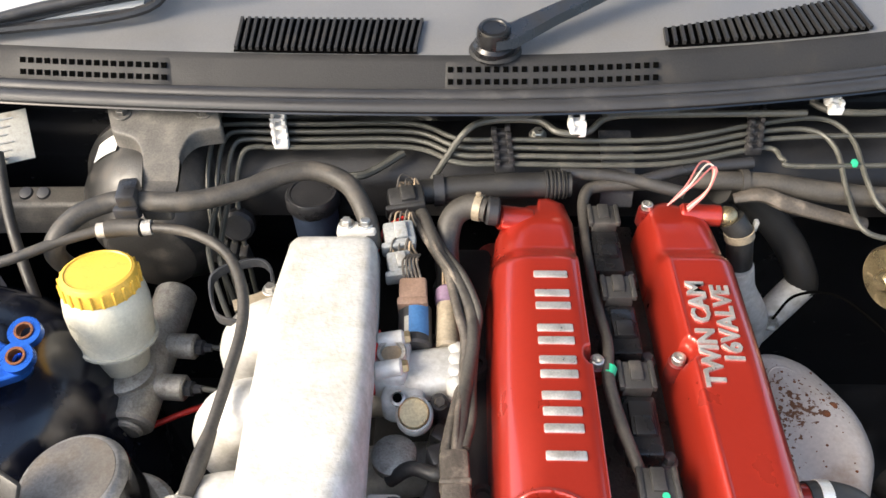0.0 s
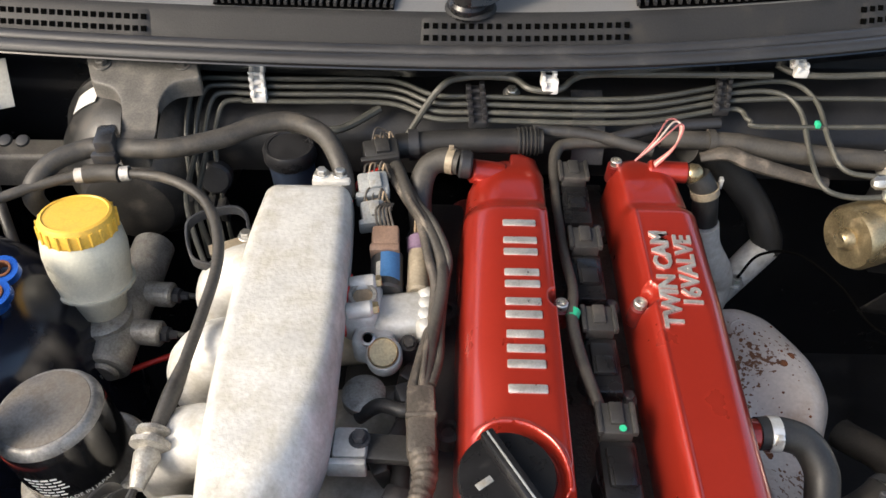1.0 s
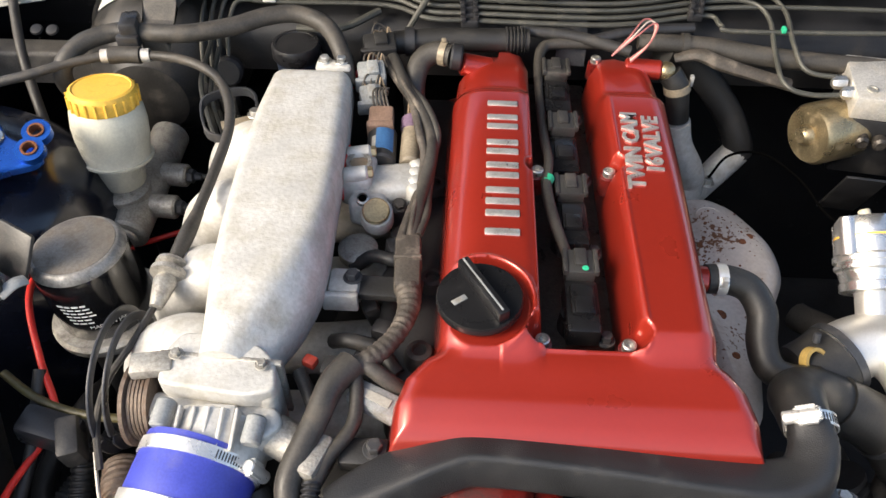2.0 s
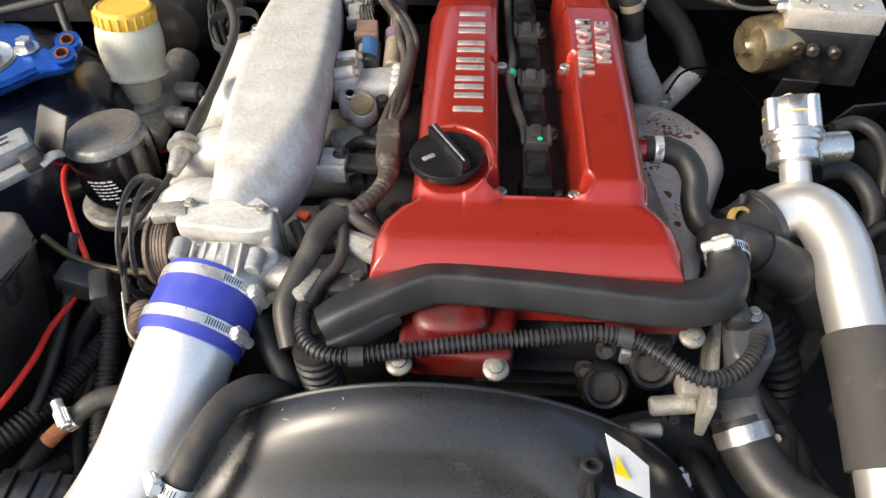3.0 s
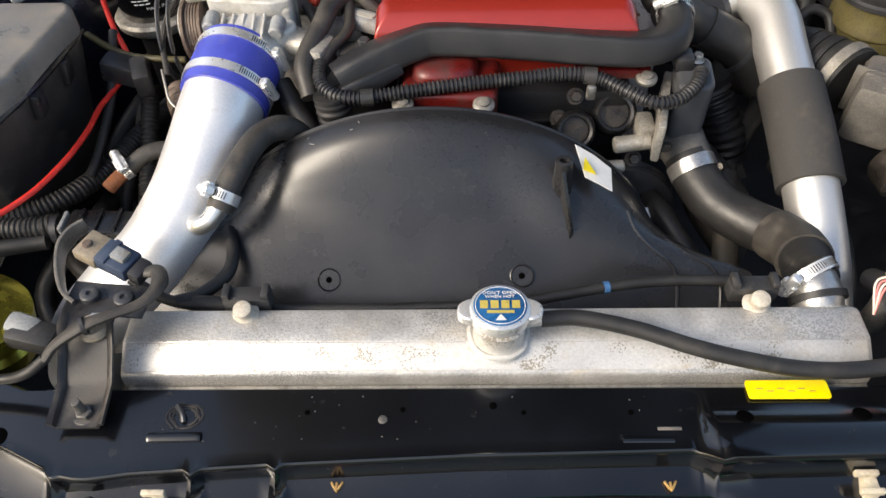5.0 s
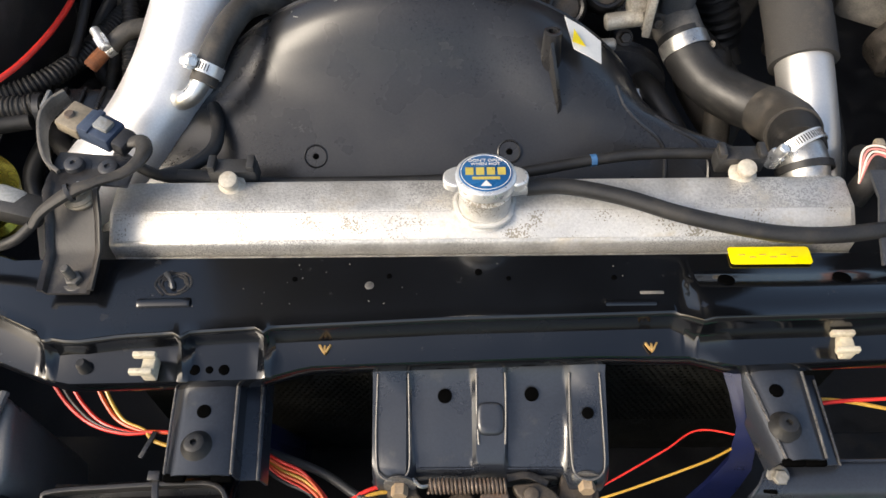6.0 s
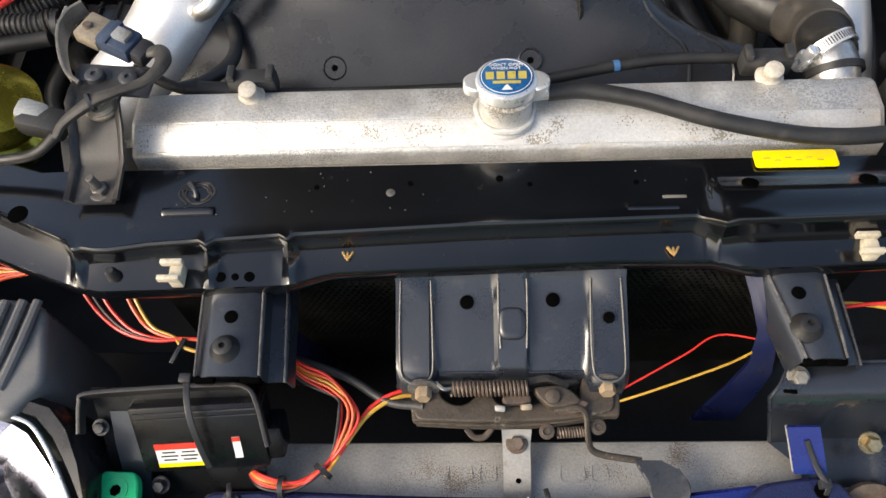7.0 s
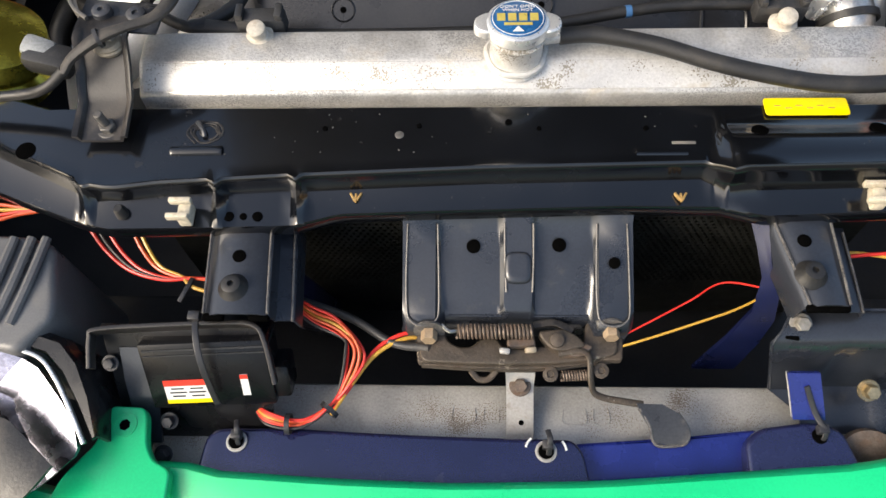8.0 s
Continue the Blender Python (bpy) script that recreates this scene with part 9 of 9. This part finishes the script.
HSP = rounded([(0.105, 0.208), (0.150, 0.199), (0.172, 0.203), (0.202, 0.196), (0.217, 0.166), (0.230, 0.128), (0.228, 0.088), (0.205, 0.045), (0.185, -0.01), (0.165, -0.09), (0.105, -0.10)], [0.01, 0.02, 0.02, 0.016, 0.03, 0.03, 0.03, 0.05, 0.05, 0.03, 0.01], 6)
part("pressing", slab(B(), HSP, 0.58, 0.700, 0.022, top=lambda x, y: -0.010 * ramp01(y, 0.12, 0.2) + 0.006 * math.sin(x * 60 + y * 25), seg=8, deep=1.5), SHIELD, hs)
part("bolt_boss", lathe(B(), (0.164, 0.160, 0.692), (0, -0.1, 1), [(0.022, 0), (0.014, 0.006), (0.012, 0.004), (0.001, 0.003)], 22), SHIELD, hs)
part("rusted_bolt", lathe(B(), (0.164, 0.160, 0.6945), (0, -0.1, 1), [(0.0095, 0), (0.009, 0.003), (0.005, 0.0036)], 12), RUST, hs)
for x, y, r in ((0.187, 0.118, 0.004), (0.197, 0.128, 0.004), (0.150, 0.03, 0.006), (0.140, 0.075, 0.003), (0.148, 0.12, 0.004), (0.152, -0.02, 0.004), (0.14, -0.05, 0.003)):
    part("rust_pit", lathe(B(), (x, y, 0.6997 - 0.010 * ramp01(y, 0.12, 0.2) + 0.006 * math.sin(x * 60 + y * 25)), (0, 0, 1), [(r, 0), (r * 0.9, 0.0008)], 9), RUST, hs)
random.seed(31)
for i in range(34):
    x, y = random.uniform(0.125, 0.196), random.uniform(0.06, 0.172)
    r = random.uniform(0.0006, 0.0016)
    part("rust_pit", lathe(B(), (x, y, 0.6997 - 0.010 * ramp01(y, 0.12, 0.2) + 0.006 * math.sin(x * 60 + y * 25)), (0, 0, 1), [(r, 0), (r * 0.8, 0.0008)], 7), RUST, hs)
tbh = thing("turbo_water_hose", (0.15, -0.03, 0.72), "dusty black S-shaped rubber hose with spring clip", "hose")
part("hose", tube(B(), [(0.106, -0.004, 0.787), (0.124, -0.003, 0.786), (0.143, -0.008, 0.781), (0.153, -0.024, 0.770), (0.152, -0.044, 0.757), (0.158, -0.060, 0.746), (0.175, -0.066, 0.740), (0.20, -0.062, 0.734)], 0.0122, 18), RUBBER, tbh)
part("clip", ring(B(), (0.118, -0.0035, 0.786), (1, 0, 0), 0.0124, 0.008, 0.0011, 24), CLAMP, tbh)
part("clip_ear", box(B(), (0.118, -0.014, 0.795), (0.005, 0.005, 0.009), 0.001), CLAMP, tbh)
yg = thing("dipstick_ring", (0.197, -0.047, 0.72), "yellow plastic dipstick ring on its tube", "dipstick")
part("ring", ring(B(), (0.197, -0.050, 0.743), (0.35, -0.6, 0.7), 0.0085, 0.008, 0.003, 26), DULL_YELLOW, yg)
part("stem", cyl(B(), (0.199, -0.038, 0.752), (0.199, -0.034, 0.760), 0.003, bev=0.001), SATIN_STEEL, yg)
eh = thing("inlet_elbow_hose", (0.2, -0.08, 0.68), "large black rubber elbow hose joining a wider sleeve", "hose")
part("elbow", tube(B(), [(0.161, -0.128, 0.770), (0.163, -0.108, 0.765), (0.170, -0.090, 0.752), (0.190, -0.078, 0.738), (0.215, -0.076, 0.724), (0.236, -0.078, 0.712)], [0.0175, 0.0195, 0.0215, 0.0215, 0.0215, 0.0215], 22), RUBBER, eh)
part("sleeve", tube(B(), [(0.212, -0.0765, 0.726), (0.236, -0.080, 0.713), (0.262, -0.086, 0.698), (0.29, -0.098, 0.665)], [0.0232, 0.0240, 0.0245, 0.0245], 22), RUBBER, eh)
part("bellows", tube(B(), [(0.226, -0.112, 0.668), (0.238, -0.126, 0.646), (0.250, -0.136, 0.62), (0.258, -0.14, 0.59)], 0.020, 22, 6, rib=0.004, pitch=0.010), DARK, eh, "ribbed rubber bellows")
part("worm_clip", box(B(), (0.199, -0.108, 0.694), (0.012, 0.012, 0.010), 0.003, (0, 20, 30)), GRIMY, eh)
part("thin_band", ring(B(), (0.258, -0.085, 0.700), (0.85, -0.2, -0.5), 0.0246, 0.006, 0.0012, 30), SATIN_STEEL, eh)
ICP = [(0.222, -0.037, 0.722), (0.24, -0.026, 0.728), (0.262, -0.024, 0.734), (0.279, -0.042, 0.736), (0.2865, -0.077, 0.731), (0.287, -0.117, 0.720), (0.289, -0.165, 0.704), (0.2915, -0.215, 0.686), (0.292, -0.262, 0.668), (0.293, -0.3, 0.65), (0.295, -0.335, 0.628), (0.296, -0.37, 0.6)]
cp = thing("charge_pipe", (0.27, -0.15, 0.6), "polished aluminium charge pipe with a black foam sleeve", "pipe")
part("pipe", tube(B(), ICP, [0.0270] * 8 + [0.0268, 0.0265, 0.0262, 0.0262], 36, 8), BRUSHED, cp)
part("foam_sleeve", tube(B(), [(0.2888, -0.156, 0.7072), ICP[7], (0.292, -0.264, 0.667)], 0.0325, 32), FOAM, cp, "dusty black foam sleeve")
part("joint_hose", tube(B(), [(0.20, -0.048, 0.712), (0.215, -0.041, 0.718), (0.228, -0.033, 0.7245)], 0.032, 28), RUBBER, cp)
part("joint_band", ring(B(), (0.228, -0.033, 0.7245), (0.9, 0.5, 0.25), 0.031, 0.007, 0.0015, 36), SATIN_STEEL, cp)
bv = thing("blow_off_valve", (0.26, 0.04, 0.74), "machined aluminium blow-off valve on the charge pipe", "blow-off valve")
VA = V((-0.002, 0.082, 0.051)).normalized()
V0 = V((0.262, -0.012, 0.738))
part("neck", lathe(B(), V0, VA, [(0.015, 0), (0.0145, 0.03), (0.016, 0.034)], 28), BRUSHED, bv)
vb = lathe(B(), V0 + VA * 0.032, VA, [(0.024, 0), (0.026, 0.001), (0.026, 0.008), (0.0245, 0.009), (0.0265, 0.018), (0.029, 0.020), (0.029, 0.023), (0.027, 0.0235), (0.027, 0.026), (0.0295, 0.0265), (0.0295, 0.031), (0.0275, 0.033)], 40)
part("body", vb, ALU, bv)
part("cap", lathe(B(), V0 + VA * 0.064, VA, [(0.0265, 0), (0.0265, 0.014), (0.027, 0.0145), (0.027, 0.018), (0.0265, 0.0185), (0.0262, 0.030), (0.024, 0.033), (0.001, 0.033)], 36), ALU, bv)
for k in range(4):
    t = 2 * math.pi * (k + 0.3) / 4
    uu, vvv, _a = basis(VA)
    o = V0 + VA * 0.062 + (uu * math.cos(t) + vvv * math.sin(t)) * 0.026
    part("pillar", cyl(B(), o, o + VA * 0.034, 0.007, bev=0.001, seg=14), ALU, bv)
part("outlet", cyl(B(), V0 + VA * 0.052 + V((0.015, 0, -0.004)), V((0.316, 0.036, 0.764)), 0.0155, 0.0155, bev=0.002, seg=28), ALU, bv)
part("outlet_bore", cyl(B(), V((0.3155, 0.036, 0.764)), V((0.3167, 0.0361, 0.764)), 0.0125, seg=24), FLAT_BLACK, bv)
part("nipple", cyl(B(), V0 + VA * 0.096, V0 + VA * 0.106 + V((-0.002, 0, 0)), 0.005, bev=0.001), CREAM, bv)
part("yellow_seam", ring(B(), V0 + VA * 0.080, VA, 0.0268, 0.0016, 0.0004, 36), YELLOW, bv)

absu = thing("abs_unit", (0.34, 0.24, 0.68), "machined aluminium ABS block with a gold motor drum", "ABS unit")
part("block", box(B(), (0.356, 0.264, 0.790), (0.104, 0.080, 0.026), 0.002, (0, 0, -8)), ALU_TANK, absu)
part("block_lower", box(B(), (0.356, 0.262, 0.742), (0.100, 0.076, 0.07), 0.003, (0, 0, -8)), DARK, absu)
part("motor", lathe(B(), (0.322, 0.258, 0.748), (-0.93, -0.36, 0.02), [(0.031, 0), (0.033, 0.005), (0.033, 0.052), (0.030, 0.057), (0.012, 0.058), (0.010, 0.064), (0.007, 0.067)], 40), GOLD, absu)
for x, y in ((0.318, 0.246), (0.336, 0.234), (0.375, 0.236), (0.400, 0.256)):
    part("port_plug", lathe(B(), (x, y, 0.8025), (0, 0, 1), [(0.006, 0), (0.006, 0.0016), (0.004, 0.002), (0.0035, 0.0008)], 16), CAST_DIRTY, absu)
for x, z in ((0.318, 0.776), (0.336, 0.776), (0.36, 0.776)):
    part("face_plug", lathe(B(), (x, 0.2245 - (x - 0.318) * 0.14, z - 0.02), (-0.14, -1, 0), [(0.0075, -0.002), (0.0075, 0.006), (0.005, 0.009)], 16), GRIMY, absu)
for x, y in ((0.300, 0.268), (0.304, 0.250)):
    part("union_nut", lathe(B(), (x, y, 0.795), (-1, 0, 0), [(0.007, 0), (0.007, 0.010), (0.004, 0.014)], 6), STEEL, absu)
part("bracket", box(B(), (0.315, 0.19, 0.71), (0.04, 0.003, 0.08), 0.001, (25, 0, -8)), DARK, absu)
part("bracket", box(B(), (0.38, 0.16, 0.70), (0.05, 0.003, 0.10), 0.001, (30, 0, 10)), DARK, absu)
solo("thin_cable", tube(B(), [(0.192, 0.262, 0.662), (0.21, 0.270, 0.69), (0.245, 0.262, 0.70), (0.275, 0.22, 0.70), (0.30, 0.17, 0.69), (0.36, 0.12, 0.70)], 0.0016, 8), FLAT_BLACK, "thin black cable from the shield to the ABS unit", "cable")
rh = thing("right_hoses", (0.36, 0.03, 0.68), "two looping black hoses beside the blow-off valve", "hose")
part("hose", tube(B(), [(0.33, 0.10, 0.735), (0.355, 0.105, 0.74), (0.372, 0.085, 0.738), (0.374, 0.05, 0.725), (0.366, 0.02, 0.70), (0.35, 0.0, 0.66)], 0.0080, 14, 8), RUBBER, rh)
part("hose", tube(B(), [(0.30, 0.04, 0.725), (0.33, 0.045, 0.725), (0.350, 0.028, 0.715), (0.354, 0.0, 0.70), (0.34, -0.03, 0.67)], 0.0105, 14), RUBBER, rh)
part("hose", tube(B(), [(0.335, -0.03, 0.70), (0.352, -0.022, 0.71), (0.37, -0.03, 0.705), (0.372, -0.05, 0.69)], 0.006, 12), RUBBER, rh)
part("bolt", hexhead(B(), (0.40, 0.03, 0.72), (-0.3, -0.5, 1), 0.009, 0.012), SATIN_STEEL, rh)
part("stay", box(B(), (0.42, 0.05, 0.69), (0.10, 0.14, 0.03), 0.01, (0, 20, 10)), DARK, rh)
solo("hose_end_stopper", box(B(), (0.342, -0.072, 0.708), (0.010, 0.006, 0.006), 0.002), RED_PLUG, "small red plastic stopper on a hose end", "stopper")
psr = thing("steering_fluid_reservoir", (0.43, -0.03, 0.68), "aged amber fluid reservoir with a dusty black cap", "reservoir")
part("tank", lathe(B(), (0.428, -0.035, 0.66), (-0.08, 0, 1), [(0.044, 0), (0.049, 0.004), (0.050, 0.045), (0.053, 0.048), (0.053, 0.052), (0.051, 0.055), (0.052, 0.095)], 40), AMBER, psr)
part("lid", lathe(B(), (0.422, -0.035, 0.742), (-0.08, 0, 1), [(0.054, 0), (0.058, 0.003), (0.058, 0.008), (0.055, 0.010), (0.0565, 0.013), (0.0565, 0.020), (0.051, 0.026), (0.036, 0.028), (0.035, 0.040), (0.030, 0.044), (0.001, 0.045)], 40), PLASTIC, psr, "black lid with a screw cap")
af = thing("airflow_meter", (0.37, -0.14, 0.64), "dusty grey airflow meter with rubber boot and clamp", "airflow meter")
part("boot", tube(B(), [(0.318, -0.075, 0.690), (0.333, -0.092, 0.692), (0.350, -0.118, 0.694), (0.362, -0.140, 0.695)], [0.030, 0.034, 0.037, 0.039], 28), RUBBER, af)
for d in (0.25, 0.42, 0.59):
    part("boot_rib", ring(B(), V((0.318, -0.075, 0.690)).lerp(V((0.362, -0.140, 0.695)), d), (0.55, -0.82, 0.05), 0.0318 + 0.0085 * d, 0.006, 0.002, 32), RUBBER, af)
part("boot_band", ring(B(), (0.3565, -0.130, 0.6945), (0.5, -0.85, 0.03), 0.0392, 0.012, 0.0015, 36), DULL_BOLT, af, "wide steel boot clamp")
part("meter_body", box(B(), (0.392, -0.182, 0.698), (0.085, 0.070, 0.070), 0.010, (0, 0, -30)), DUSTY_STEEL, af)
for i in range(5):
    part("cooling_fin", box(B(), (0.362 + i * 0.004, -0.165 - i * 0.012, 0.706), (0.030, 0.003, 0.055), 0.001, (0, 0, -30)), DUSTY_STEEL, af)
part("filter_end", lathe(B(), (0.40, -0.215, 0.665), (0.3, -1, -0.2), [(0.034, 0), (0.037, 0.006), (0.037, 0.03), (0.030, 0.036)], 32), GRIMY, af)
bz = thing("lower_right_pipe", (0.3, -0.3, 0.5), "dark steel pipe low beside the radiator hose", "pipe")
part("pipe", tube(B(), [(0.235, -0.20, 0.62), (0.228, -0.26, 0.60), (0.215, -0.32, 0.58), (0.20, -0.37, 0.56)], 0.014, 14), RUBBER_DUSTY, bz)
part("pipe", tube(B(), [(0.33, -0.36, 0.64), (0.325, -0.39, 0.665), (0.31, -0.41, 0.67), (0.30, -0.42, 0.65)], 0.011, 14), RUBBER_DUSTY, bz)
ww = thing("end_wires", (0.29, -0.43, 0.70), "cream and pink wires with a small plug by the tank", "wires")
for i, m in enumerate((WHITE_WIRE, PINK_WIRE, WHITE_WIRE, PINK_WIRE)):
    part("wire", tube(B(), [(0.275, -0.445, 0.705), (0.278 + i * 0.002, -0.424 - i * 0.002, 0.722), (0.292, -0.428 - i * 0.004, 0.728), (0.302 + i * 0.003, -0.440, 0.715), (0.325, -0.425 + i * 0.004, 0.712)], 0.0010, 8), m, ww)
part("plug", box(B(), (0.292, -0.418, 0.722), (0.008, 0.008, 0.007), 0.002), CLIP_TAN, ww)
gh = thing("gold_horn", (-0.45, -0.44, 0.60), "yellow passivated metal drum with a taped wire joint", "horn")
part("drum", lathe(B(), (-0.478, -0.44, 0.655), (0.35, 0.15, 1), [(0.042, 0), (0.046, 0.004), (0.046, 0.022), (0.040, 0.026), (0.040, 0.032), (0.045, 0.036), (0.043, 0.052), (0.025, 0.058), (0.001, 0.059)], 40), HORN_GOLD, gh)
part("taped_joint", box(B(), (-0.410, -0.452, 0.692), (0.042, 0.026, 0.020), 0.007, (0, 8, -10)), PLASTIC_DUSTY, gh)
part("foil_wrap", box(B(), (-0.418, -0.446, 0.698), (0.028, 0.020, 0.014), 0.006, (10, 12, -15)), GREY_PLUG, gh)
